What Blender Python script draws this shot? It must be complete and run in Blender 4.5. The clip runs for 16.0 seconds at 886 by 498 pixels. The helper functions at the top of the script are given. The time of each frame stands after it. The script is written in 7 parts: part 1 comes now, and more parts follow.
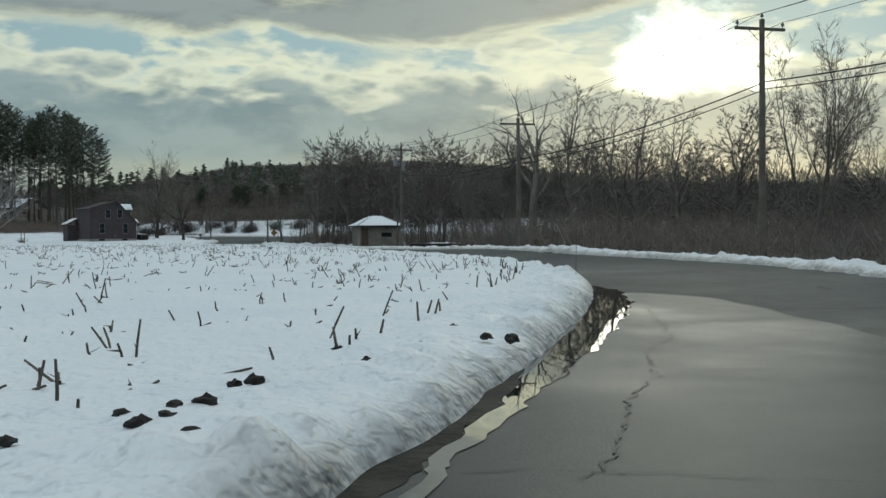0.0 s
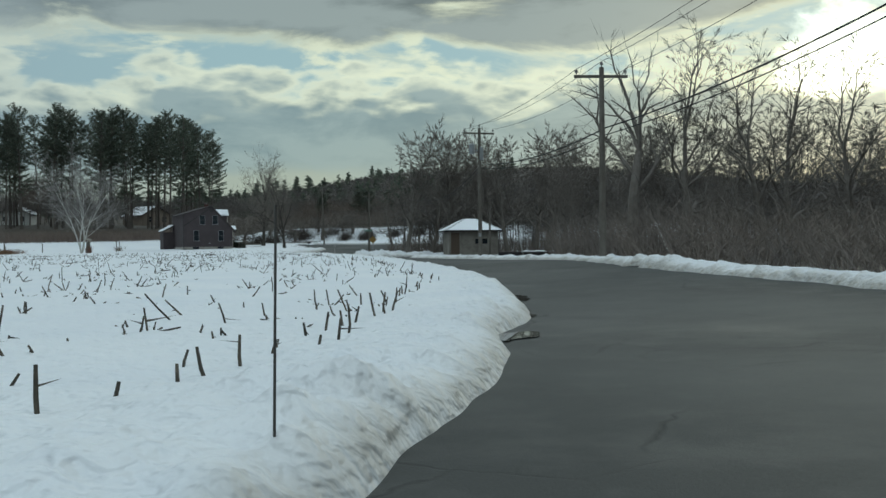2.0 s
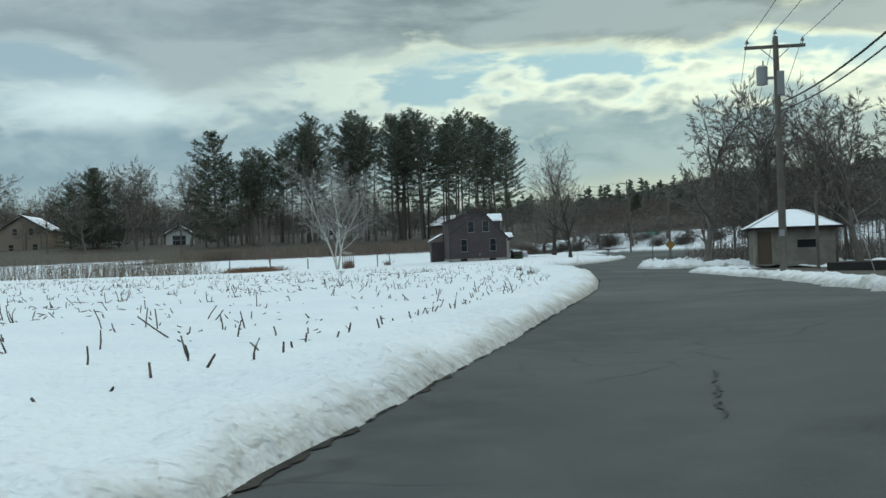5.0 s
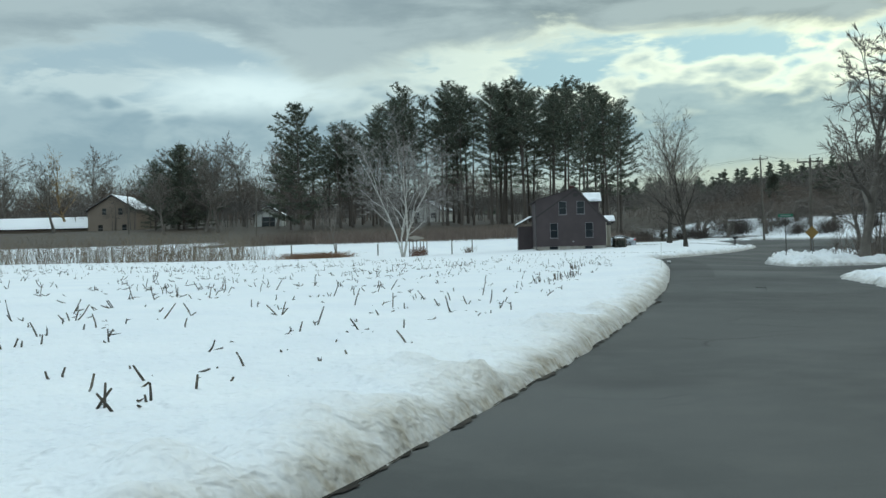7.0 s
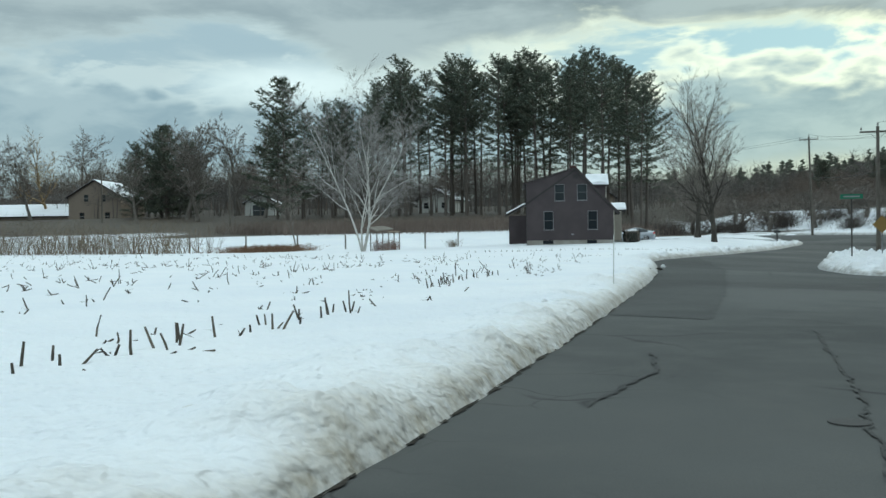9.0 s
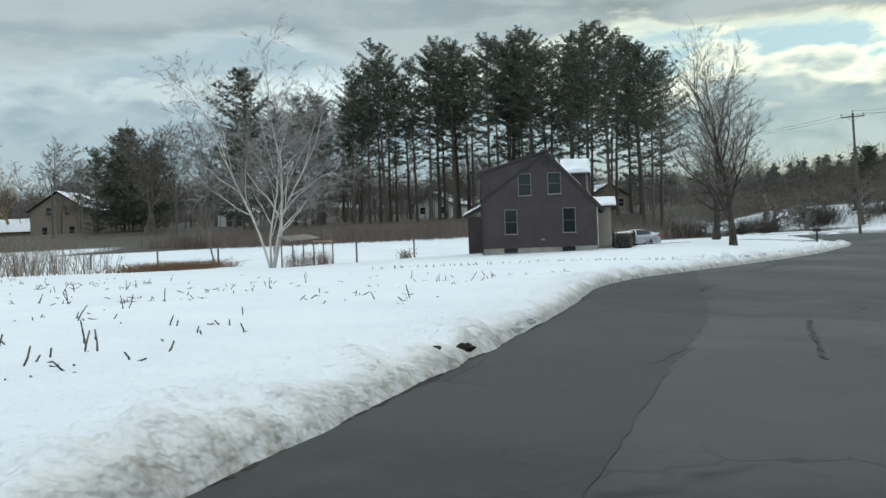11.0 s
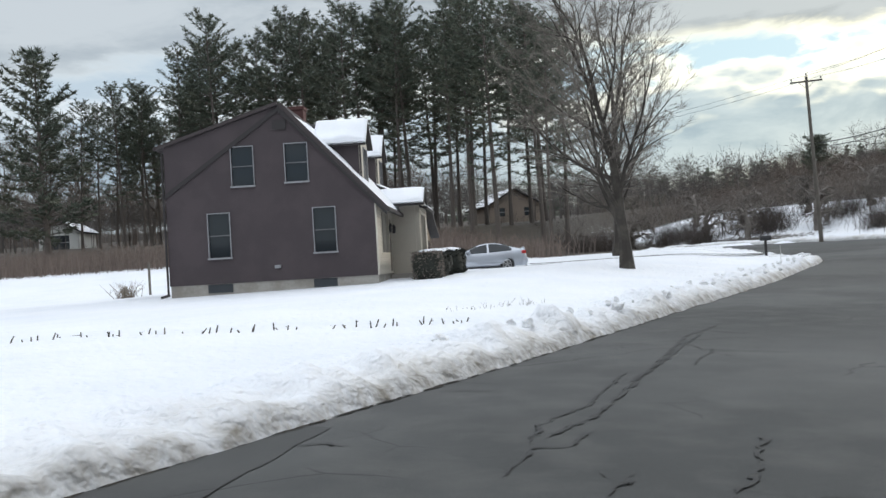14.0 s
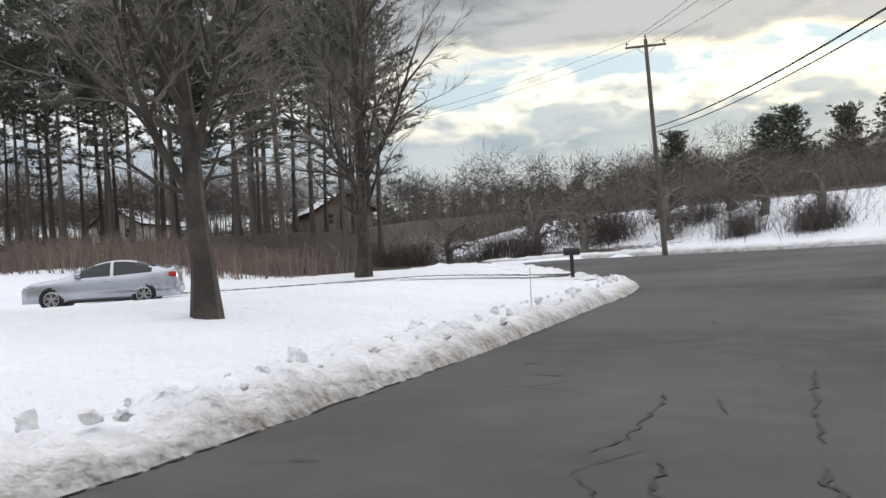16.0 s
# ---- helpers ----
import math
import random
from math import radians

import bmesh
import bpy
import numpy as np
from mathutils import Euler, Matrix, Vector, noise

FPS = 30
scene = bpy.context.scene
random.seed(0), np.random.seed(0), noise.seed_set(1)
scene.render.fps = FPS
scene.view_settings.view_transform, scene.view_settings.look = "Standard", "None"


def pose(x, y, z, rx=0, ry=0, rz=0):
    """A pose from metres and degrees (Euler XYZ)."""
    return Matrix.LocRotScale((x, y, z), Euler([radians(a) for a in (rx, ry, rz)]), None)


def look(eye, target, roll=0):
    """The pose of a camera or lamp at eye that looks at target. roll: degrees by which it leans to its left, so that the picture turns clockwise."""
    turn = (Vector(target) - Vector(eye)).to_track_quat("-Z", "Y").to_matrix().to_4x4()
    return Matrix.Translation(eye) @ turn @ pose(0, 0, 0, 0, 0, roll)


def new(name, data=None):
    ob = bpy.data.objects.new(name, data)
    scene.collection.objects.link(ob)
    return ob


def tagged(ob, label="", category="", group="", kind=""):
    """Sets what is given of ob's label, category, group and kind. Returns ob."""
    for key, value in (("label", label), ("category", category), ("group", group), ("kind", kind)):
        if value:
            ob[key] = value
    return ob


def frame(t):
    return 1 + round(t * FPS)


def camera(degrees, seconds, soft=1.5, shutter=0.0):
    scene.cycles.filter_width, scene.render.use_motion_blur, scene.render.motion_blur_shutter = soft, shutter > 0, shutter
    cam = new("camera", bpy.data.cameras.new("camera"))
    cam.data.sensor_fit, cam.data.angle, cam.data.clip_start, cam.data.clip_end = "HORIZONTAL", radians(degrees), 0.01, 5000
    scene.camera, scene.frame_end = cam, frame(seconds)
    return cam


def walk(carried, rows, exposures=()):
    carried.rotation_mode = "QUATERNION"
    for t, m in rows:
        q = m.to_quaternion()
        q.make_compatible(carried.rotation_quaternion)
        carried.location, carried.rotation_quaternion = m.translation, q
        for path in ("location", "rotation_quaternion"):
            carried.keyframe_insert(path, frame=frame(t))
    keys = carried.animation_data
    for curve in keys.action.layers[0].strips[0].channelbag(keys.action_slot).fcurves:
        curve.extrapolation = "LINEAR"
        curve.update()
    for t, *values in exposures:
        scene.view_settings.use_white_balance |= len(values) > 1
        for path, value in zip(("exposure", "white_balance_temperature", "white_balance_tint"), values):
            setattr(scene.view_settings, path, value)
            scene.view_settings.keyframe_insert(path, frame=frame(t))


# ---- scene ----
cam = camera(48.6, 16.0)
METRES, EYE, TILT, LEAN, TURN = 168.0, 1.2, 0.0, 0.0, 0.0
ROWS = [
    (0.0, 0.0, 0.0, 0.0, -0.01, -0.78, 0.44),
    (0.5, 0.0083, 0.0282, -0.0003, 1.73, -0.61, 0.71),
    (1.0, 0.0148, 0.0539, -0.0005, 3.58, -0.47, 0.77),
    (1.5, 0.0218, 0.0856, -0.0009, 6.09, -0.32, 0.65),
    (2.0, 0.0264, 0.1137, -0.0009, 8.84, -0.25, 0.58),
    (2.5, 0.0296, 0.143, -0.0008, 11.96, -0.09, 0.53),
    (3.0, 0.031, 0.1708, -0.0009, 15.38, 0.07, 0.59),
    (3.5, 0.0305, 0.1992, -0.0009, 18.73, 0.22, 0.83),
    (4.0, 0.0284, 0.231, -0.0007, 22.5, 0.38, 1.25),
    (4.5, 0.0243, 0.262, -0.0005, 25.85, 0.49, 1.68),
    (5.0, 0.0184, 0.2924, -0.0002, 28.85, 0.58, 1.98),
    (7.5, -0.0259, 0.4463, 0.0006, 37.39, -0.33, 0.89),
    (8.0, -0.036, 0.4749, 0.0003, 37.99, -0.46, 0.63),
    (8.5, -0.047, 0.5064, 0.0001, 38.46, -0.53, 0.53),
    (9.0, -0.0588, 0.5392, -0.0001, 38.83, -0.49, 0.69),
    (11.5, -0.1169, 0.692, 0.0001, 41.22, 0.14, 2.32),
    (12.0, -0.129, 0.7207, 0.0001, 41.55, 0.29, 2.57),
    (12.5, -0.141, 0.7491, 0.0005, 41.49, 0.49, 2.87),
    (13.0, -0.1521, 0.7762, 0.0008, 40.86, 0.65, 3.07),
    (13.5, -0.1634, 0.8069, 0.001, 39.41, 0.77, 3.29),
    (14.0, -0.1726, 0.837, 0.0011, 37.46, 0.81, 3.37),
    (14.5, -0.1805, 0.8673, 0.0012, 35.28, 0.83, 3.39),
    (15.0, -0.1872, 0.8985, 0.0012, 33.3, 0.86, 3.44),
    (15.5, -0.1923, 0.9272, 0.0014, 31.86, 0.91, 3.47),
    (16.0, -0.1976, 0.96, 0.0015, 30.89, 0.99, 3.43),
]
walk(cam, [(t, pose(0, 0, EYE, TILT, LEAN, TURN) @ pose(METRES * x, METRES * y, METRES * z, 90 + pitch, roll, yaw)) for t, x, y, z, yaw, pitch, roll in ROWS], [(0.0, -0.30, 6000, -3), (2.5, -0.16, 5850, -6), (5.0, 0.18, 5850, -7), (9.0, 0.36, 5900, -7), (12.0, 0.52, 6200, 4), (13.5, 0.68, 6250, 8), (14.5, 0.70, 6350, 11), (16.0, 0.64, 6650, 14)])

# ---- light ----
SUN_AZ, SUN_EL = 15.0, 9.5      # degrees east of +y, degrees up
SUN_DIR = Vector((math.sin(radians(SUN_AZ)) * math.cos(radians(SUN_EL)), math.cos(radians(SUN_AZ)) * math.cos(radians(SUN_EL)), math.sin(radians(SUN_EL))))


class Nodes:
    """Small helper to wire shader nodes."""

    def __init__(self, tree):
        self.t = tree
        tree.nodes.clear()

    def n(self, kind, **kw):
        node = self.t.nodes.new(kind)
        for key, value in kw.items():
            self.put(node.inputs[key], value)
        return node

    def put(self, socket, value):
        if isinstance(value, bpy.types.NodeSocket):
            self.t.links.new(value, socket)
        else:
            socket.default_value = value

    def math(self, op, a, b=0.0, clamp=False):
        m = self.t.nodes.new("ShaderNodeMath")
        m.operation, m.use_clamp = op, clamp
        self.put(m.inputs[0], a)
        self.put(m.inputs[1], b)
        return m.outputs[0]

    def vmath(self, op, a, b=(0, 0, 0)):
        m = self.t.nodes.new("ShaderNodeVectorMath")
        m.operation = op
        self.put(m.inputs[0], a)
        self.put(m.inputs[1], b)
        return m.outputs["Value"] if op in ("DOT_PRODUCT", "LENGTH") else m.outputs[0]

    def noise(self, vec, scale, detail=4, rough=0.55, dist=0.0):
        m = self.t.nodes.new("ShaderNodeTexNoise")
        if vec is not None:
            self.put(m.inputs["Vector"], vec)
        m.inputs["Scale"].default_value, m.inputs["Detail"].default_value = scale, detail
        m.inputs["Roughness"].default_value, m.inputs["Distortion"].default_value = rough, dist
        return m.outputs["Fac"]

    def ramp(self, fac, stops, interp="LINEAR"):
        m = self.t.nodes.new("ShaderNodeValToRGB")
        m.color_ramp.interpolation = interp
        els = m.color_ramp.elements
        while len(els) < len(stops):
            els.new(0.5)
        for e, (p, c) in zip(els, stops):
            e.position = p
            e.color = (*c, 1) if len(c) == 3 else c
        self.put(m.inputs[0], fac)
        return m.outputs[0]

    def mapr(self, v, a, b, c=0.0, d=1.0, smooth=False):
        m = self.t.nodes.new("ShaderNodeMapRange")
        if smooth:
            m.interpolation_type = "SMOOTHSTEP"
        for i, val in enumerate((v, a, b, c, d)):
            self.put(m.inputs[i], val)
        return m.outputs[0]

    def attribute(self, name):
        m = self.t.nodes.new("ShaderNodeAttribute")
        m.attribute_name = name
        return m.outputs["Fac"]

    def mix(self, fac, a, b, blend="MIX"):
        m = self.t.nodes.new("ShaderNodeMix")
        m.data_type, m.blend_type = "RGBA", blend
        self.put(m.inputs[0], fac)
        for s, v in ((m.inputs[6], a), (m.inputs[7], b)):
            self.put(s, (*v, 1) if isinstance(v, tuple) and len(v) == 3 else v)
        return m.outputs[2]


def grey(v, tint=(1, 1, 1)):
    return tuple(v * c for c in tint)


world = bpy.data.worlds.new("winter_sky")
scene.world = world
world.use_nodes = True
W = Nodes(world.node_tree)
coord = W.n("ShaderNodeTexCoord").outputs["Generated"]
dirn = W.vmath("NORMALIZE", coord)
sep = W.n("ShaderNodeSeparateXYZ", Vector=dirn)
elev = W.math("MULTIPLY", W.math("ARCSINE", sep.outputs["Z"]), 57.2958)
cosun = W.vmath("DOT_PRODUCT", dirn, tuple(SUN_DIR))
az = W.math("MULTIPLY", W.math("ARCTAN2", sep.outputs["X"], sep.outputs["Y"]), 57.2958)
# three banks of cloud, each with a puffed, uneven edge: a low cumulus bank, loose tufts in the clear band, a grey deck above
flat = W.vmath("MULTIPLY", dirn, (1.0, 1.0, 2.3))
broad = W.noise(W.vmath("ADD", flat, (0.35, 0.2, 0.0)), 4.0, 3, 0.5)
fine = W.noise(W.vmath("ADD", flat, (3.7, 1.1, 0.4)), 11.0, 9, 0.58, 0.25)
veil = W.noise(W.vmath("MULTIPLY", dirn, (1.0, 1.0, 4.2)), 5.0, 7, 0.58, 0.4)
tuft = W.noise(W.vmath("ADD", W.vmath("MULTIPLY", dirn, (1.0, 1.0, 3.4)), (1.3, 0.0, 2.0)), 9.0, 8, 0.55, 0.3)
puffs = W.n("ShaderNodeTexVoronoi", Scale=17.0, Detail=2.0, Roughness=0.5)
puffs.feature = "SMOOTH_F1"
puffs.inputs["Smoothness"].default_value = 0.6
warped = W.vmath("ADD", flat, W.vmath("MULTIPLY", W.n("ShaderNodeTexNoise", Vector=flat, Scale=14.0, Detail=4.0).outputs["Color"], (0.06, 0.06, 0.06)))
W.put(puffs.inputs["Vector"], warped)


def centred(v, k):
    return W.math("MULTIPLY", W.math("SUBTRACT", v, 0.5), k)


ruffle = W.math("ADD", W.math("ADD", centred(broad, 6.0), centred(fine, 6.0)), W.math("MULTIPLY", W.math("SUBTRACT", 0.42, puffs.outputs["Distance"]), 3.4))
sunward = W.mapr(cosun, 0.45, 0.93, smooth=True)
# clear band with thin veils
gap_tone = W.mix(sunward, (0.36, 0.42, 0.47), (0.43, 0.555, 0.59))
veil_tone = W.mix(sunward, (0.48, 0.52, 0.54), (0.84, 0.81, 0.64))
cloud = W.mix(W.mapr(veil, 0.46, 0.68, smooth=True), gap_tone, veil_tone)
cloud = W.mix(W.mapr(tuft, 0.52, 0.62, 0.0, 0.85, smooth=True), cloud, W.mix(sunward, (0.54, 0.57, 0.58), (1.05, 0.97, 0.70)))
# low bank: bright rims, blue-grey bodies
low = W.math("ADD", W.math("SUBTRACT", 11.3, elev), ruffle)
body = W.mix(W.mapr(W.math("ADD", fine, centred(broad, 0.8)), 0.35, 0.66, smooth=True), W.mix(sunward, (0.26, 0.32, 0.375), (0.235, 0.30, 0.33)), W.mix(sunward, (0.37, 0.42, 0.46), (0.385, 0.44, 0.44)))
rim = W.mix(sunward, (0.50, 0.54, 0.56), (1.10, 1.02, 0.76))
bank = W.mix(W.mapr(low, -0.3, 2.6, smooth=True), rim, body)
bank = W.mix(W.mapr(W.math("ADD", elev, centred(fine, 4.0)), 4.9, 3.3, 0.0, 0.6, smooth=True), bank, W.mix(sunward, (0.42, 0.47, 0.49), (0.62, 0.60, 0.46)))
cloud = W.mix(W.mapr(low, -0.9, 0.8, smooth=True), cloud, bank)
# a pale break in the cloud away from the sun
brk = W.vmath("LENGTH", W.n("ShaderNodeCombineXYZ", X=W.math("MULTIPLY", W.math("ADD", az, 47.5), 0.12), Y=W.math("MULTIPLY", W.math("SUBTRACT", elev, 9.0), 0.52), Z=centred(fine, 2.2)).outputs[0])
cloud = W.mix(W.mapr(brk, 0.15, 1.0, 0.75, 0.0, smooth=True), cloud, (0.80, 0.83, 0.83))
# upper deck
deck = W.math("ADD", W.math("SUBTRACT", elev, W.mapr(sunward, 0.0, 1.0, 10.4, 12.1)), W.math("ADD", centred(broad, 7.5), centred(veil, 9.0)))
under = W.mix(W.mapr(W.math("ADD", W.math("ADD", veil, centred(broad, 0.5)), centred(fine, 0.55)), 0.34, 0.66, smooth=True), W.mix(sunward, (0.29, 0.32, 0.345), (0.165, 0.18, 0.18)), W.mix(sunward, (0.40, 0.425, 0.44), (0.38, 0.395, 0.38)))
deck_tone = W.mix(W.mapr(deck, -0.2, 1.5, smooth=True), W.mix(sunward, (0.48, 0.51, 0.52), (0.88, 0.82, 0.60)), under)
cloud = W.mix(W.mapr(deck, -0.9, 0.8, smooth=True), cloud, deck_tone)
cloud = W.mix(W.mapr(elev, 22.0, 46.0, smooth=True), cloud, (0.98, 1.01, 1.05))
# the sun's place behind a ragged opening in the cloud
off = W.vmath("MULTIPLY", W.vmath("SUBTRACT", dirn, tuple(SUN_DIR)), (1.0, 1.0, 1.9))
gap = W.math("ADD", W.vmath("LENGTH", off), W.math("ADD", W.math("MULTIPLY", W.math("SUBTRACT", fine, 0.5), 0.20), W.math("MULTIPLY", W.math("SUBTRACT", broad, 0.5), 0.12)))
glow = W.mapr(gap, 0.030, 0.098, 1.0, 0.0, smooth=True)
glow = W.math("MULTIPLY", glow, W.math("MULTIPLY", W.mapr(deck, -0.4, 1.6, 1.0, 0.06, smooth=True), W.mapr(low, 0.2, 3.2, 1.0, 0.14, smooth=True)))
halo = W.math("POWER", W.math("MAXIMUM", cosun, 0.0), 90.0)
cloud = W.mix(1.0, cloud, W.mix(glow, (0, 0, 0), (2.6, 2.3, 1.75)), "ADD")
cloud = W.mix(1.0, cloud, W.mix(halo, (0, 0, 0), (0.05, 0.043, 0.025)), "ADD")
sky = W.n("ShaderNodeTexSky")
sky.sky_type, sky.sun_disc = "NISHITA", False
sky.sun_elevation, sky.sun_rotation = radians(SUN_EL), radians(SUN_AZ)
clear = W.mix(1.0, sky.outputs[0], (0.1, 0.1, 0.1), "MULTIPLY")
total = W.mix(0.9, clear, cloud)
bg = W.n("ShaderNodeBackground", Color=total, Strength=1.0)
W.t.links.new(bg.outputs[0], W.n("ShaderNodeOutputWorld").inputs[0])

sun = new("sun", bpy.data.lights.new("sun", "SUN"))
sun.data.energy, sun.data.angle, sun.data.color = 0.6, radians(14), (1.0, 0.9, 0.75)
sun.matrix_world = look((0, 0, 60), Vector((0, 0, 60)) - SUN_DIR)


# ---- materials ----
def material(name, base, rough=0.8, vary=0.25, scale=3.0, fine_scale=30.0, bump=0.2, bump_scale=40.0, metal=0.0, spec=0.5, second=None, islands=False, space="Object", spread=0.12):
    """A surface with two scales of variation. second: a colour that comes through in patches."""
    m = bpy.data.materials.new(name)
    m.use_nodes = True
    N = Nodes(m.node_tree)
    vec = N.n("ShaderNodeTexCoord").outputs[space]
    a, b = N.noise(vec, scale, 5, 0.6), N.noise(vec, fine_scale, 4, 0.6)
    col = N.mix(N.mapr(a, 0.42, 0.62, smooth=True), base, second) if second else N.mix(0.0, base, base)
    shade = N.math("ADD", N.math("MULTIPLY", N.math("SUBTRACT", a, 0.5), vary), N.math("MULTIPLY", N.math("SUBTRACT", b, 0.5), vary))
    if islands:
        shade = N.math("ADD", shade, N.mapr(N.n("ShaderNodeNewGeometry").outputs["Random Per Island"], 0, 1, -spread, spread))
    else:
        shade = N.math("ADD", shade, N.mapr(N.n("ShaderNodeObjectInfo").outputs["Random"], 0, 1, -spread / 2, spread / 2))
    k = N.math("ADD", shade, 1.0)
    kk = N.n("ShaderNodeCombineXYZ", X=k, Y=k, Z=k).outputs[0]
    col = N.mix(1.0, col, kk, "MULTIPLY")
    bs = N.n("ShaderNodeBsdfPrincipled", Roughness=rough, Metallic=metal)
    bs.inputs["Specular IOR Level"].default_value = spec
    N.put(bs.inputs["Base Color"], col)
    if bump:
        bp = N.n("ShaderNodeBump", Strength=bump, Distance=0.02, Height=N.noise(vec, bump_scale, 4, 0.6))
        N.t.links.new(bp.outputs[0], bs.inputs["Normal"])
    N.t.links.new(bs.outputs[0], N.n("ShaderNodeOutputMaterial").inputs[0])
    return m


def snow_material(name, with_cover):
    """Old, crusted snow; the verge attributes hold ploughed-up grit with shade painted in; 'cover' is 1 where snow
    lies, 0 on leaf litter.
    """
    m = bpy.data.materials.new(name)
    m.use_nodes = True
    N = Nodes(m.node_tree)
    vec = N.n("ShaderNodeTexCoord").outputs["Object"]
    a, b, c = N.noise(vec, 0.35, 4, 0.6), N.noise(vec, 3.0, 3, 0.55), N.noise(vec, 15.0, 2, 0.5)
    pit = N.noise(N.vmath("MULTIPLY", vec, (1.0, 0.8, 1.0)), 6.5, 2, 0.5)
    col = N.mix(N.mapr(a, 0.35, 0.65), (0.80, 0.83, 0.88), (0.86, 0.88, 0.91))
    dirt_shade = N.attribute("dirt_shade")
    mid = N.noise(vec, 8.0, 2, 0.5)
    grit = N.math("MULTIPLY", dirt_shade, N.mapr(b, 0.30, 0.70, 0.36, 0.66))
    grit = N.math("ADD", grit, N.math("MULTIPLY", dirt_shade, N.mapr(mid, 0.40, 0.65, 0.0, 0.16)), True)
    soot_shade = N.attribute("soot_shade")
    tone_dark = (0.07, 0.066, 0.058)
    tone = N.mix(N.mapr(c, 0.35, 0.65), (0.44, 0.395, 0.32), (0.62, 0.565, 0.47))
    tone = N.mix(soot_shade, tone, tone_dark)
    col = N.mix(grit, col, tone)
    if with_cover:
        cover = N.attribute("cover")
        edge = N.math("ADD", cover, N.math("MULTIPLY", N.math("SUBTRACT", b, 0.5), 0.9))
        litter = N.mix(N.mapr(c, 0.3, 0.7), (0.036, 0.030, 0.023), (0.095, 0.076, 0.056))
        col = N.mix(N.mapr(edge, 0.42, 0.58), litter, col)
    bs = N.n("ShaderNodeBsdfPrincipled", Roughness=0.62)
    bs.inputs["Specular IOR Level"].default_value = 0.3
    N.put(bs.inputs["Base Color"], col)
    h = N.math("ADD", N.math("ADD", N.math("MULTIPLY", b, 0.8), N.math("MULTIPLY", pit, 0.9)), N.math("MULTIPLY", c, 0.13))
    bp = N.n("ShaderNodeBump", Strength=1.0, Distance=0.12, Height=h)
    N.t.links.new(bp.outputs[0], bs.inputs["Normal"])
    N.t.links.new(bs.outputs[0], N.n("ShaderNodeOutputMaterial").inputs[0])
    return m


def asphalt_material(name, pale, gloss, crack_hold, dull=0.72):
    """Pale: lightens the worn surface. Gloss: how far damp patches smooth it."""
    m = bpy.data.materials.new(name)
    m.use_nodes = True
    N = Nodes(m.node_tree)
    vec = N.n("ShaderNodeTexCoord").outputs["Object"]
    a, b, c = N.noise(vec, 0.16, 3, 0.5), N.noise(vec, 1.3, 6, 0.6), N.noise(vec, 60.0, 3, 0.7)
    col = N.mix(N.mapr(a, 0.35, 0.65, smooth=True), grey(0.035 * pale, (1, 1.05, 1.03)), grey(0.068 * pale, (1, 1.03, 1.0)))
    col = N.mix(N.mapr(b, 0.45, 0.75), col, grey(0.078 * pale, (1, 1.0, 0.95)))
    col = N.mix(N.mapr(c, 0.55, 0.8, 0.0, 0.5), col, (0.15, 0.15, 0.145))
    # a warp so that cracks wander
    warp = N.vmath("ADD", vec, N.vmath("MULTIPLY", N.n("ShaderNodeTexNoise", Vector=vec, Scale=0.5, Detail=5.0).outputs["Color"], (1.6, 1.6, 0.0)))
    wet = N.mapr(N.noise(vec, 0.09, 4, 0.6), 0.48, 0.60, smooth=True)
    rough = N.math("SUBTRACT", N.math("ADD", dull, N.math("MULTIPLY", c, 0.15)), N.math("MULTIPLY", wet, gloss))
    # cracks: thin lines of a warped cell pattern, only where a broad noise lets them
    cells = N.n("ShaderNodeTexVoronoi", Scale=0.22)
    cells.feature = "DISTANCE_TO_EDGE"
    N.put(cells.inputs["Vector"], warp)
    crack = N.mapr(cells.outputs["Distance"], 0.0, 0.008, 1.0, 0.0)
    crack = N.math("MULTIPLY", crack, N.mapr(N.noise(vec, 0.35, 3, 0.5), crack_hold, crack_hold + 0.08))
    web = N.n("ShaderNodeTexVoronoi", Scale=0.75)
    web.feature = "DISTANCE_TO_EDGE"
    N.put(web.inputs["Vector"], N.vmath("ADD", warp, (7.3, 2.1, 0.0)))
    hair = N.math("MULTIPLY", N.mapr(web.outputs["Distance"], 0.0, 0.016, 0.75, 0.0), N.mapr(N.noise(N.vmath("ADD", vec, (11.0, 5.0, 0.0)), 0.22, 3, 0.6), crack_hold + 0.02, crack_hold + 0.10))
    crack = N.math("MAXIMUM", crack, hair)
    col = N.mix(crack, col, (0.014, 0.014, 0.014))
    bs = N.n("ShaderNodeBsdfPrincipled")
    N.put(bs.inputs["Roughness"], rough)
    N.put(bs.inputs["Base Color"], col)
    h = N.math("SUBTRACT", c, N.math("MULTIPLY", crack, 1.5))
    bp = N.n("ShaderNodeBump", Strength=0.35, Distance=0.01, Height=h)
    N.t.links.new(bp.outputs[0], bs.inputs["Normal"])
    N.t.links.new(bs.outputs[0], N.n("ShaderNodeOutputMaterial").inputs[0])
    return m


def glass_material():
    m = bpy.data.materials.new("window_glass")
    m.use_nodes = True
    N = Nodes(m.node_tree)
    bs = N.n("ShaderNodeBsdfPrincipled", Roughness=0.04)
    bs.inputs["Base Color"].default_value = (0.02, 0.025, 0.03, 1)
    bs.inputs["Specular IOR Level"].default_value = 0.45
    N.t.links.new(bs.outputs[0], N.n("ShaderNodeOutputMaterial").inputs[0])
    return m


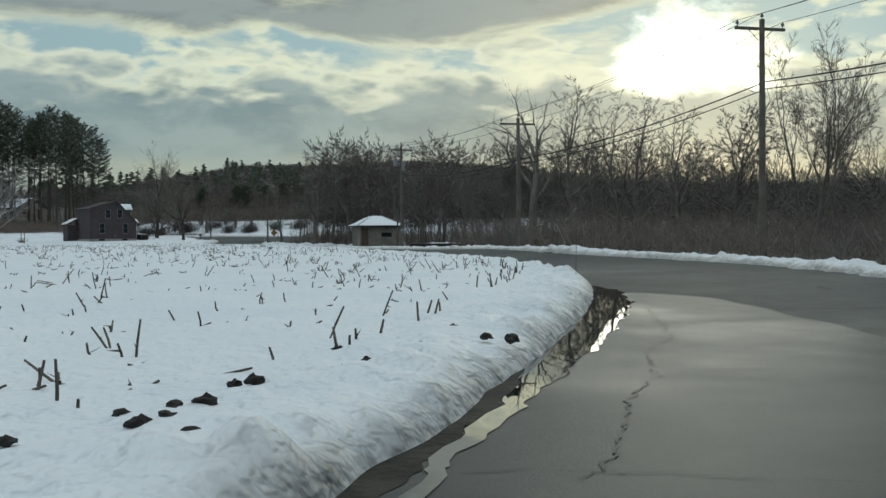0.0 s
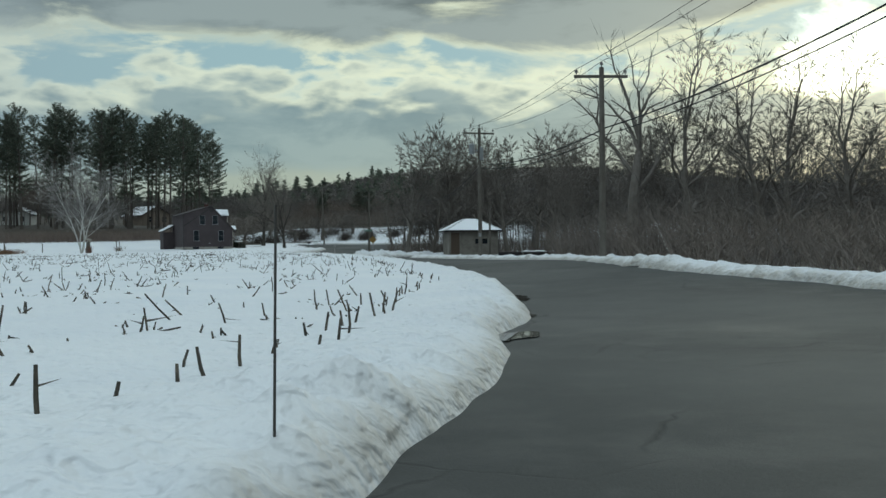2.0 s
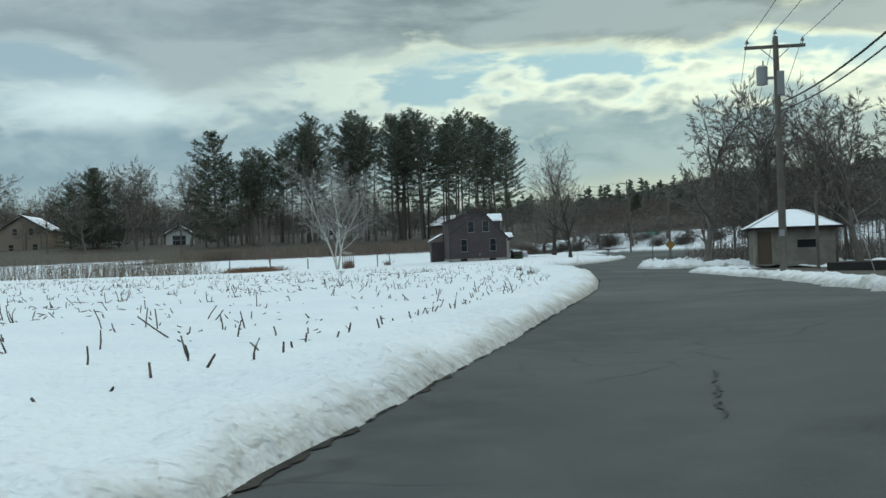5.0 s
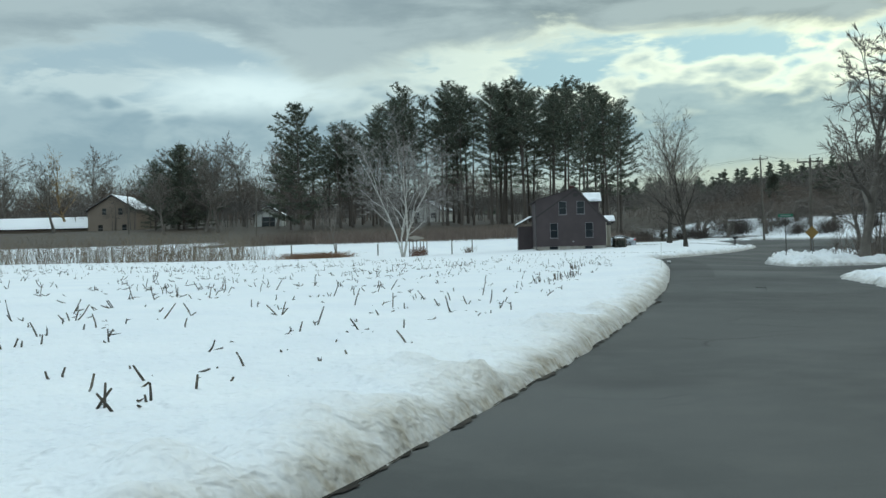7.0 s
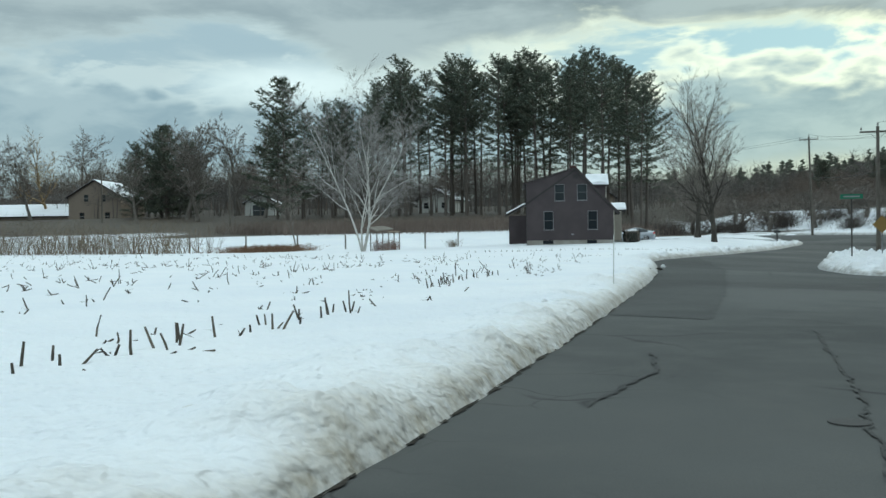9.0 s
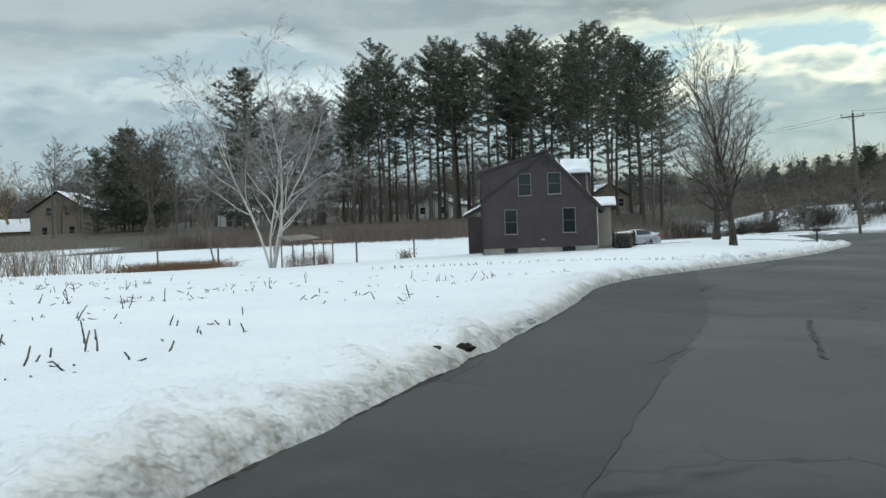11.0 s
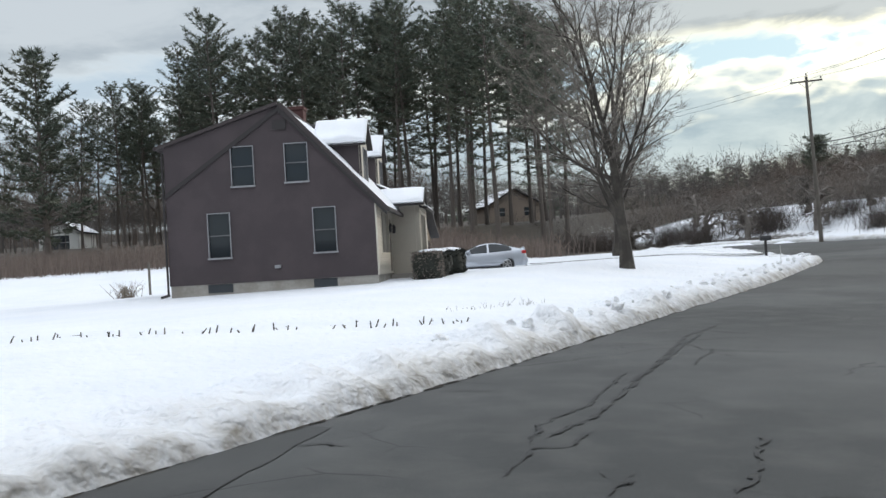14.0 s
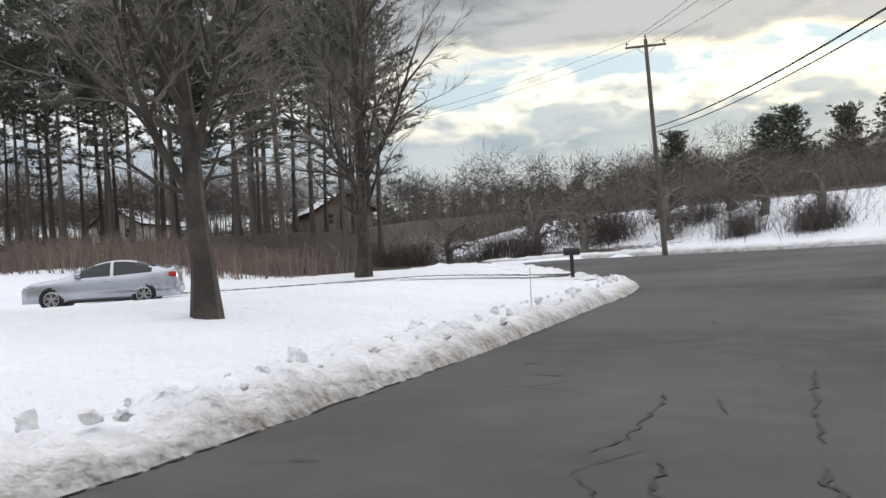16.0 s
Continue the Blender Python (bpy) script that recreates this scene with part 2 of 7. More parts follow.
def water_material():
    m = bpy.data.materials.new("puddle_water")
    m.use_nodes = True
    N = Nodes(m.node_tree)
    vec = N.n("ShaderNodeTexCoord").outputs["Object"]
    bs = N.n("ShaderNodeBsdfPrincipled", Roughness=0.012, IOR=2.9)
    bs.inputs["Base Color"].default_value = (0.015, 0.016, 0.014, 1)
    bs.inputs["Specular IOR Level"].default_value = 1.0
    bp = N.n("ShaderNodeBump", Strength=0.04, Distance=0.01, Height=N.noise(vec, 2.5, 3, 0.5))
    N.t.links.new(bp.outputs[0], bs.inputs["Normal"])
    N.t.links.new(bs.outputs[0], N.n("ShaderNodeOutputMaterial").inputs[0])
    return m


M_SNOW, M_GROUND = snow_material("snow_bank", False), snow_material("snow_ground", True)
M_ASPHALT, M_OLDROAD = asphalt_material("asphalt", 0.9, 0.14, 0.52), asphalt_material("old_asphalt", 0.74, 0.12, 0.58, 0.54)
M_NEWROAD = asphalt_material("fresh_asphalt", 0.60, 0.10, 0.60)
M_CRACK = material("crack_filler", (0.014, 0.014, 0.014), 0.6, 0.3, 3, 20, 0.3)
M_GLASS, M_WATER = glass_material(), water_material()
M_SOFTSNOW = material("roof_snow", (0.84, 0.86, 0.90), 0.6, 0.08, 1.5, 12, 0.4, 8)
M_MUD = material("wet_mud", (0.026, 0.023, 0.019), 0.85, 0.5, 2.0, 18, 0.8, 14, spec=0.2, second=(0.048, 0.042, 0.034))
M_CLUMP = material("dirty_snow_clump", (0.84, 0.855, 0.88), 0.7, 0.2, 4, 30, 0.6, 20, second=(0.72, 0.715, 0.70))
M_CLOD = material("wet_soil_clod", (0.030, 0.026, 0.022), 0.8, 0.5, 8, 40, 0.8, 30)
M_STALK = material("dead_stalk", (0.050, 0.043, 0.034), 0.85, 0.4, 4, 30, 0.2, 60, islands=True, second=(0.11, 0.092, 0.068), spread=0.3)
M_BARK = material("grey_bark", (0.15, 0.132, 0.115), 0.9, 0.5, 1.2, 14, 0.8, 12, second=(0.18, 0.162, 0.145), spread=0.3)
M_TWIG = material("twig_bark", (0.18, 0.158, 0.14), 0.9, 0.3, 0.6, 6, 0.0, 12, spread=0.3)
M_MAPLE = material("maple_bark", (0.042, 0.036, 0.030), 0.9, 0.5, 1.5, 16, 0.9, 14, second=(0.066, 0.058, 0.048))
M_MAPLETWIG = material("maple_twig", (0.17, 0.15, 0.13), 0.9, 0.3, 0.6, 6, 0.0)
M_BIRCH = material("birch_bark", (0.60, 0.58, 0.55), 0.7, 0.4, 2.0, 10, 0.3, 20, second=(0.42, 0.40, 0.37))
M_BIRCHTWIG = material("birch_twig", (0.28, 0.262, 0.25), 0.8, 0.3, 0.8, 8, 0.0)
M_PINEBARK = material("pine_bark", (0.13, 0.112, 0.10), 0.95, 0.5, 1.0, 12, 0.8, 10, second=(0.12, 0.10, 0.086), spread=0.3)
M_NEEDLE = material("pine_needles", (0.098, 0.120, 0.090), 0.75, 0.5, 0.4, 5, 0.0, islands=True, second=(0.13, 0.136, 0.098), spread=0.30)
M_BRUSH = material("brush_twigs", (0.22, 0.185, 0.158), 0.95, 0.5, 0.12, 3, 0.0, islands=True, second=(0.155, 0.135, 0.122), spread=0.3)
M_FARBRUSH = material("far_wood_twigs", (0.14, 0.125, 0.116), 0.95, 0.5, 0.03, 1, 0.0, islands=True, second=(0.105, 0.098, 0.092), spread=0.12)
M_FARWOOD = material("farm_wood_twigs", (0.165, 0.132, 0.110), 0.95, 0.5, 0.03, 1, 0.0, islands=True, second=(0.12, 0.10, 0.088), spread=0.15)
M_GRASS = material("tall_dry_grass", (0.21, 0.165, 0.14), 0.95, 0.5, 0.2, 4, 0.0, islands=True, second=(0.15, 0.118, 0.10), spread=0.3)
M_SHRUB = material("dark_shrub_twigs", (0.095, 0.078, 0.068), 0.95, 0.5, 0.2, 4, 0.0, islands=True, second=(0.07, 0.06, 0.054), spread=0.3)
M_REED = material("dry_reed", (0.185, 0.148, 0.105), 0.9, 0.5, 0.2, 4, 0.0, islands=True, second=(0.12, 0.094, 0.07), spread=0.3)
M_WILLOW = material("willow_twig", (0.30, 0.22, 0.12), 0.9, 0.4, 0.2, 4, 0.0, islands=True, spread=0.3)
M_POLE = material("weathered_pole_wood", (0.16, 0.145, 0.125), 0.85, 0.4, 1.0, 20, 0.5, 25, second=(0.11, 0.095, 0.08))
M_WIRE = material("black_cable", (0.012, 0.012, 0.013), 0.6, 0.1, 3, 20, 0.0)
M_STEEL = material("galvanised_steel", (0.32, 0.33, 0.34), 0.45, 0.2, 4, 30, 0.1, metal=0.7)
M_PORCELAIN = material("porcelain", (0.20, 0.19, 0.18), 0.3, 0.1, 4, 30, 0.0)
M_SIDING = material("maroon_brown_siding", (0.052, 0.040, 0.043), 0.75, 0.22, 0.8, 14, 0.2, 30, second=(0.060, 0.046, 0.049))
M_CREAM = material("cream_clapboard", (0.56, 0.515, 0.44), 0.6, 0.15, 1.0, 14, 0.15, 30)
M_TRIM = material("white_trim_paint", (0.27, 0.27, 0.28), 0.5, 0.1, 3, 30, 0.05)
M_SASH = material("grey_sash_paint", (0.12, 0.12, 0.125), 0.5, 0.1, 3, 30, 0.05)
M_DARKTRIM = material("dark_roof_edge", (0.030, 0.026, 0.026), 0.7, 0.2, 3, 20, 0.2)
M_SHINGLE = material("dark_shingles", (0.055, 0.045, 0.045), 0.9, 0.4, 2, 20, 0.5, 25)
M_CONCRETE = material("foundation_concrete", (0.34, 0.32, 0.29), 0.85, 0.35, 1.0, 12, 0.4, 25, second=(0.25, 0.23, 0.20))
M_BRICK = material("chimney_brick", (0.095, 0.045, 0.042), 0.9, 0.4, 6, 30, 0.4, 30)
M_DOOR = material("brown_door", (0.10, 0.07, 0.05), 0.5, 0.2, 2, 20, 0.1)
M_CEDAR = material("weathered_cedar_boards", (0.30, 0.24, 0.17), 0.85, 0.5, 1.0, 14, 0.4, 30, second=(0.20, 0.155, 0.11))
M_GREYWOOD = material("grey_shed_boards", (0.26, 0.24, 0.21), 0.85, 0.4, 1.2, 14, 0.4, 30, second=(0.18, 0.16, 0.14))
M_CARPAINT = material("silver_car_paint", (0.50, 0.53, 0.58), 0.24, 0.04, 2, 10, 0.0, metal=0.55)
M_IRON = material("cast_iron", (0.045, 0.043, 0.042), 0.6, 0.3, 8, 40, 0.3, metal=0.3)
M_TYRE = material("black_rubber", (0.018, 0.018, 0.018), 0.8, 0.2, 6, 40, 0.1)
M_RIM = material("alloy_rim", (0.55, 0.55, 0.56), 0.35, 0.1, 6, 40, 0.0, metal=0.8)
M_REDLAMP = material("red_tail_lamp", (0.45, 0.02, 0.02), 0.25, 0.1, 6, 40, 0.0)
M_PLASTIC = material("black_plastic", (0.02, 0.02, 0.022), 0.5, 0.1, 6, 40, 0.0)
M_YELLOW = material("yellow_sign_face", (0.24, 0.15, 0.04), 0.5, 0.1, 6, 40, 0.0)
M_GREEN = material("green_sign_face", (0.02, 0.16, 0.09), 0.5, 0.1, 6, 40, 0.0)
M_HEDGE = material("dark_yew", (0.013, 0.015, 0.010), 0.8, 0.5, 2, 12, 0.0, islands=True, spread=0.4)
M_BARN = material("tan_barn_boards", (0.27, 0.22, 0.18), 0.85, 0.3, 0.5, 6, 0.2, 10)
M_WHITEPAINT = material("white_house_paint", (0.66, 0.66, 0.64), 0.7, 0.15, 0.5, 6, 0.1)
M_FIBRE = material("white_marker_rod", (0.55, 0.55, 0.52), 0.5, 0.1, 6, 40, 0.0)
M_DARKROD = material("dark_marker_rod", (0.05, 0.045, 0.04), 0.6, 0.1, 6, 40, 0.0)


# ---- mesh helpers ----
def mesh_object(name, verts, faces, mat, parent=None, label="", smooth=False):
    """A mesh object from arrays of corners and faces."""
    me = bpy.data.meshes.new(name)
    me.from_pydata([tuple(v) for v in verts], [], [tuple(f) for f in faces])
    me.materials.append(mat)
    if smooth:
        me.shade_smooth()
    ob = new(name, me)
    if parent is not None:
        ob.parent = parent
    if label:
        ob["label"] = label
    return ob


def part(name, bm, mat, parent, label="", smooth=False):
    """Links a bmesh as one mesh object under a thing or part."""
    me = bpy.data.meshes.new(name)
    bm.normal_update()
    bm.to_mesh(me)
    bm.free()
    me.materials.append(mat)
    if smooth:
        me.shade_smooth()
    ob = new(name, me)
    if parent is not None:
        ob.parent = parent
    if label:
        ob["label"] = label
    return ob


def empty(name, m, label, category, group=""):
    ob = new(name)
    ob.matrix_world = m
    ob.empty_display_size = 0.3
    return tagged(ob, label, category, group)


def box(bm, x0, x1, y0, y1, z0, z1, bevel=0.0):
    """An axis-aligned block, its edges softened by bevel."""
    made = bmesh.ops.create_cube(bm, size=1.0, matrix=Matrix.Translation(((x0 + x1) / 2, (y0 + y1) / 2, (z0 + z1) / 2)) @ Matrix.Diagonal((x1 - x0, y1 - y0, z1 - z0, 1)))
    if bevel:
        edges = {e for v in made["verts"] for e in v.link_edges}
        bmesh.ops.bevel(bm, geom=list(edges), offset=bevel, segments=2, affect="EDGES", profile=0.5)
    return bm


def block(name, dims, mat, parent, bevel=0.0, label=""):
    return part(name, box(bmesh.new(), *dims, bevel), mat, parent, label)


def rod(bm, a, b, r0, r1=None, sides=8):
    """A tapered round bar from a to b."""
    a, b = Vector(a), Vector(b)
    r1 = r0 if r1 is None else r1
    m = Matrix.Translation((a + b) / 2) @ (b - a).to_track_quat("Z", "Y").to_matrix().to_4x4()
    bmesh.ops.create_cone(bm, cap_ends=True, segments=sides, radius1=r0, radius2=r1, depth=(b - a).length, matrix=m)
    return bm


def prism(bm, outline, depth_axis, d0, d1):
    """Extrudes a flat outline. depth_axis 'y': outline is (x, z); 'x': (y, z); 'z': (x, y)."""
    def put(p, d):
        return {"y": (p[0], d, p[1]), "x": (d, p[0], p[1]), "z": (p[0], p[1], d)}[depth_axis]
    front = [bm.verts.new(put(p, d0)) for p in outline]
    back = [bm.verts.new(put(p, d1)) for p in outline]
    bm.faces.new(front)
    bm.faces.new(list(reversed(back)))
    for i in range(len(outline)):
        j = (i + 1) % len(outline)
        bm.faces.new((front[j], front[i], back[i], back[j]))
    bmesh.ops.recalc_face_normals(bm, faces=bm.faces)
    return bm


# ---- the lie of the land ----
def curve_of(pairs):
    xs, ys = np.array([p[0] for p in pairs], float), np.array([p[1] for p in pairs], float)

    def f(v):
        # a smooth curve through the knots: local cubic with finite-difference slopes
        v = np.asarray(v, float)
        m = np.gradient(ys, xs)
        i = np.clip(np.searchsorted(xs, v) - 1, 0, len(xs) - 2)
        h = xs[i + 1] - xs[i]
        t = np.clip((v - xs[i]) / h, 0, 1)
        a, b = ys[i], ys[i + 1]
        return (2 * t**3 - 3 * t**2 + 1) * a + (t**3 - 2 * t**2 + t) * h * m[i] + (-2 * t**3 + 3 * t**2) * b + (t**3 - t**2) * h * m[i + 1]
    return f


# the left edge of the asphalt and the right one, x by y
left_x = curve_of([(-30, -9), (-10, -4.6), (4.5, -0.5), (8.9, 0.7), (13.5, 1.8), (19.9, 3.0), (25, 3.55), (28.2, 3.62), (30.3, 3.25), (32.4, 3.55), (35.3, 3.2), (41, 2.4), (46, 1.4), (52, -0.1),
                   (59.3, -2.1), (66.5, -4.2), (80, -8.2), (92.4, -12.7), (107, -18.8), (118, -23.7), (128, -28.6), (134, -31.8), (140, -34.1), (145, -35.1),
                   (152, -36.35), (161, -38.2), (172, -40.15), (183, -42.15), (190, -43.5), (194.5, -45.4), (230, -60)])
right_x = curve_of([(-30, 10.6), (0, 11.0), (18, 10.8), (29, 10.9), (35, 10.5), (40, 9.2), (46, 7.5), (52, 5.9), (58, 4.6), (65, 3.0), (71, 1.2), (77, -0.7), (83, -2.5), (95, -7.3),
                    (107, -12.2), (118, -16.5), (128, -20.6), (131, -22.3), (147, -27.4), (160, -28.5), (180, -28), (230, -28)])
road_rise = curve_of([(-60, 0), (150, 0), (165, 0.0), (178, 0.12), (190, 0.42), (200, 0.78), (212, 1.22), (222, 1.42), (260, 1.5), (300, 1.5)])
field_rise = curve_of([(-60, 0.20), (100, 0.24), (140, 0.30), (155, 0.48), (165, 0.75), (175, 0.98), (194, 1.30), (215, 1.48), (235, 1.6), (300, 1.7)])
bank_tilt = curve_of([(-60, 0.0), (10, 0.0), (20, 0.05), (35, 0.14), (48, 0.25), (58, 0.33), (66, 0.30), (78, 0.12), (90, 0.0), (300, 0.0)])


def smooth(a, b, v):
    t = np.clip((np.asarray(v, float) - a) / (b - a), 0, 1)
    return t * t * (3 - 2 * t)


def wave(x, y, k, seed=0.0):
    """Cheap smooth undulation, about -1 to 1."""
    return (np.sin(x * k + seed) * np.cos(y * k * 0.83 + 1.7 * seed) + np.sin((x * 0.6 - y * 0.9) * k * 1.7 + 2.3 + seed) * 0.6 + np.sin((x * 1.1 + y * 0.7) * k * 0.53 - seed)) / 2.2


def road_z(x, y):
    x, y = np.asarray(x, float), np.asarray(y, float)
    across = np.clip((x - left_x(np.clip(y, -30, 195)) - 1.2) / 6.0, 0, 1.15)
    return road_rise(np.clip(y, -60, 300)) + bank_tilt(np.clip(y, -60, 300)) * across * (y < 190)


def ground_z(x, y):
    """Height of the open ground."""
    x, y = np.asarray(x, float), np.asarray(y, float)
    yc = np.clip(y, -60, 300)
    west = field_rise(yc) - 0.42 * smooth(-60, -78, x) * smooth(135, 165, y) * (1 - smooth(185, 215, y)) + 0.05 * wave(x, y, 0.16) * smooth(0, -20, x - left_x(np.clip(yc, -30, 230)))
    lip = road_rise(yc) + 0.17
    off = 0.92 * (left_x(np.clip(yc, -30, 230)) - x)
    west = lip + (west - lip) * smooth(0.2, 8.0, off)
    along = np.clip(((x + 62) * 14.5 + (y - 180) * 17) / 499, 0, 1)
    gap = np.hypot(x + 62 - 14.5 * along, y - 180 - 17 * along)
    west = west - 0.30 * np.exp(-(gap / 4.5) ** 2)
    q = -0.6 * (x + 75) + 0.8 * (y - 175)
    lane = smooth(-16, -6, y - 208.5 + 0.40 * (x + 56)) * smooth(-90, -80, x)
    west = west + (1.45 * smooth(-3, 18, q) + 2.3 * smooth(14, 56, q)) * smooth(-66, -77, x) * (1 - lane) + 1.6 * smooth(55, 100, q) + 4.0 * smooth(95, 190, q)
    east = 0.10 + road_rise(yc) + bank_tilt(yc) * 0.95 - 0.6 * smooth(3, 25, x - right_x(np.clip(yc, -30, 230)))
    mid = left_x(np.clip(yc, -30, 194)) + 4.0
    side = smooth(-3, 3, x - mid) * (1 - smooth(196, 214, y))
    z = west * (1 - side) + east * side
    # steep bank beyond the road's end
    z = z + 3.9 * smooth(222, 241, y + 0.28 * (x + 50) - 0.5) * smooth(-98, -66, x) + 3.0 * smooth(240, 290, y) * smooth(-98, -66, x)
    # wooded hills all round
    r = np.hypot(x + 50, y - 100)
    z = z + 60 * smooth(290, 900, r) * (1 - 0.55 * smooth(-40, 220, x)) * (1 - 0.55 * smooth(-170, -330, x)) * (0.88 + 0.12 * wave(x, y, 0.008, 1.0)) + 30 * smooth(900, 1800, r)
    return z


def is_road(x, y):
    """1 inside the asphalt and a little under its verges."""
    x, y = np.asarray(x, float), np.asarray(y, float)
    main = (x > left_x(np.clip(y, -30, 194)) - 1.0) & (x < right_x(np.clip(y, -30, 230)) + 1.0) & (y < 206)
    a, b = (x + 13.5) * 0.45 + (y - 112) * 0.9, (x + 13.5) * 0.9 - (y - 112) * 0.45
    side = (a > -4) & (a < 70) & (b > -14.0) & (b < 0.6)
    head = (y > 194) & (x > -60) & (y < 216.5 + 0.28 * -(x + 50)) & (y > 197 - 0.62 * (x + 47))
    turn = (x <= -50) & (x > -110) & (np.abs(y - (208.5 - 0.40 * (x + 56))) < 5.0) & (x > -80)
    return main | side | head | turn


def snow_cover(x, y):
    """1 on snow, 0 on bare leaf litter under the woods."""
    x, y = np.asarray(x, float), np.asarray(y, float)
    mid = right_x(np.clip(y, -30, 230))
    c = 1 - smooth(0.2, 1.4, x - mid) * (1 - smooth(150, 200, y) * 0.5)
    q = -0.6 * (x + 75) + 0.8 * (y - 175)
    c = c * (1 - 0.75 * smooth(14, 22, q) * (1 - smooth(36, 44, q)) * smooth(-58, -66, x) * smooth(-128, -118, x))
    c = c * (1 - 0.8 * smooth(24, 34, q))
    bank = smooth(222, 230, y + 0.28 * (x + 50)) * smooth(-98, -66, x)
    rise = y + 0.28 * (x + 50)
    c = np.maximum(c, (0.88 - 0.16 * wave(x, y, 0.35)) * bank * (1 - smooth(236, 240, rise)))
    c = c * (1 - 0.85 * bank * smooth(236, 240, rise))
    c = c * (1 - smooth(250, 300, np.hypot(x + 50, y - 100)))
    return c


def spaced(lo, a, b, hi, step, grow=1.10):
    """Coordinates that are even between a and b and widen outwards to lo and hi."""
    mid = list(np.arange(a, b + step / 2, step))
    left, s, v = [], step, a
    while v > lo:
        s *= grow
        v -= s
        left.append(v)
    right, s, v = [], step, mid[-1]
    while v < hi:
        s *= grow
        v += s
        right.append(v)
    return np.array(left[::-1] + mid + right)


def set_attribute(me, name, values):
    att = me.attributes.new(name, "FLOAT", "POINT")
    att.data.foreach_set("value", np.asarray(values, np.float32))


def grid_faces(nu, nv):
    i, j = np.meshgrid(np.arange(nu - 1), np.arange(nv - 1), indexing="ij")
    a = (i * nv + j).ravel()
    return np.stack([a, a + nv, a + nv + 1, a + 1], 1)


gx, gy = spaced(-2500, -130, 40, 2500, 1.6), spaced(-2500, -30, 270, 2500, 1.6)
X, Y = np.meshgrid(gx, gy, indexing="ij")
X, Y = X.ravel(), Y.ravel()
Z = ground_z(X, Y)
Z = np.where(is_road(X, Y), np.minimum(Z, road_z(X, Y)) - 0.45, Z)
ground = mesh_object("ground", np.stack([X, Y, Z], 1), grid_faces(len(gx), len(gy)), M_GROUND, smooth=True)
set_attribute(ground.data, "cover", snow_cover(X, Y))
set_attribute(ground.data, "dirt_shade", np.zeros(len(X)))
set_attribute(ground.data, "soot_shade", np.zeros(len(X)))
tagged(ground, "snow-covered farm field rising to wooded hills", "ground", kind="structure")


# ---- asphalt ----
ys = np.arange(-30, 206, 0.75)
us = np.linspace(0, 1, 16)
U, V = np.meshgrid(us, ys, indexing="ij")
xl, xr = left_x(np.clip(V, -30, 194)) - 1.4, right_x(V) + 1.2
RX, RY = (xl + (xr - xl) * U).ravel(), V.ravel()
road = mesh_object("road", np.stack([RX, RY, road_z(RX, RY)], 1), grid_faces(len(us), len(ys)), M_ASPHALT, smooth=True)
tagged(road, "worn grey asphalt country road, cracked and damp", "road", kind="structure")


def asphalt_patch(name, corners, n, lift, label):
    """A four-cornered sheet of asphalt laid on the road's slope."""
    u, v = np.meshgrid(np.linspace(0, 1, n), np.linspace(0, 1, n), indexing="ij")
    c = np.array(corners, float)
    p = (c[0] * ((1 - u) * (1 - v))[..., None] + c[1] * (u * (1 - v))[..., None] + c[2] * (u * v)[..., None] + c[3] * ((1 - u) * v)[..., None]).reshape(-1, 2)
    ob = mesh_object(name, np.column_stack([p, road_z(p[:, 0], p[:, 1]) + lift]), grid_faces(n, n), M_ASPHALT, smooth=True)
    return tagged(ob, label, "road", kind="structure")


asphalt_patch("side_road", [(-14, 108), (18, 171), (4, 178), (-24, 127)], 40, -0.006, "asphalt side road opening off the bend")
asphalt_patch("road_end", [(-47, 194), (-20, 194), (-20, 214), (-62, 221)], 30, -0.006, "asphalt road widening at the corner")
asphalt_patch("road_turn", [(-46, 195), (-56, 222), (-110, 244), (-110, 228)], 30, -0.010, "asphalt road turning off behind the driveway")


# ---- ploughed snow along the road ----
def resample(points, step, window=2.4):
    p = np.array(points, float)
    d = np.concatenate([[0], np.cumsum(np.hypot(*np.diff(p, axis=0).T))])
    s = np.arange(0, d[-1], step)
    q = np.stack([np.interp(s, d, p[:, 0]), np.interp(s, d, p[:, 1])], 1)
    k = max(3, int(window / step) | 1)
    pad = np.pad(q, ((k // 2, k // 2), (0, 0)), "edge")
    q = np.stack([np.convolve(pad[:, i], np.ones(k) / k, "valid") for i in range(2)], 1)
    return s, q


def lumps(x, y, scale, seed):
    return np.array([noise.noise(Vector((a * scale, b * scale, seed))) for a, b in zip(x, y)])


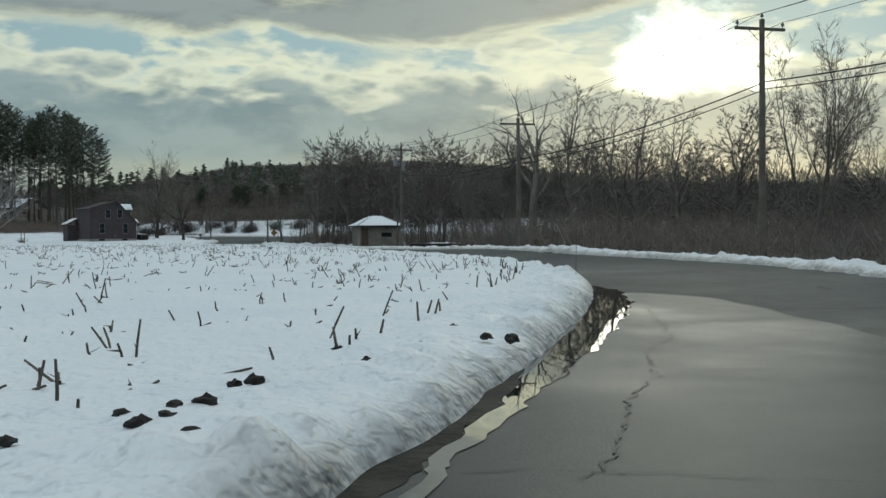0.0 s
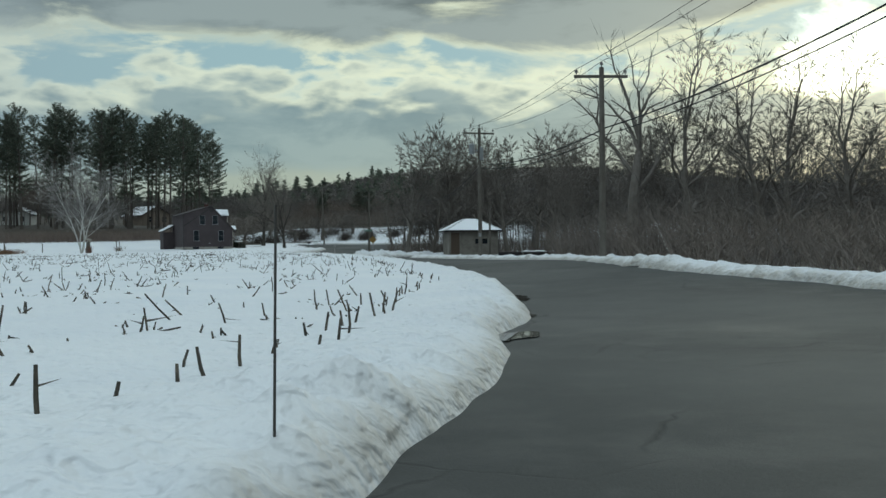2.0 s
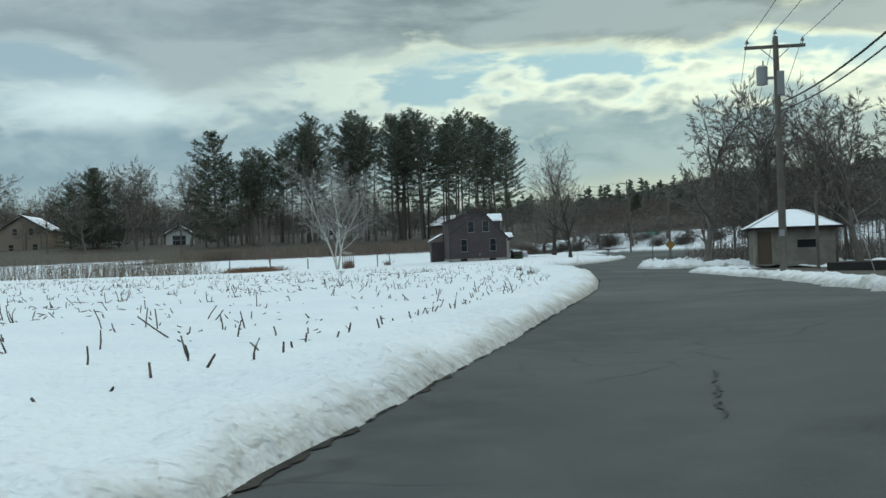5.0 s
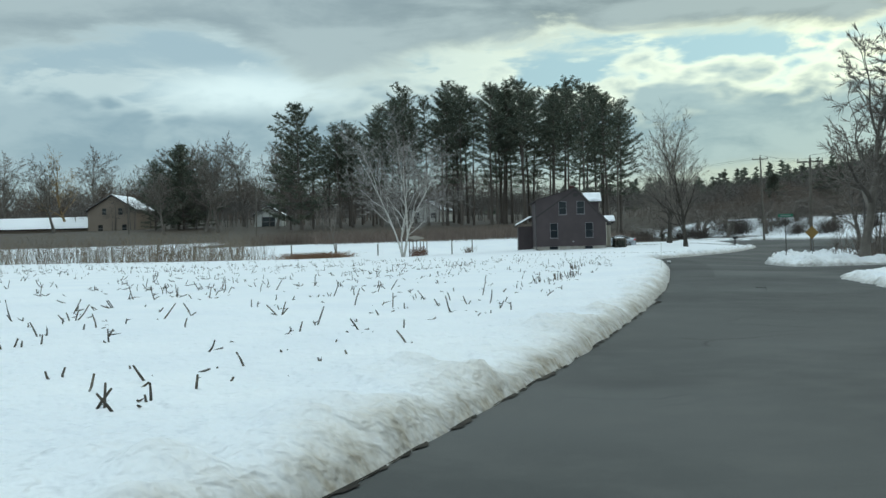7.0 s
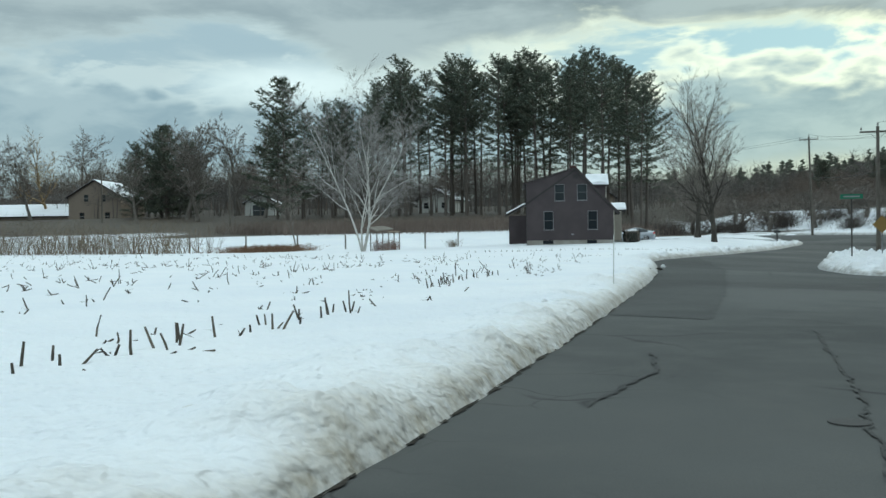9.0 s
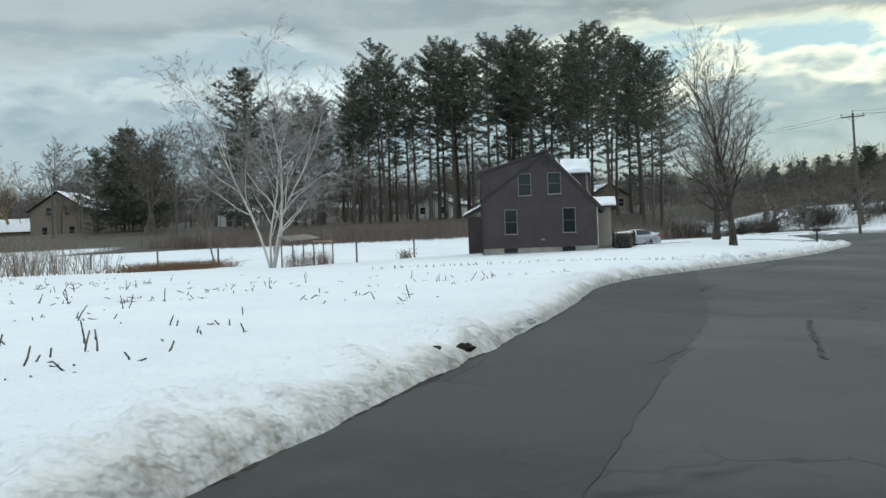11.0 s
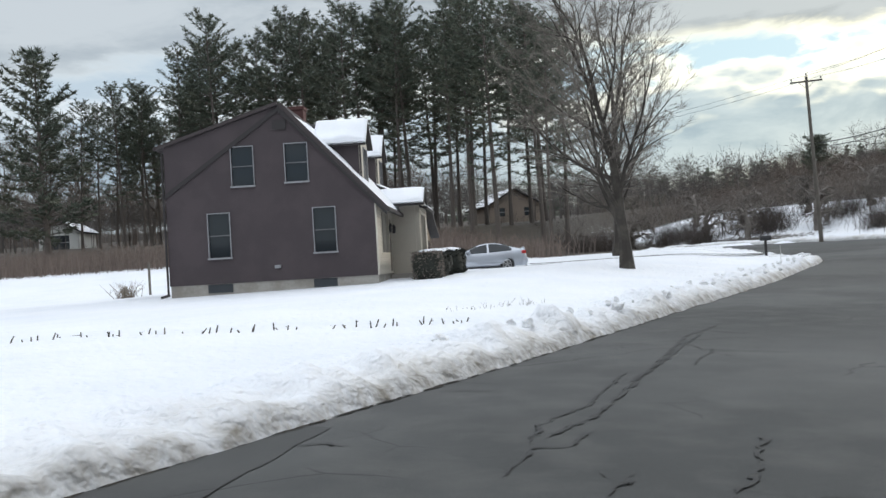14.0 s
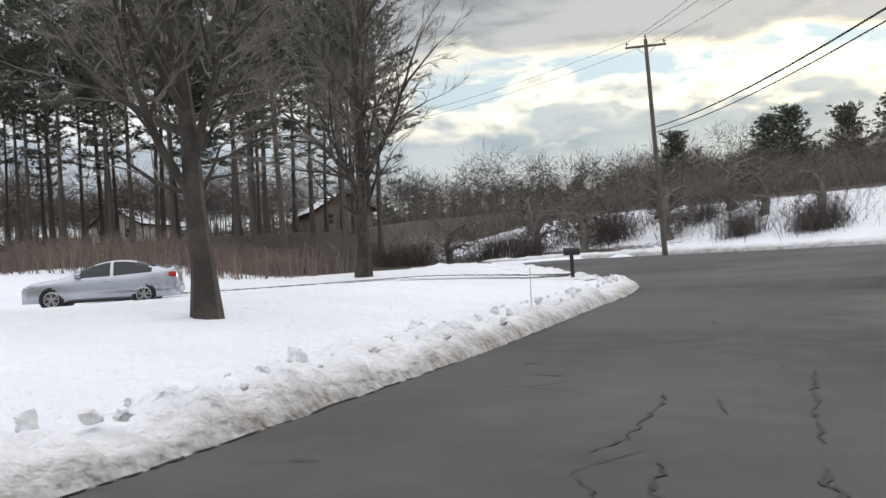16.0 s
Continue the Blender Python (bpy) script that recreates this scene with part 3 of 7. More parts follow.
def snow_verge(name, points, side, width, height, dirt_shade, label, step=0.10, rough=1.0, seed=3.0, ragged=0.05, crest=0.8):
    """Snow that starts at an edge line and goes off to one side. height(s, y): crest height; side +1 is to the left of the line's run."""
    s, q = resample(points, step)
    t = np.gradient(q, axis=0)
    t /= np.linalg.norm(t, axis=1)[:, None]
    nrm = np.stack([-t[:, 1], t[:, 0]], 1) * side
    d = np.concatenate([np.arange(-0.06, 1.8, 0.09), 1.8 + np.cumsum(0.14 * 1.10 ** np.arange(40))])
    d = np.concatenate([d[d < width], [width]])
    S, D = np.meshgrid(np.arange(len(s)), d, indexing="ij")
    edge = ragged * (1 + 0.5 * smooth(34, 22, q[:, 1])) * (0.9 * lumps(q[:, 0], q[:, 1], 0.55, seed) + lumps(q[:, 0], q[:, 1], 1.3, seed + 7))
    x = q[S, 0] + nrm[S, 0] * (D + edge[S] * np.clip(1 - D / 0.9, 0, 1))
    y = q[S, 1] + nrm[S, 1] * (D + edge[S] * np.clip(1 - D / 0.9, 0, 1))
    base, top = road_z(x, y), ground_z(x, y) + 0.035
    hh = height(q[:, 1])[S]
    bump = np.exp(-((D - crest) / 0.62) ** 2) * hh
    mix = np.sqrt(np.clip((D + 0.06) / 0.34, 0, 1))
    xr_, yr_ = x.ravel(), y.ravel()
    n1, n2, n3 = lumps(xr_, yr_, 0.8, seed + 1), lumps(xr_, yr_, 1.6, seed + 2), lumps(xr_, yr_, 2.4, seed + 4)
    near = (D.ravel() < 2.4)
    cob = np.zeros(len(xr_))
    for sc, amp in ((1.7, 0.22), (3.3, 0.17)):
        wx, wy = xr_[near] + 0.12 * n3[near], yr_[near] + 0.12 * n2[near]
        cob[near] += amp * np.array([max(0.0, 0.36 - noise.voronoi(Vector((p * sc, r_ * sc, seed)))[0][0] ** 2) for p, r_ in zip(wx, wy)])
    pits = np.maximum(0, lumps(xr_, yr_, 2.6, seed + 9) - 0.15) * 0.12
    detail = (n1 * 0.05 + (0.5 - np.abs(n2)) * 0.06 + n3 * 0.03 + cob * (1 + n1) - pits).reshape(x.shape)
    calm = rough * (1 - 0.55 * smooth(176, 190, y)) * (0.75 + 0.9 * smooth(118, 160, y) + 0.25 * smooth(30, 22, y)) * (0.30 + 0.70 * np.exp(-((D - 0.45) / 0.70) ** 2)) * smooth(-0.05, 0.2, D) * smooth(0, 0.2, width - D)
    z = (base - 0.03) * (1 - mix) + top * mix + bump * (0.8 + 0.5 * n1.reshape(x.shape)) + (detail - 0.02) * calm
    z = np.where(D > 0.97 * width, np.minimum(z, ground_z(x, y) - 0.05), z)
    ob = mesh_object(name, np.stack([xr_, yr_, z.ravel()], 1), grid_faces(len(s), len(d)), M_SNOW, smooth=True)
    # shadow line at the snow's foot, painted into the tint attributes
    foot = np.exp(-(np.maximum(D, 0) / 0.17) ** 2)
    fade = (0.30 + 0.16 * smooth(62, 80, y) * (1 - smooth(112, 124, y))) * np.clip(1 + 0.9 * n1 + 0.6 * n3, 0.3, 2.0).reshape(x.shape)
    # hollows between lumps are tinted too: dirt plus shade put into the colour
    set_attribute(ob.data, "dirt_shade", np.minimum(1.4, np.exp(-(np.maximum(D, 0) / fade) ** 2) * dirt_shade(q[:, 1])[S] + 0.6 * foot + 0.10 * np.exp(-(D / 2.2) ** 2) + smooth(112, 150, y) * np.exp(-((D - 0.35) / 0.55) ** 2) * np.clip(0.5 - 5.0 * cob.reshape(x.shape), 0, 0.5)).ravel())
    set_attribute(ob.data, "soot_shade", np.minimum(1, 0.6 * smooth(26, 14, y) * np.exp(-(np.maximum(D, 0) / 0.45) ** 2) + 0.45 * foot + 0.30 * smooth(116, 135, y)).ravel())
    return tagged(ob, label, "snow bank", kind="structure")


LEFT = [(float(left_x(v)), v) for v in np.arange(-12, 194.6, 1.0)]
CORNER = [(-47.2, 197.2), (-49.5, 199.4), (-53, 202.2), (-60, 206)]
snow_verge("snow_verge", LEFT, 1, 11.0, curve_of([(-12, 0.02), (20, 0.05), (60, 0.04), (100, 0.08), (125, 0.08), (150, 0.09), (175, 0.12), (188, 0.05), (195, 0.03)]),
           curve_of([(-12, 0.45), (20, 0.4), (30, 0.3), (60, 0.35), (75, 0.72), (100, 0.68), (125, 0.4), (140, 0.35), (195, 0.25)]), "crusted roadside snow with a gritty ploughed edge")
snow_verge("corner_snow_verge", LEFT[-3:] + CORNER, 1, 2.2, curve_of([(180, 0.05), (230, 0.05)]), curve_of([(180, 0.3), (230, 0.3)]), "low ploughed snow round the driveway corner", seed=9.0)
RIGHT = [(float(right_x(v)), v) for v in np.arange(-14, 107.5, 1.0)] + [(-12.6, 109.0), (-12.3, 111.0), (-10.6, 114.6), (-7, 122), (0, 136)]
snow_verge("far_snow_bank", RIGHT, -1, 1.9, curve_of([(-14, 0.06), (40, 0.04), (48, 0.04), (52, 0.16), (56, 0.02), (75, 0.02), (110, 0.04)]), curve_of([(-14, 0.5), (60, 0.5), (110, 0.3)]), "lumpy ploughed snow bank below the brush", seed=21.0, rough=1.5, crest=0.6, ragged=0.30)
ISLAND = [(2, 168), (-8, 148), (-15.5, 133), (-18.2, 128.6), (-19.8, 127.6), (-21.2, 129.0), (-22.4, 131.4)] + [(float(right_x(v)), v) for v in np.arange(133, 172, 1.0)]
snow_verge("island_snow_bank", ISLAND, -1, 2.6, curve_of([(100, 0.42), (135, 0.42), (150, 0.30), (200, 0.2)]), curve_of([(100, 0.35), (200, 0.35)]), "heaped ploughed snow at the side-road corner", seed=33.0, rough=1.8, crest=1.2)
FAR = [(-12, 206), (-25, 209.5), (-37, 212), (-46, 214.6), (-56, 218.6), (-68, 224.5)]
snow_verge("end_snow_bank", FAR, -1, 6.0, curve_of([(200, 0.16), (240, 0.16)]), curve_of([(200, 0.15), (240, 0.15)]), "smooth snow shoulder beyond the road end", seed=41.0, rough=0.6)


def puddle(name, outline, label, lift=0.012):
    """A shallow sheet of meltwater with a wandering shoreline."""
    c = np.mean(np.array(outline, float), axis=0)
    s, q = resample(list(outline) + [outline[0]], 0.18)
    w = lumps(q[:, 0], q[:, 1], 1.4, 5.0)
    q = q + (q - c) * (0.05 * w)[:, None] + np.stack([lumps(q[:, 0], q[:, 1], 2.3, 15.0), np.zeros(len(q))], 1) * 0.12
    bm = bmesh.new()
    vs = [bm.verts.new((a, b, lift)) for a, b in q]
    bmesh.ops.triangle_fill(bm, use_beauty=True, edges=[bm.edges.new((vs[i], vs[(i + 1) % len(vs)])) for i in range(len(vs))])
    return tagged(part(name, bm, M_WATER, None), label, "puddle", kind="structure")


puddle("puddle_1", [(-0.30, 3.6), (-0.17, 4.47), (0.04, 5.03), (0.42, 6.33), (0.76, 7.59), (1.05, 8.51), (1.55, 10.17), (2.06, 11.9), (2.79, 14.85), (3.36, 17.6), (3.47, 18.7), (3.44, 19.1), (3.6, 19.6), (3.6, 20.0), (4.0, 20.7), (3.75, 21.0),
                    (3.6, 21.7), (3.6, 23.1), (3.2, 22.4), (2.9, 21.0), (2.7, 19.3), (2.3, 17.2), (1.5, 13.3), (0.9, 10.3), (0.66, 8.4), (0.46, 7.1), (0.16, 5.9), (-0.18, 4.9), (-0.42, 4.0)], "long meltwater puddle mirroring the sky along the snow")
puddle("puddle_2", [(3.3, 29.5), (3.15, 30.2), (3.35, 30.9), (3.75, 31.15), (4.1, 30.95), (3.78, 30.5), (3.70, 29.9), (3.58, 29.2)], "small meltwater puddle at the snow edge", 0.016)
puddle("puddle_4", [(-11.45, 88.3), (-11.10, 88.3), (-11.22, 89.0), (-11.44, 89.7), (-11.62, 90.3), (-11.72, 90.6), (-12.0, 90.5), (-11.8, 89.5)], "small slushy meltwater puddle at the snow edge", 0.014)
puddle("puddle_3", [(2.8, 39.3), (2.9, 39.2), (3.05, 38.6), (3.16, 38.1), (3.24, 37.5), (3.3, 36.6), (3.1, 36.4), (2.8, 37.2), (2.7, 38.4)], "narrow meltwater puddle at the snow edge", 0.016)


def strip(name, points, w, mat, parent, lift, label="", wob=0.5, surface=road_z):
    """A thin flat band of uneven width laid on the road along a wandering line."""
    s, q = resample(points, 0.07, 0.2 if w < 0.1 else 2.4)
    jig = np.stack([lumps(q[:, 0], q[:, 1], 4.0, 3.3), lumps(q[:, 0], q[:, 1], 4.0, 8.3)], 1) * 0.06 + np.stack([lumps(q[:, 0], q[:, 1], 11.0, 1.3), lumps(q[:, 0], q[:, 1], 11.0, 6.3)], 1) * 0.05
    q = q + jig * (1.0 if w < 0.1 else 0.6 if w < 0.4 else 0.0)
    t = np.gradient(q, axis=0)
    t /= np.linalg.norm(t, axis=1)[:, None] + 1e-9
    n = np.stack([-t[:, 1], t[:, 0]], 1)
    ww = w * (1 + wob * 2 * lumps(q[:, 0], q[:, 1], 5.0, 2.0)) * np.minimum(1, np.minimum(s, s[-1] - s) / 0.3 + 0.15)
    a, b = q + n * ww[:, None] / 2, q - n * ww[:, None] / 2
    p = np.stack([a, b], 1).reshape(-1, 2)
    return mesh_object(name, np.column_stack([p, surface(p[:, 0], p[:, 1]) + lift]), grid_faces(len(q), 2), mat, parent, label)


mud = strip("wet_mud_strip", [(-1.2, 3.0), (-0.75, 4.6), (-0.32, 6.2), (0.12, 7.7), (0.58, 9.3), (1.1, 11.2)], 1.0, M_MUD, None, 0.009, wob=0.15)
tagged(mud, "dark wet mud between the snow and puddle", "mud", kind="structure")
# thin dark strip of uneven width along the road's left edge
damp = strip("damp_edge", [(float(left_x(v)) + 0.02, v) for v in np.arange(33, 192, 1.0)], 0.075, M_MUD, None, 0.010, wob=0.7)
tagged(damp, "thin dark line at the foot of the snow", "road edge", kind="structure")
# older, paler paving up to a straight joint
ys = np.arange(-30, 20.5, 0.5)
U, V = np.meshgrid(np.linspace(0, 1, 20), ys, indexing="ij")
xl, xr = left_x(V) + 0.2, 5.05 - 1.0 * smooth(17.6, 20.5, V) + 0.05 * np.sin(V * 2.1)
OX, OY = (xl + (xr - xl) * U).ravel(), V.ravel()
old = mesh_object("old_road", np.stack([OX, OY, road_z(OX, OY) + 0.005], 1), grid_faces(20, len(ys)), M_OLDROAD, smooth=True)
tagged(old, "older pale cracked asphalt before a paving joint", "road", kind="structure")
START_CRACKS = [[(0.53, 4.65), (0.75, 4.91), (0.88, 5.19), (1.11, 6.02), (1.32, 6.93), (1.5, 7.55), (1.8, 8.2), (1.86, 8.84), (2.02, 9.75), (2.3, 10.64), (2.6, 11.1), (2.9, 13.0), (3.3, 16.0)], [(0.04, 4.94), (0.72, 4.92), (1.29, 4.82), (1.76, 4.72), (3.0, 4.6)], [(1.77, 8.41), (2.39, 8.04), (2.96, 8.08)],
                [(2.28, 8.52), (3.14, 8.58)], [(2.68, 12.73), (5.15, 14.11)], [(3.05, 14.31), (4.37, 14.7)], [(3.9, 20.55), (6.0, 20.6), (10.0, 20.7)], [(4.9, 20.6), (4.86, 21.2), (4.7, 21.8)]]
BEND_CRACKS = [[(3.5, 44), (3.0, 47.5), (2.2, 50.2)], [(2.9, 60.2), (1.9, 63)], [(1.6, 55.5), (0.9, 58.1)], [(-4.5, 81.5), (-6.0, 85.5)], [(-13.4, 96.5), (-13.9, 98.6), (-14.6, 99.9)], [(-11.0, 95.2), (-12.2, 98.6), (-14.1, 103.5)], [(-19.3, 109.1), (-17.2, 110.8), (-14, 112.4)],
               [(-23.58, 127.24), (-22.69, 124.91), (-22.45, 124.37), (-21.88, 122.96), (-21.53, 122.09), (-21.38, 121.79)], [(-22.97, 124.67), (-22.71, 124.66)], [(-22.81, 122.42), (-22.55, 122.48), (-21.85, 122.6)]]
CORNER_CRACKS = [[(-28.0, 131.6), (-28.17, 132.2)], [(-27.68, 132.01), (-27.35, 131.56), (-27.16, 131.33)], [(-27.65, 130.64), (-27.34, 131.07), (-26.73, 131.43), (-26.46, 131.83), (-25.85, 131.9)], [(-26.67, 132.12), (-26.43, 132.01), (-26.04, 131.52), (-25.65, 131.08)],
                 [(-27.05, 133.28), (-26.72, 132.85), (-26.7, 132.59)], [(-26.85, 131.39), (-26.52, 131.0)], [(-30.27, 138.1), (-29.22, 135.1), (-28.56, 133.53)], [(-32.61, 141.98), (-32.19, 142.05), (-32.29, 142.6), (-32.47, 143.2)]]
YARD_CRACKS = [[(-31.9, 142.44), (-31.31, 142.32), (-31.18, 142.5)], [(-31.2, 142.03), (-30.92, 141.46), (-30.69, 141.08)], [(-31.52, 143.75), (-31.76, 145.44), (-32.09, 146.69)], [(-31.12, 140.2), (-31.52, 141.11), (-31.43, 141.7)],
               [(-33.15, 147.27), (-33.34, 148.54), (-35.48, 155.29)], [(-29.62, 141.33), (-29.39, 141.32), (-29.26, 141.76)], [(-33.97, 150.42), (-34.27, 151.4), (-34.46, 152.27), (-34.73, 153.22), (-35.11, 154.46), (-35.47, 155.97)],
               [(-35.11, 154.46), (-34.6, 153.83)], [(-35.59, 154.44), (-35.11, 154.46)], [(-34.23, 153.44), (-33.79, 153.18)], [(-35.52, 155.23), (-35.93, 157.72)]]
LAWN_CRACKS = [[(-32.73, 145.98), (-33.05, 146.91), (-32.86, 147.04), (-32.98, 147.84)], [(-33.17, 146.98), (-33.54, 147.82), (-33.63, 148.78), (-34.37, 151.07)], [(-31.27, 146.15), (-31.32, 146.81), (-31.53, 147.44), (-31.8, 148.35)], [(-30.93, 146.53), (-30.82, 146.74), (-30.56, 146.84)],
               [(-32.0, 146.18), (-31.93, 146.48)], [(-34.81, 146.03), (-34.19, 146.35)], [(-35.61, 148.97), (-34.84, 149.15)]]
END_CRACKS = [[(-35.6, 174.2), (-35.28, 172.35), (-34.97, 170.8), (-34.72, 169.51)], [(-34.6, 168.82), (-34.48, 168.34), (-34.35, 168.01), (-34.33, 167.53)], [(-36.34, 168.31), (-36.23, 168.61), (-36.18, 168.99), (-36.28, 169.67), (-36.42, 170.65), (-36.7, 171.62)],
              [(-35.7, 168.49), (-35.53, 168.1), (-35.52, 167.81), (-35.41, 167.44), (-35.2, 167.38)], [(-39.57, 173.39), (-38.87, 173.38)], [(-38.71, 172.35), (-37.95, 172.37)], [(-38.51, 167.04), (-37.91, 167.26)], [(-34.6, 160.0), (-35.8, 160.4), (-37.0, 160.2)]]
k = 0
for lines in (START_CRACKS, BEND_CRACKS, CORNER_CRACKS, YARD_CRACKS, LAWN_CRACKS, END_CRACKS):
    for line in lines:
        strip("crack", line, (0.013 if line[0][1] < 30 else 0.026) * (1.0 if k % 3 else 1.4), M_CRACK, road, 0.012, wob=0.9)
        k += 1
cr = random.Random(8)
for k in range(30):
    y0 = cr.uniform(118, 182)
    x0 = float(left_x(y0)) + cr.uniform(0.6, 6.5)
    way = cr.choice((0.2, 1.7, 2.0, 2.8)) + cr.uniform(-0.3, 0.3)
    line = [(x0, y0)]
    for _ in range(cr.randint(1, 4)):
        bend = way + cr.uniform(-0.7, 0.7)
        line.append((line[-1][0] + 0.4 * math.cos(bend), line[-1][1] + 0.6 * math.sin(bend)))
    strip("crack", line, cr.uniform(0.010, 0.022), M_CRACK, road, 0.012, wob=0.9)
# a newer, darker strip of paving along the snow, its inner edge ragged
ys = np.arange(104, 147, 0.2)
inner = curve_of([(100, 1.6), (112, 2.1), (118, 2.3), (121, 2.45), (125.5, 2.8), (133.5, 3.0), (138, 2.9), (141, 2.0), (147, 0.3)])(ys) + 0.10 * lumps(ys, ys * 0, 1.9, 2.0) + 0.05 * lumps(ys, ys * 0, 6.0, 4.0)
U, V = np.meshgrid(np.linspace(0, 1, 8), np.arange(len(ys)), indexing="ij")
PX, PY = (left_x(ys[V]) - 0.3 + (inner[V] + 0.3) * U).ravel(), ys[V].ravel()
fresh = mesh_object("fresh_asphalt_strip", np.stack([PX, PY, road_z(PX, PY) + 0.006], 1), grid_faces(8, len(ys)), M_NEWROAD, smooth=True)
tagged(fresh, "newer dark asphalt strip along the snowy edge", "road", kind="structure")
# flat dark strips stand in for the dark upright side of the driveway's snow edge
for k, line in enumerate([[(-60.2, 185.4), (-56.0, 189.2), (-52.0, 193.6), (-48.6, 199.0)], [(-58.0, 181.0), (-53.5, 186.0), (-50.0, 190.5), (-46.6, 195.6)]]):
    track = strip("driveway_track", line, 0.5, M_MUD, None, 0.115, wob=0.5, surface=ground_z)
    tagged(track, "dark strip drawn for the side of the driveway's snow edge", "driveway", kind="structure")


# ---- trees ----
def cross(a, b):
    """Cross product of two 3-vectors, quicker than the general one."""
    return np.array((a[1] * b[2] - a[2] * b[1], a[2] * b[0] - a[0] * b[2], a[0] * b[1] - a[1] * b[0]))


def size(v):
    return math.sqrt(v[0] * v[0] + v[1] * v[1] + v[2] * v[2]) + 1e-9


class Wood:
    """Collects tapered branches as rings of corners."""

    def __init__(self):
        self.v, self.f, self.n, self.k = [], [], 0, 7

    def tube(self, pts, radii, sides):
        pts, radii = np.asarray(pts, float), np.asarray(radii, float)
        t = np.gradient(pts, axis=0)
        t /= np.linalg.norm(t, axis=1)[:, None] + 1e-9
        ref = np.where(np.abs(t[:, 2:3]) > 0.9, np.array([[1.0, 0, 0]]), np.array([[0, 0, 1.0]]))
        a = np.cross(t, ref)
        a /= np.linalg.norm(a, axis=1)[:, None] + 1e-9
        b = np.cross(t, a)
        ang = np.arange(sides) * 2 * np.pi / sides
        ring = pts[:, None] + radii[:, None, None] * (np.cos(ang)[None, :, None] * a[:, None] + np.sin(ang)[None, :, None] * b[:, None])
        k = len(pts)
        i, j = np.meshgrid(np.arange(k - 1), np.arange(sides), indexing="ij")
        p = self.n + i * sides + j
        q = self.n + i * sides + (j + 1) % sides
        self.f.append(np.stack([p, q, q + sides, p + sides], -1).reshape(-1, 4))
        self.v.append(ring.reshape(-1, 3))
        self.n += k * sides

    def sliver(self, a, b, r):
        """A twig as one thin spike."""
        a, b = np.asarray(a), np.asarray(b)
        t = b - a
        self.k = (self.k * 16807) % 2147483647
        u = cross(t, (math.sin(self.k), math.cos(self.k * 1.3), math.sin(self.k * 0.7)))
        u *= r * 1.15 / size(u)
        self.v.append(np.array([a + u, a - u, b]))
        n = self.n
        self.f.append(np.array([[n, n + 1, n + 2, n + 2]]))
        self.n += 3

    def mesh(self, name, mat, scale=1.0):
        v = np.concatenate(self.v) * scale
        f = np.concatenate(self.f)
        me = bpy.data.meshes.new(name)
        faces = [tuple(r) if r[2] != r[3] else tuple(r[:3]) for r in f.tolist()]
        me.from_pydata(v.tolist(), [], faces)
        me.materials.append(mat)
        return me


def bent(rng, start, way, length, steps, wander, lift):
    """A wandering limb: points from start along way, drawn upwards by lift."""
    pts, d = [np.array(start, float)], np.array(way, float)
    for _ in range(steps):
        d = d + rng.normal(0, wander, 3) + np.array([0, 0, lift])
        d /= np.linalg.norm(d)
        pts.append(pts[-1] + d * length / steps)
    return np.array(pts), d


def turned(rng, d, angle, spin=None):
    """Direction d swung out by angle, at a random or given spin."""
    u = cross(d, (0.0, 0.0, 1.0) if abs(d[2]) < 0.95 else (1.0, 0.0, 0.0))
    u /= size(u)
    w = cross(d, u)
    s = rng.uniform(0, 2 * np.pi) if spin is None else spin
    return np.cos(angle) * d + np.sin(angle) * (np.cos(s) * u + np.sin(s) * w)


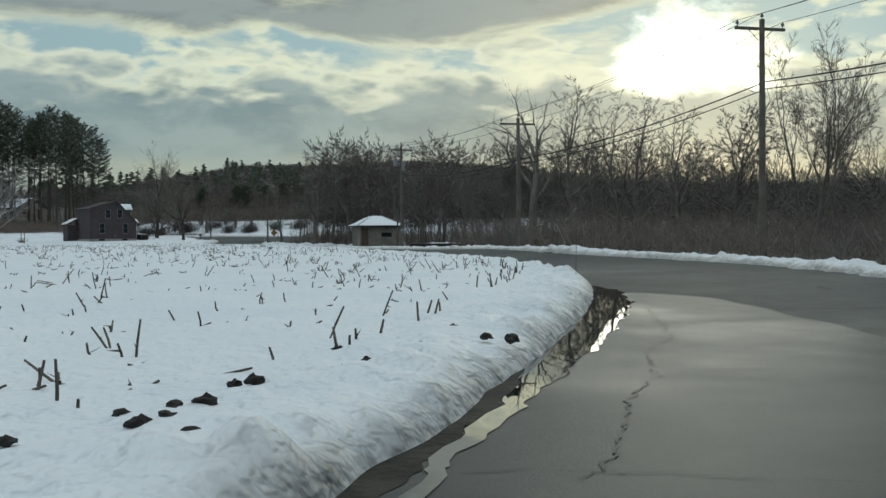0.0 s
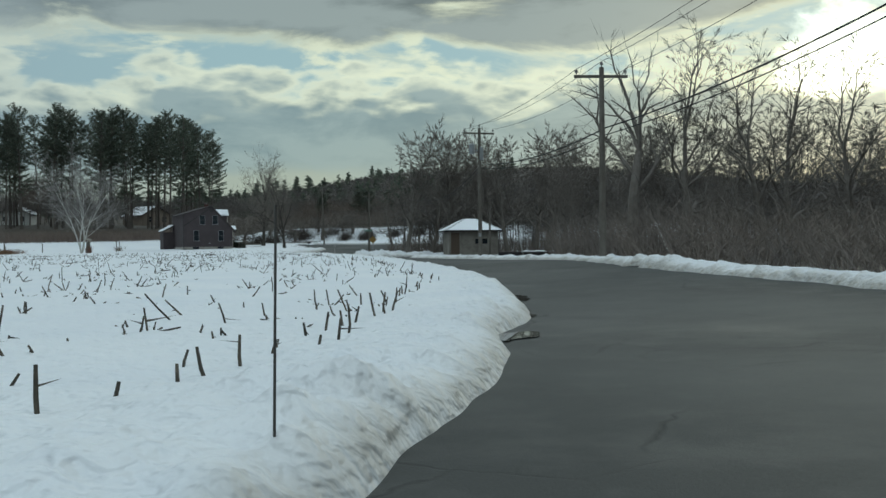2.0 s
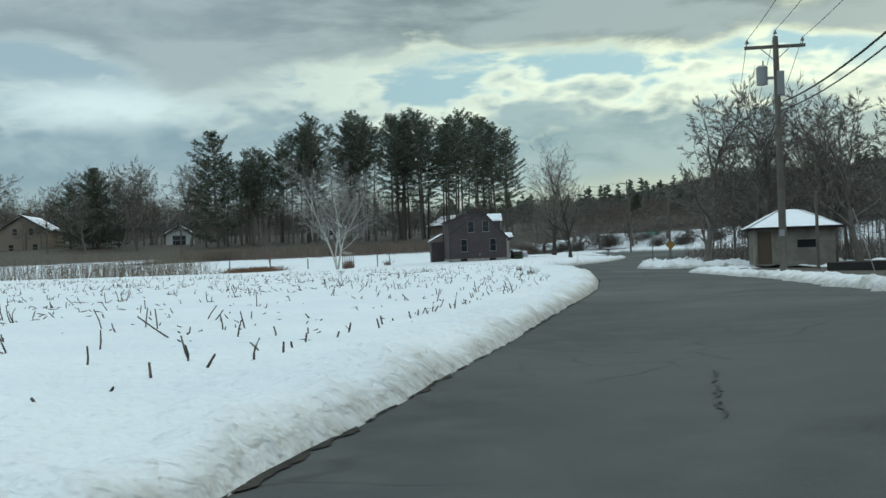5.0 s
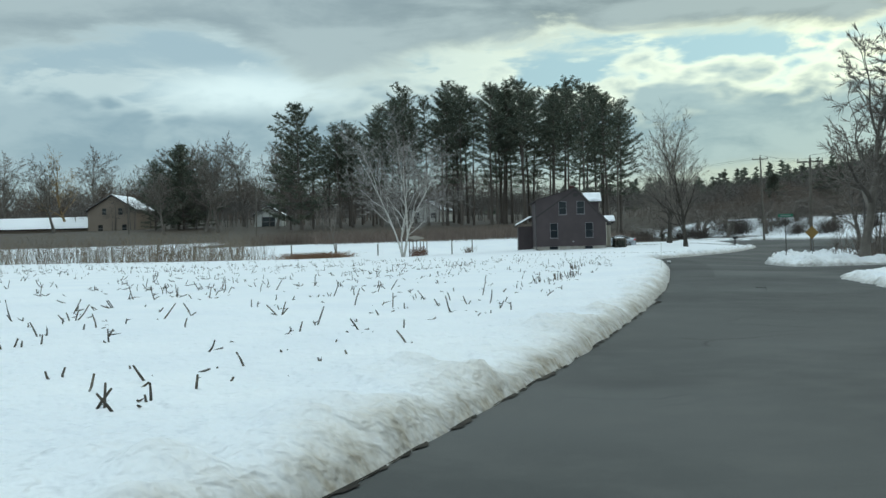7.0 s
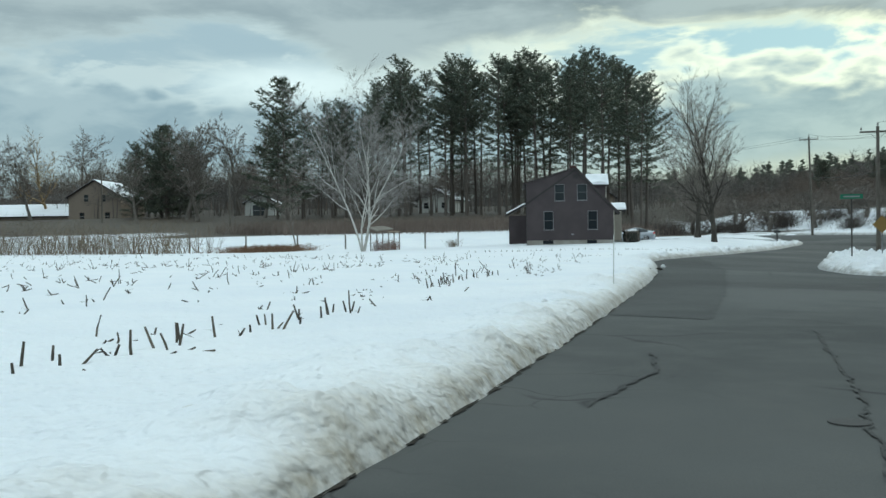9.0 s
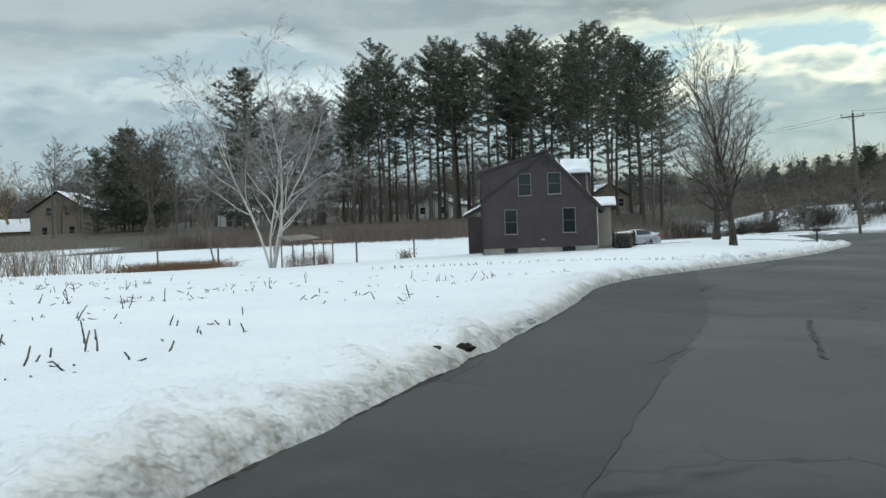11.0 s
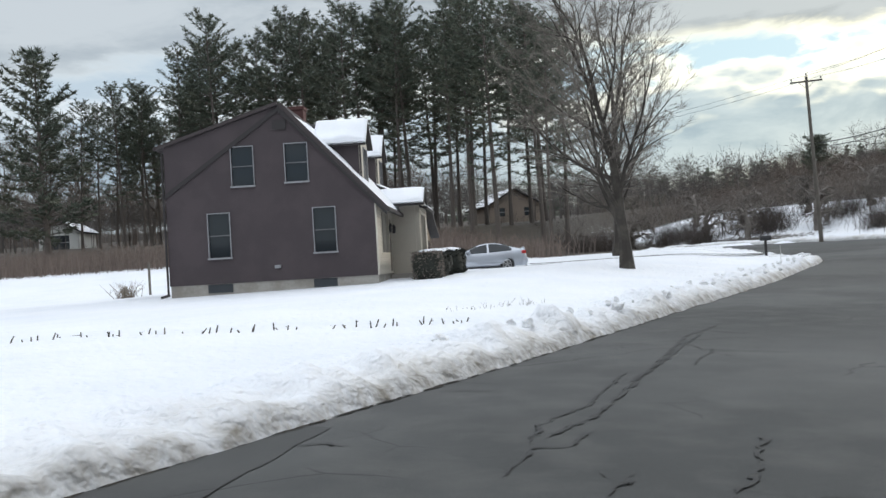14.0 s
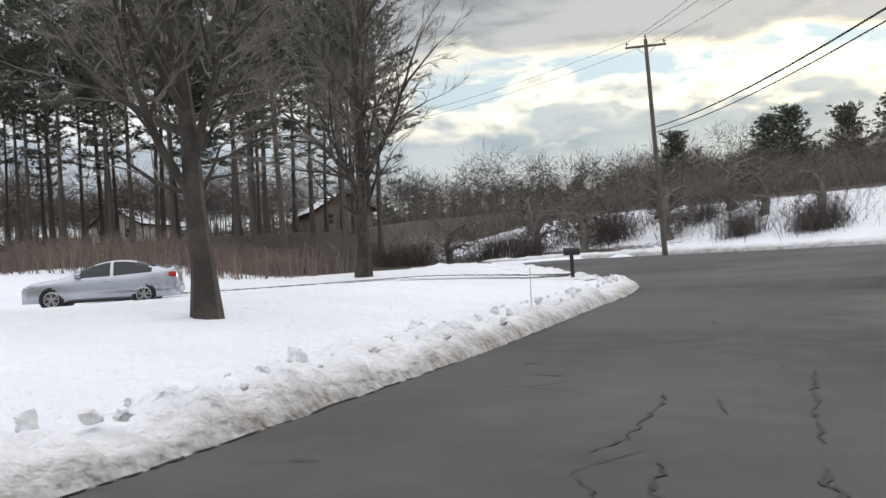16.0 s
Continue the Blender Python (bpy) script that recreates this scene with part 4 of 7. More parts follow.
def bare_tree(seed, height, r0, fork=0.3, spread=0.55, depth=4, limbs=5, twig=0.012, lift=0.06, wander=0.10, twigs=7, leader=0.6, stems=1, thin=1.0):
    """A leafless tree. Returns the trunk and limbs, and the twigs, as two Woods."""
    rng = np.random.default_rng(seed)
    big, small = Wood(), Wood()

    def limb(start, way, length, r, level):
        steps = 6 if level < 2 else 4 if level < 3 else 2
        pts, d = bent(rng, start, way, length, steps, wander * (1.0 + 0.35 * level), lift)
        tip = r * (0.42 if level < depth else 0.25)
        rad = np.linspace(r, max(tip, twig * 0.6), steps + 1)
        if level == 0 and stems == 1:
            rad[0] *= 1.35
        if level >= depth and r < 0.05:
            for i in range(steps):
                small.sliver(pts[i], pts[i + 1] + (pts[i + 1] - pts[i]) * 0.1, min(rad[i], 1.25 * twig))
        else:
            (big if r > 0.035 else small).tube(pts, rad, 8 if r > 0.15 else 6 if r > 0.07 else 4 if r > 0.03 else 3)
        if level >= depth:
            for _ in range(twigs):
                k = rng.uniform(0.15, 1.0) * steps
                i = min(int(k), steps - 1)
                p = pts[i] + (pts[i + 1] - pts[i]) * (k - i)
                a = turned(rng, d, rng.uniform(0.2, 0.75))
                a[2] += lift * 2
                small.sliver(p, p + a * length * rng.uniform(0.5, 1.15), twig * 0.7)
            return
        n = limbs if level == 0 else max(3, int(limbs * 0.7)) if level == 1 else 3 if level == 2 else 2
        first = fork if level == 0 else 0.25
        for c in range(n):
            k = (first + (1 - first) * (c + rng.uniform(0.1, 0.9)) / n) * steps
            i = min(int(k), steps - 1)
            p = pts[i] + (pts[i + 1] - pts[i]) * (k - i)
            rr = (rad[i] + (rad[i + 1] - rad[i]) * (k - i)) * rng.uniform(0.45, 0.7)
            a = turned(rng, d, spread * rng.uniform(0.7, 1.35), c * 2.4 + rng.uniform(0, 0.8))
            limb(p, a, length * rng.uniform(0.42, 0.62) * (1.15 - 0.35 * k / steps), rr * thin, level + 1)
        for c in range(2 if level < 2 else 1):
            limb(pts[-1], turned(rng, d, spread * 0.55 * rng.uniform(0.4, 1.1), c * 3.1 + rng.uniform(0, 1)), length * leader * rng.uniform(0.7, 1.0), rad[-1] * 0.9, level + 1)

    for s in range(stems):
        lean = np.array([0, 0, 1.0]) if stems == 1 else turned(rng, np.array([0.0, 0, 1.0]), rng.uniform(0.08, 0.32), s * 2 * np.pi / stems)
        limb(np.array([0, 0, -0.15]) + (0 if stems == 1 else lean * [0.5, 0.5, 0]), lean, height * (0.52 if stems == 1 else 0.6) * (1 if s == 0 else rng.uniform(0.75, 1)), r0 * (1 if s == 0 else 0.7), 0)
    return big, small


def pine_tree(seed, height, r0, bare=0.5, reach=3.2, tufts=1.0, low=False):
    """A white pine: a straight trunk, dead stubs below, whorled flat boughs of needle tufts above."""
    rng = np.random.default_rng(seed)
    wood, green = Wood(), Wood()
    pts, _ = bent(rng, (0, 0, -0.2), (0, 0, 1), height * 0.97, 9, 0.012, 0.02)
    wood.tube(pts, np.linspace(r0, 0.04, 10) * np.array([1.25] + [1] * 9), 8)

    def along(h):
        k = np.clip(h / height, 0, 0.999) * 9
        i = int(k)
        return pts[i] + (pts[i + 1] - pts[i]) * (k - i)

    for _ in range(int(80 * (bare if not low else 0.2))):
        h = rng.uniform(0.14, max(bare, 0.2)) * height
        a = turned(rng, np.array([0.0, 0, 1.0]), rng.uniform(1.2, 1.7))
        p = along(h)
        wood.sliver(p, p + a * rng.uniform(0.6, 3.0), 0.026)
    h = bare * height
    up = np.array([0.0, 0, 1.0])
    while h < height * 0.985:
        u = (h - bare * height) / (height * (1 - bare))
        span = reach * (0.42 + 0.58 * math.sin(math.pi * (0.12 + 0.62 * u))) * (1 - u ** 4) ** 0.5 + 0.5
        gone = 0.62 - 1.35 * u if u < 0.4 else 0.08
        if low:
            span, gone = reach * (1 - u) ** 0.55 * (0.7 + 0.5 * u) + 0.4, 0.10
        for c in range(rng.integers(4, 7)):
            if rng.random() < gone:
                continue
            a = turned(rng, up, rng.uniform(1.35, 1.60) - 0.75 * u ** 2, c * 1.15 + rng.uniform(0, 1.0))
            L = span * rng.uniform(0.55, 1.12)
            bp_, bd = bent(rng, along(h), a, L, 4, 0.05, 0.06)
            wood.tube(bp_, np.linspace(0.05, 0.012, 5), 3)
            side = np.cross(bd, up)
            side /= np.linalg.norm(side) + 1e-9
            for k in np.arange(0.28 if u > 0.3 else 0.45, 1.01, 0.55 / max(1.2, L * tufts)):
                i = min(int(k * 4), 3)
                p = bp_[i] + (bp_[i + 1] - bp_[i]) * (k * 4 - i)
                for m in (-1, 0, 1):
                    c0 = p + side * m * rng.uniform(0.15, 0.7) * (0.4 + 0.6 * L / reach) * (1.1 - 0.5 * k) + rng.normal(0, 0.08, 3)
                    ax = bd * rng.uniform(0.3, 0.9) + side * m * 0.7
                    for _ in range(7):
                        g = ax + rng.normal(0, 1, 3) * (0.6, 0.6, 0.32)
                        g[2] += 0.12
                        g *= rng.uniform(0.35, 0.75) / size(g)
                        o = cross(g, rng.normal(0, 1, 3))
                        o *= 0.062 / size(o)
                        n = green.n
                        green.v.append(np.array([c0 - o, c0 + o, c0 + g]))
                        green.f.append(np.array([[n, n + 1, n + 2, n + 2]]))
                        green.n += 3
        h += height * rng.uniform(0.028, 0.046) if not low else height * rng.uniform(0.04, 0.06)
    return wood, green


def tree_thing(name, meshes, m, label, category="tree", group=""):
    top = empty(name, m, label, category, group)
    for pname, me in meshes:
        ob = new(pname, me)
        ob.parent = top
    return top


def stand(x, y, turn=0, size=1.0, sink=0.0):
    return Matrix.Translation((x, y, float(ground_z(x, y)) - sink)) @ Matrix.Rotation(radians(turn), 4, "Z") @ Matrix.Diagonal((size, size, size, 1))


def grow(name, meshes, spots, label, group="", category="tree"):
    """The same tree at many spots: rows of x, y, size."""
    rng = random.Random(len(spots) * 7 + 1)
    return [tree_thing(name, meshes, stand(x, y, rng.uniform(0, 360), s), label, category, group) for x, y, s in spots]


def bare_meshes(name, bark, fine_bark, *args, **kw):
    big, small = bare_tree(*args, **kw)
    k = args[1] / max(v[:, 2].max() for v in small.v)
    return [("trunk", big.mesh(name + "_trunk", bark, k)), ("crown", small.mesh(name + "_crown", fine_bark, k))]


def pine_meshes(name, *args, **kw):
    wood, green = pine_tree(*args, **kw)
    out = [("trunk", wood.mesh(name + "_trunk", M_PINEBARK)), ("needles", green.mesh(name + "_needles", M_NEEDLE))]
    return out


# pine stand behind the house
PINES = [pine_meshes("pine_a", 1, 30, 0.30, 0.30, 4.7), pine_meshes("pine_b", 2, 29, 0.27, 0.36, 4.3), pine_meshes("pine_c", 3, 30.5, 0.32, 0.26, 5.0), pine_meshes("pine_d", 4, 28, 0.25, 0.42, 4.2)]
rng = random.Random(11)
spots = []
for row in range(4):
    for k in range(17):
        f = (k + 0.5 * (row % 2)) / 16.5
        x = -141 + 64 * f + rng.uniform(-2.4, 2.4) - 3.0 * row
        y = 207 + 17 * math.sin(f * 1.9) + rng.uniform(-2.5, 2.5) + 7.0 * row
        if f < 0.985 and rng.random() < (0.97 if row < 3 else 0.75):
            spots.append((x, y, rng.uniform(0.92, 1.02) * (0.66 + 0.30 * float(smooth(0, 0.42, f)) - 0.10 * f * f)))
for i, me in enumerate(PINES):
    grow("pine_tree", me, [s for j, s in enumerate(spots) if j % 4 == i], "tall white pine with a bare lower trunk in a dense stand", "pine stand")
LOWPINE = [pine_meshes("low_pine_a", 8, 17, 0.24, 0.06, 6.4, low=True), pine_meshes("low_pine_b", 9, 15, 0.22, 0.04, 6.2, low=True)]
for i, (x, y, s) in enumerate([(-134, 203, 1.42), (-172, 206, 0.95), (-175, 207, 1.08), (-179, 204, 1.0), (-177, 210, 1.1), (-171, 211, 1.0), (-236, 160, 1.1), (-243, 158, 1.0)]):
    tree_thing("pine_tree", LOWPINE[i % 2], stand(x, y, i * 77, s), "dark bushy evergreen standing among bare trees", "tree", "evergreens")

BANKPINE = pine_meshes("bank_pine", 12, 10.0, 0.14, 0.22, 2.9, tufts=0.7)
grow("pine_tree", BANKPINE, [(-65, 264, 0.72), (-56, 267, 0.78), (-53, 264, 0.85), (-48, 266, 0.8), (-43.5, 266, 0.88), (-39, 268, 0.8)], "young open-crowned pine above the snowy bank", "bank pines")

# bare trees
OAK = bare_meshes("oak", M_BARK, M_TWIG, 21, 18, 0.36, fork=0.30, spread=0.66, depth=4, limbs=7, twigs=13, twig=0.028, lift=0.05)
OAK2 = bare_meshes("oak_two", M_BARK, M_TWIG, 22, 17, 0.34, fork=0.26, spread=0.66, depth=4, limbs=6, twigs=11, twig=0.018, lift=0.05)
SLIM = bare_meshes("slim", M_BARK, M_TWIG, 23, 15, 0.17, fork=0.3, spread=0.5, depth=4, limbs=5, twigs=9, twig=0.013)
SLIM2 = bare_meshes("slim_two", M_BARK, M_TWIG, 24, 14, 0.15, fork=0.28, spread=0.55, depth=4, limbs=5, twigs=9, twig=0.013)
SNAG = bare_meshes("snag", M_BARK, M_TWIG, 25, 12.6, 0.34, fork=0.4, spread=0.4, depth=3, limbs=4, twigs=2, wander=0.14)
grow("bare_tree", SNAG, [(6.3, 68.7, 1.0)], "gaunt half-dead bare tree beside the road", "roadside trees")
grow("bare_tree", OAK2, [(9.4, 68.5, 0.72), (12.8, 70.0, 0.68), (16.4, 66.0, 0.62)], "bare spreading tree at the edge of the brush", "roadside trees")
grow("bare_tree", OAK, [(-17.6, 133.5, 0.92), (-13.5, 141, 0.98), (-9, 146, 1.0), (-3, 146, 1.05), (3, 150, 1.0), (8, 140, 1.0), (13, 134, 0.95), (20, 126, 0.9), (0, 158, 1.05), (15, 150, 1.0), (-11, 156, 1.0), (-17, 148, 0.95), (-6, 139, 0.95), (9, 157, 1.05), (27, 140, 0.95), (24, 158, 1.05), (-1, 132, 0.85), (33, 128, 0.9)], "large bare oak at the side-road corner", "corner oaks")
rng = random.Random(5)
slim_spots, oak_spots = [], []
for i in range(62):
    y = rng.uniform(30, 135)
    x = float(right_x(y)) + rng.uniform(8, 60)
    if (96 < y < 135 and x < 14) or (x < 22 and y > 118):
        continue
    (slim_spots if i % 6 else oak_spots).append((x, y, rng.uniform(0.5, 0.8)))
grow("bare_tree", SLIM, slim_spots[::2] + [(17.5, 46.0, 0.75), (22.5, 58, 0.85), (23.4, 58.8, 0.9)], "slender bare tree in the roadside woods", "roadside woods")
grow("bare_tree", SLIM2, slim_spots[1::2] + [(21.7, 59.0, 0.95)], "thin bare tree in the roadside woods", "roadside woods")
grow("bare_tree", OAK2, oak_spots[::2], "bare tree in the roadside woods", "roadside woods")
grow("bare_tree", OAK, oak_spots[1::2], "bare broad-crowned tree in the roadside woods", "roadside woods")
MAPLE = bare_meshes("maple", M_MAPLE, M_MAPLETWIG, 31, 16.8, 0.32, fork=0.24, spread=0.64, depth=4, limbs=9, twigs=14, lift=0.06, leader=0.72, wander=0.07, twig=0.011)
MAPLE2 = bare_meshes("maple_two", M_MAPLE, M_MAPLETWIG, 35, 20.0, 0.39, fork=0.16, spread=0.66, depth=4, limbs=9, twigs=14, lift=0.06, leader=0.75, wander=0.07, twig=0.011)
tree_thing("bare_tree", OAK2, stand(-30.8, 187.5, 60, 0.8), "bare tree reaching over the road from the far verge", "tree", "roadside trees")
tree_thing("maple_tree", MAPLE, stand(-46.1, 174.4, 40), "bare dark-barked maple on the snowy lawn", "tree", "lawn maples")
tree_thing("maple_tree", MAPLE2, stand(-56.5, 193.9, 200), "bare forked maple with a low limb beyond the driveway", "tree", "lawn maples")
BIRCH = bare_meshes("birch", M_BIRCH, M_BIRCHTWIG, 41, 18.4, 0.19, fork=0.30, spread=0.62, depth=4, limbs=6, twigs=14, lift=0.035, stems=4, leader=0.66, twig=0.012, wander=0.10)
tree_thing("birch_tree", BIRCH, stand(-71.2, 155.2, 0), "multi-stemmed white birch with pale bare twigs on snow", "tree")
APPLE = bare_meshes("apple", M_BARK, M_TWIG, 51, 4.6, 0.22, fork=0.2, spread=0.95, depth=3, limbs=7, twigs=16, lift=-0.01, wander=0.22)
grow("apple_tree", APPLE, [(-66, 231, 1.0), (-61, 228, 0.9), (-55, 229, 1.1), (-73, 229, 0.9), (-49, 232, 0.9), (-58, 236, 1.0), (-70, 238, 1.0), (-40, 236, 0.9), (-63.5, 234, 1.0), (-52, 235, 1.1), (-45, 231, 0.8)], "gnarled low bare apple tree on the snowy bank", "old orchard")
grow("bare_tree", OAK, [(-160, 202, 1.09), (-153, 199, 1.03), (-205, 196, 1.03), (-196, 222, 1.03), (-215, 226, 1.03), (-150, 212, 1.03), (-158, 190, 0.77), (-225, 186, 0.97), (-182, 232, 1.29), (-206, 236, 1.29), (-228, 222, 1.29), (-168, 228, 1.22), (-243, 206, 1.22), (-190, 214, 1.16), (-256, 190, 1.16), (-238, 178, 1.03), (-262, 172, 1.09), (-146, 226, 1.16)], "bare tree by the distant farmyard", "farmyard trees")
grow("bare_tree", SLIM, [(-88.5, 162.9, 0.6)], "thin leaning bare tree beside the brush pile", "farmyard trees")
WILLOW = bare_meshes("willow", M_WILLOW, M_WILLOW, 61, 20, 0.4, fork=0.25, spread=0.5, depth=4, limbs=6, twigs=18, lift=0.03)
tree_thing("willow_tree", WILLOW, stand(-214, 205, 0, 1.05), "tall bare willow with yellowish twigs", "tree")


# brush, reeds and far woods: uncountable twigs, one object each
def thicket(name, spots, mat, label, rng, high, lean=0.25, r=0.02, forks=3, slim=False):
    """Upright twigs at each spot, each forked."""
    p = np.array(spots, float)
    n = len(p)
    base = np.column_stack([p, ground_z(p[:, 0], p[:, 1]) - 0.05])
    hgt = high(p, rng)
    top = base + np.column_stack([rng.normal(0, lean, (n, 2)) * hgt[:, None], hgt])
    segs, radii = [(base, top)], [np.full(n, r)]
    for _ in range(forks):
        k = rng.uniform(0.2, 0.8, n)[:, None]
        a = base + (top - base) * k
        L = hgt * rng.uniform(0.25, 0.5, n)
        b = a + np.column_stack([rng.normal(0, 0.55, (n, 2)) * L[:, None], L * rng.uniform(0.4, 1.0, n)])
        segs.append((a, b))
        radii.append(np.full(n, r * 0.6))
    a, b, rr = np.concatenate([s[0] for s in segs]), np.concatenate([s[1] for s in segs]), np.concatenate(radii)
    t = b - a
    u = np.cross(t, rng.normal(0, 1, (len(a), 3)) * ((1, 1, 0.25) if slim else (1, 1, 1)))
    u *= (rr / (np.linalg.norm(u, axis=1) + 1e-9))[:, None]
    w = np.cross(t, u)
    w *= (rr / (np.linalg.norm(w, axis=1) + 1e-9))[:, None]
    if slim:
        i = np.arange(len(a)) * 3
        ob = mesh_object(name, np.stack([a + 1.1 * u, a - 1.1 * u, b], 1).reshape(-1, 3), np.stack([i, i + 1, i + 2], 1), mat)
        return tagged(ob, label, "brush", kind="stuff")
    v = np.stack([a + u, a - 0.5 * u + 0.87 * w, a - 0.5 * u - 0.87 * w, b], 1).reshape(-1, 3)
    i = np.arange(len(a)) * 4
    f = np.concatenate([np.stack([i, i + 1, i + 3], 1), np.stack([i + 1, i + 2, i + 3], 1), np.stack([i + 2, i, i + 3], 1)])
    ob = mesh_object(name, v, f, mat)
    return tagged(ob, label, "brush", kind="stuff")


def woodland(name, trees, mat, label, rng, twigs, r, sink=0.0, reach=0.40):
    """Many leafless trees too far off to tell apart: rows of x, y, height, width. Twigs fan out of each trunk into a domed crown."""
    p = np.array(trees, float)
    n = len(p)
    h, w = p[:, 2], p[:, 3]
    base = np.column_stack([p[:, :2], ground_z(p[:, 0], p[:, 1]) - 0.3])
    lean = np.column_stack([rng.normal(0, 0.05, (n, 2)) * h[:, None], np.zeros(n)])
    top = base + lean + np.column_stack([np.zeros((n, 2)), 0.8 * h])
    k = np.repeat(np.arange(n), twigs)
    m = len(k)
    az, el, f = rng.uniform(0, 2 * np.pi, m), np.arcsin(rng.uniform(-0.55 - 0.45 * sink, 1.0, m)), rng.uniform(0, 1, m) ** 0.5
    off = np.column_stack([np.cos(el) * np.cos(az) * w[k] / 2, np.cos(el) * np.sin(az) * w[k] / 2, np.sin(el) * 0.42 * h[k]])
    off *= (0.8 + 0.25 * np.sin(az * 3 + k) * np.cos(el * 4 + k))[:, None]
    c = base[k] + lean[k] + np.column_stack([np.zeros((m, 2)), (0.56 - 0.20 * sink) * h[k]])
    a = c + off * (0.72 * f)[:, None]
    b = c + off * (0.72 * f + reach)[:, None] + rng.normal(0, 0.045, (m, 3)) * h[k][:, None]
    a, b = np.concatenate([base, a]), np.concatenate([top, b])
    rr = np.concatenate([0.012 * h, np.full(m, r)])
    t = b - a
    u = np.cross(t, rng.normal(0, 1, (len(a), 3)) * (1, 1, 0.2))
    u *= (rr / (np.linalg.norm(u, axis=1) + 1e-9))[:, None]
    i = np.arange(len(a)) * 3
    ob = mesh_object(name, np.stack([a + u, a - u, b], 1).reshape(-1, 3), np.stack([i, i + 1, i + 2], 1), mat)
    return tagged(ob, label, "woods", kind="stuff")


nrng = np.random.default_rng(3)
y = nrng.uniform(-8, 128, 60000)
x = right_x(y) + 1.7 + nrng.uniform(0, 1, len(y)) ** 1.6 * 55
keep = ~((y > 98) & (y < 128) & (x < right_x(y) + 22)) & ~((y > 103) & (y < 128)) & ~((y > 62) & (x < 2.9 - 0.075 * (y - 65)))
thicket("brush", np.column_stack([x, y])[keep][:20000], M_BRUSH, "tangled grey-brown leafless brush along the road", nrng, lambda p, g: g.uniform(0.6, 2.7, len(p)) * (0.8 + 0.5 * wave(p[:, 0], p[:, 1], 0.25)) + 1.3 * smooth(6, 30, p[:, 0] - right_x(p[:, 1])), r=0.016, lean=0.45, forks=6, slim=True)
x, y = nrng.uniform(-90, 60, 30000), nrng.uniform(232, 300, 30000)
keep = (y + 0.28 * (x + 50)) > 236.5
thicket("bank_brush", np.column_stack([x, y])[keep][:24000], M_BRUSH, "dense brown leafless brush on top of the snowy bank", nrng, lambda p, g: g.uniform(1.4, 3.6, len(p)) * (0.85 + 0.3 * wave(p[:, 0], p[:, 1], 0.12)), r=0.017, lean=0.3, forks=6, slim=True)
spots = []
for cx, cy, rad, n in ((-66, 229, 2.0, 900), (-44.5, 226.5, 2.6, 1500), (-38.5, 227, 2.0, 1100), (-33, 226, 2.4, 1200), (-49.5, 227.5, 2.2, 900), (-60, 231, 3, 1100), (-75, 227, 3, 900), (-70, 232, 4, 1500), (-62, 234, 4, 1400), (-80, 232, 4, 1400), (-54, 233, 3, 900)):
    spots += [(cx + nrng.normal(0, rad * 0.36), cy + nrng.normal(0, rad * 0.3)) for _ in range(int(n * 0.55))]
spots += [(x, y) for x, y in zip(nrng.uniform(-98, -15, 2200), nrng.uniform(222, 244, 2200)) if y + 0.28 * (x + 50) > 224.5 + 3 * wave(x, y, 0.3) + 4 * smooth(-58, -40, x)]
thicket("bank_shrubs", spots, M_SHRUB, "clumps of dark leafless shrubs at the foot of the bank", nrng, lambda p, g: g.uniform(0.7, 2.2, len(p)), lean=0.4, r=0.014, slim=True)
x, y = nrng.uniform(-128, -56, 60000), nrng.uniform(175, 250, 60000)
q = -0.6 * (x + 75) + 0.8 * (y - 175)
keep = (q > 15) & (q < 27) & ~((x > -70) & (y > 203))
thicket("tall_grass", np.column_stack([x, y])[keep][:14000], M_GRASS, "band of tall dry brown grass before the pines", nrng, lambda p, g: g.uniform(1.0, 2.1, len(p)), r=0.024, lean=0.12, forks=2, slim=True)
x, y = nrng.uniform(-170, -84, 40000), nrng.uniform(85, 175, 40000)
along = (x + 92) * -0.87 + (y - 150) * -0.5
across = (x + 92) * -0.5 + (y - 150) * 0.87
keep = (np.abs(across) < 8 + 2 * np.sin(along * 0.2)) & (along > -2) & (nrng.uniform(0, 1, len(x)) < 0.6)
thicket("dry_reeds", np.column_stack([x, y])[keep], M_REED, "strip of dry reeds and weeds standing in snow", nrng, lambda p, g: g.uniform(1.4, 4.2, len(p)), r=0.022, forks=2, slim=True)
r, a = 255 + 640 * nrng.uniform(0, 1, 16000) ** 0.6, nrng.uniform(-1.45, 0.85, 16000)
x, y = -50 + r * np.sin(a), 100 + r * np.cos(a)
keep = (y > 40) & ~((x < -120) & (y < 330) & (r < 300))
woodland("far_woods", np.column_stack([x, y, nrng.uniform(8, 14, len(x)) * (1 - 0.25 * smooth(400, 850, r)), nrng.uniform(10, 17, len(x)) * (1 + 0.6 * smooth(350, 850, r))])[keep][:5200], M_FARBRUSH, "leafless woods covering the distant hills", nrng, 46, 0.19, sink=1.0)
conifers = []
for k in range(150):
    d_, a_ = nrng.uniform(330, 800), nrng.uniform(-0.55, -0.02)
    conifers.append((-50 + d_ * math.sin(a_), 100 + d_ * math.cos(a_), nrng.uniform(9, 15), nrng.uniform(8, 12)))
p = np.array(conifers)
k = np.repeat(np.arange(len(p)), 46)
f_, a_ = nrng.uniform(0.12, 1.0, len(k)), nrng.uniform(0, 2 * np.pi, len(k))
root = np.column_stack([p[k, :2], ground_z(p[k, 0], p[k, 1]) + f_ * p[k, 2]])
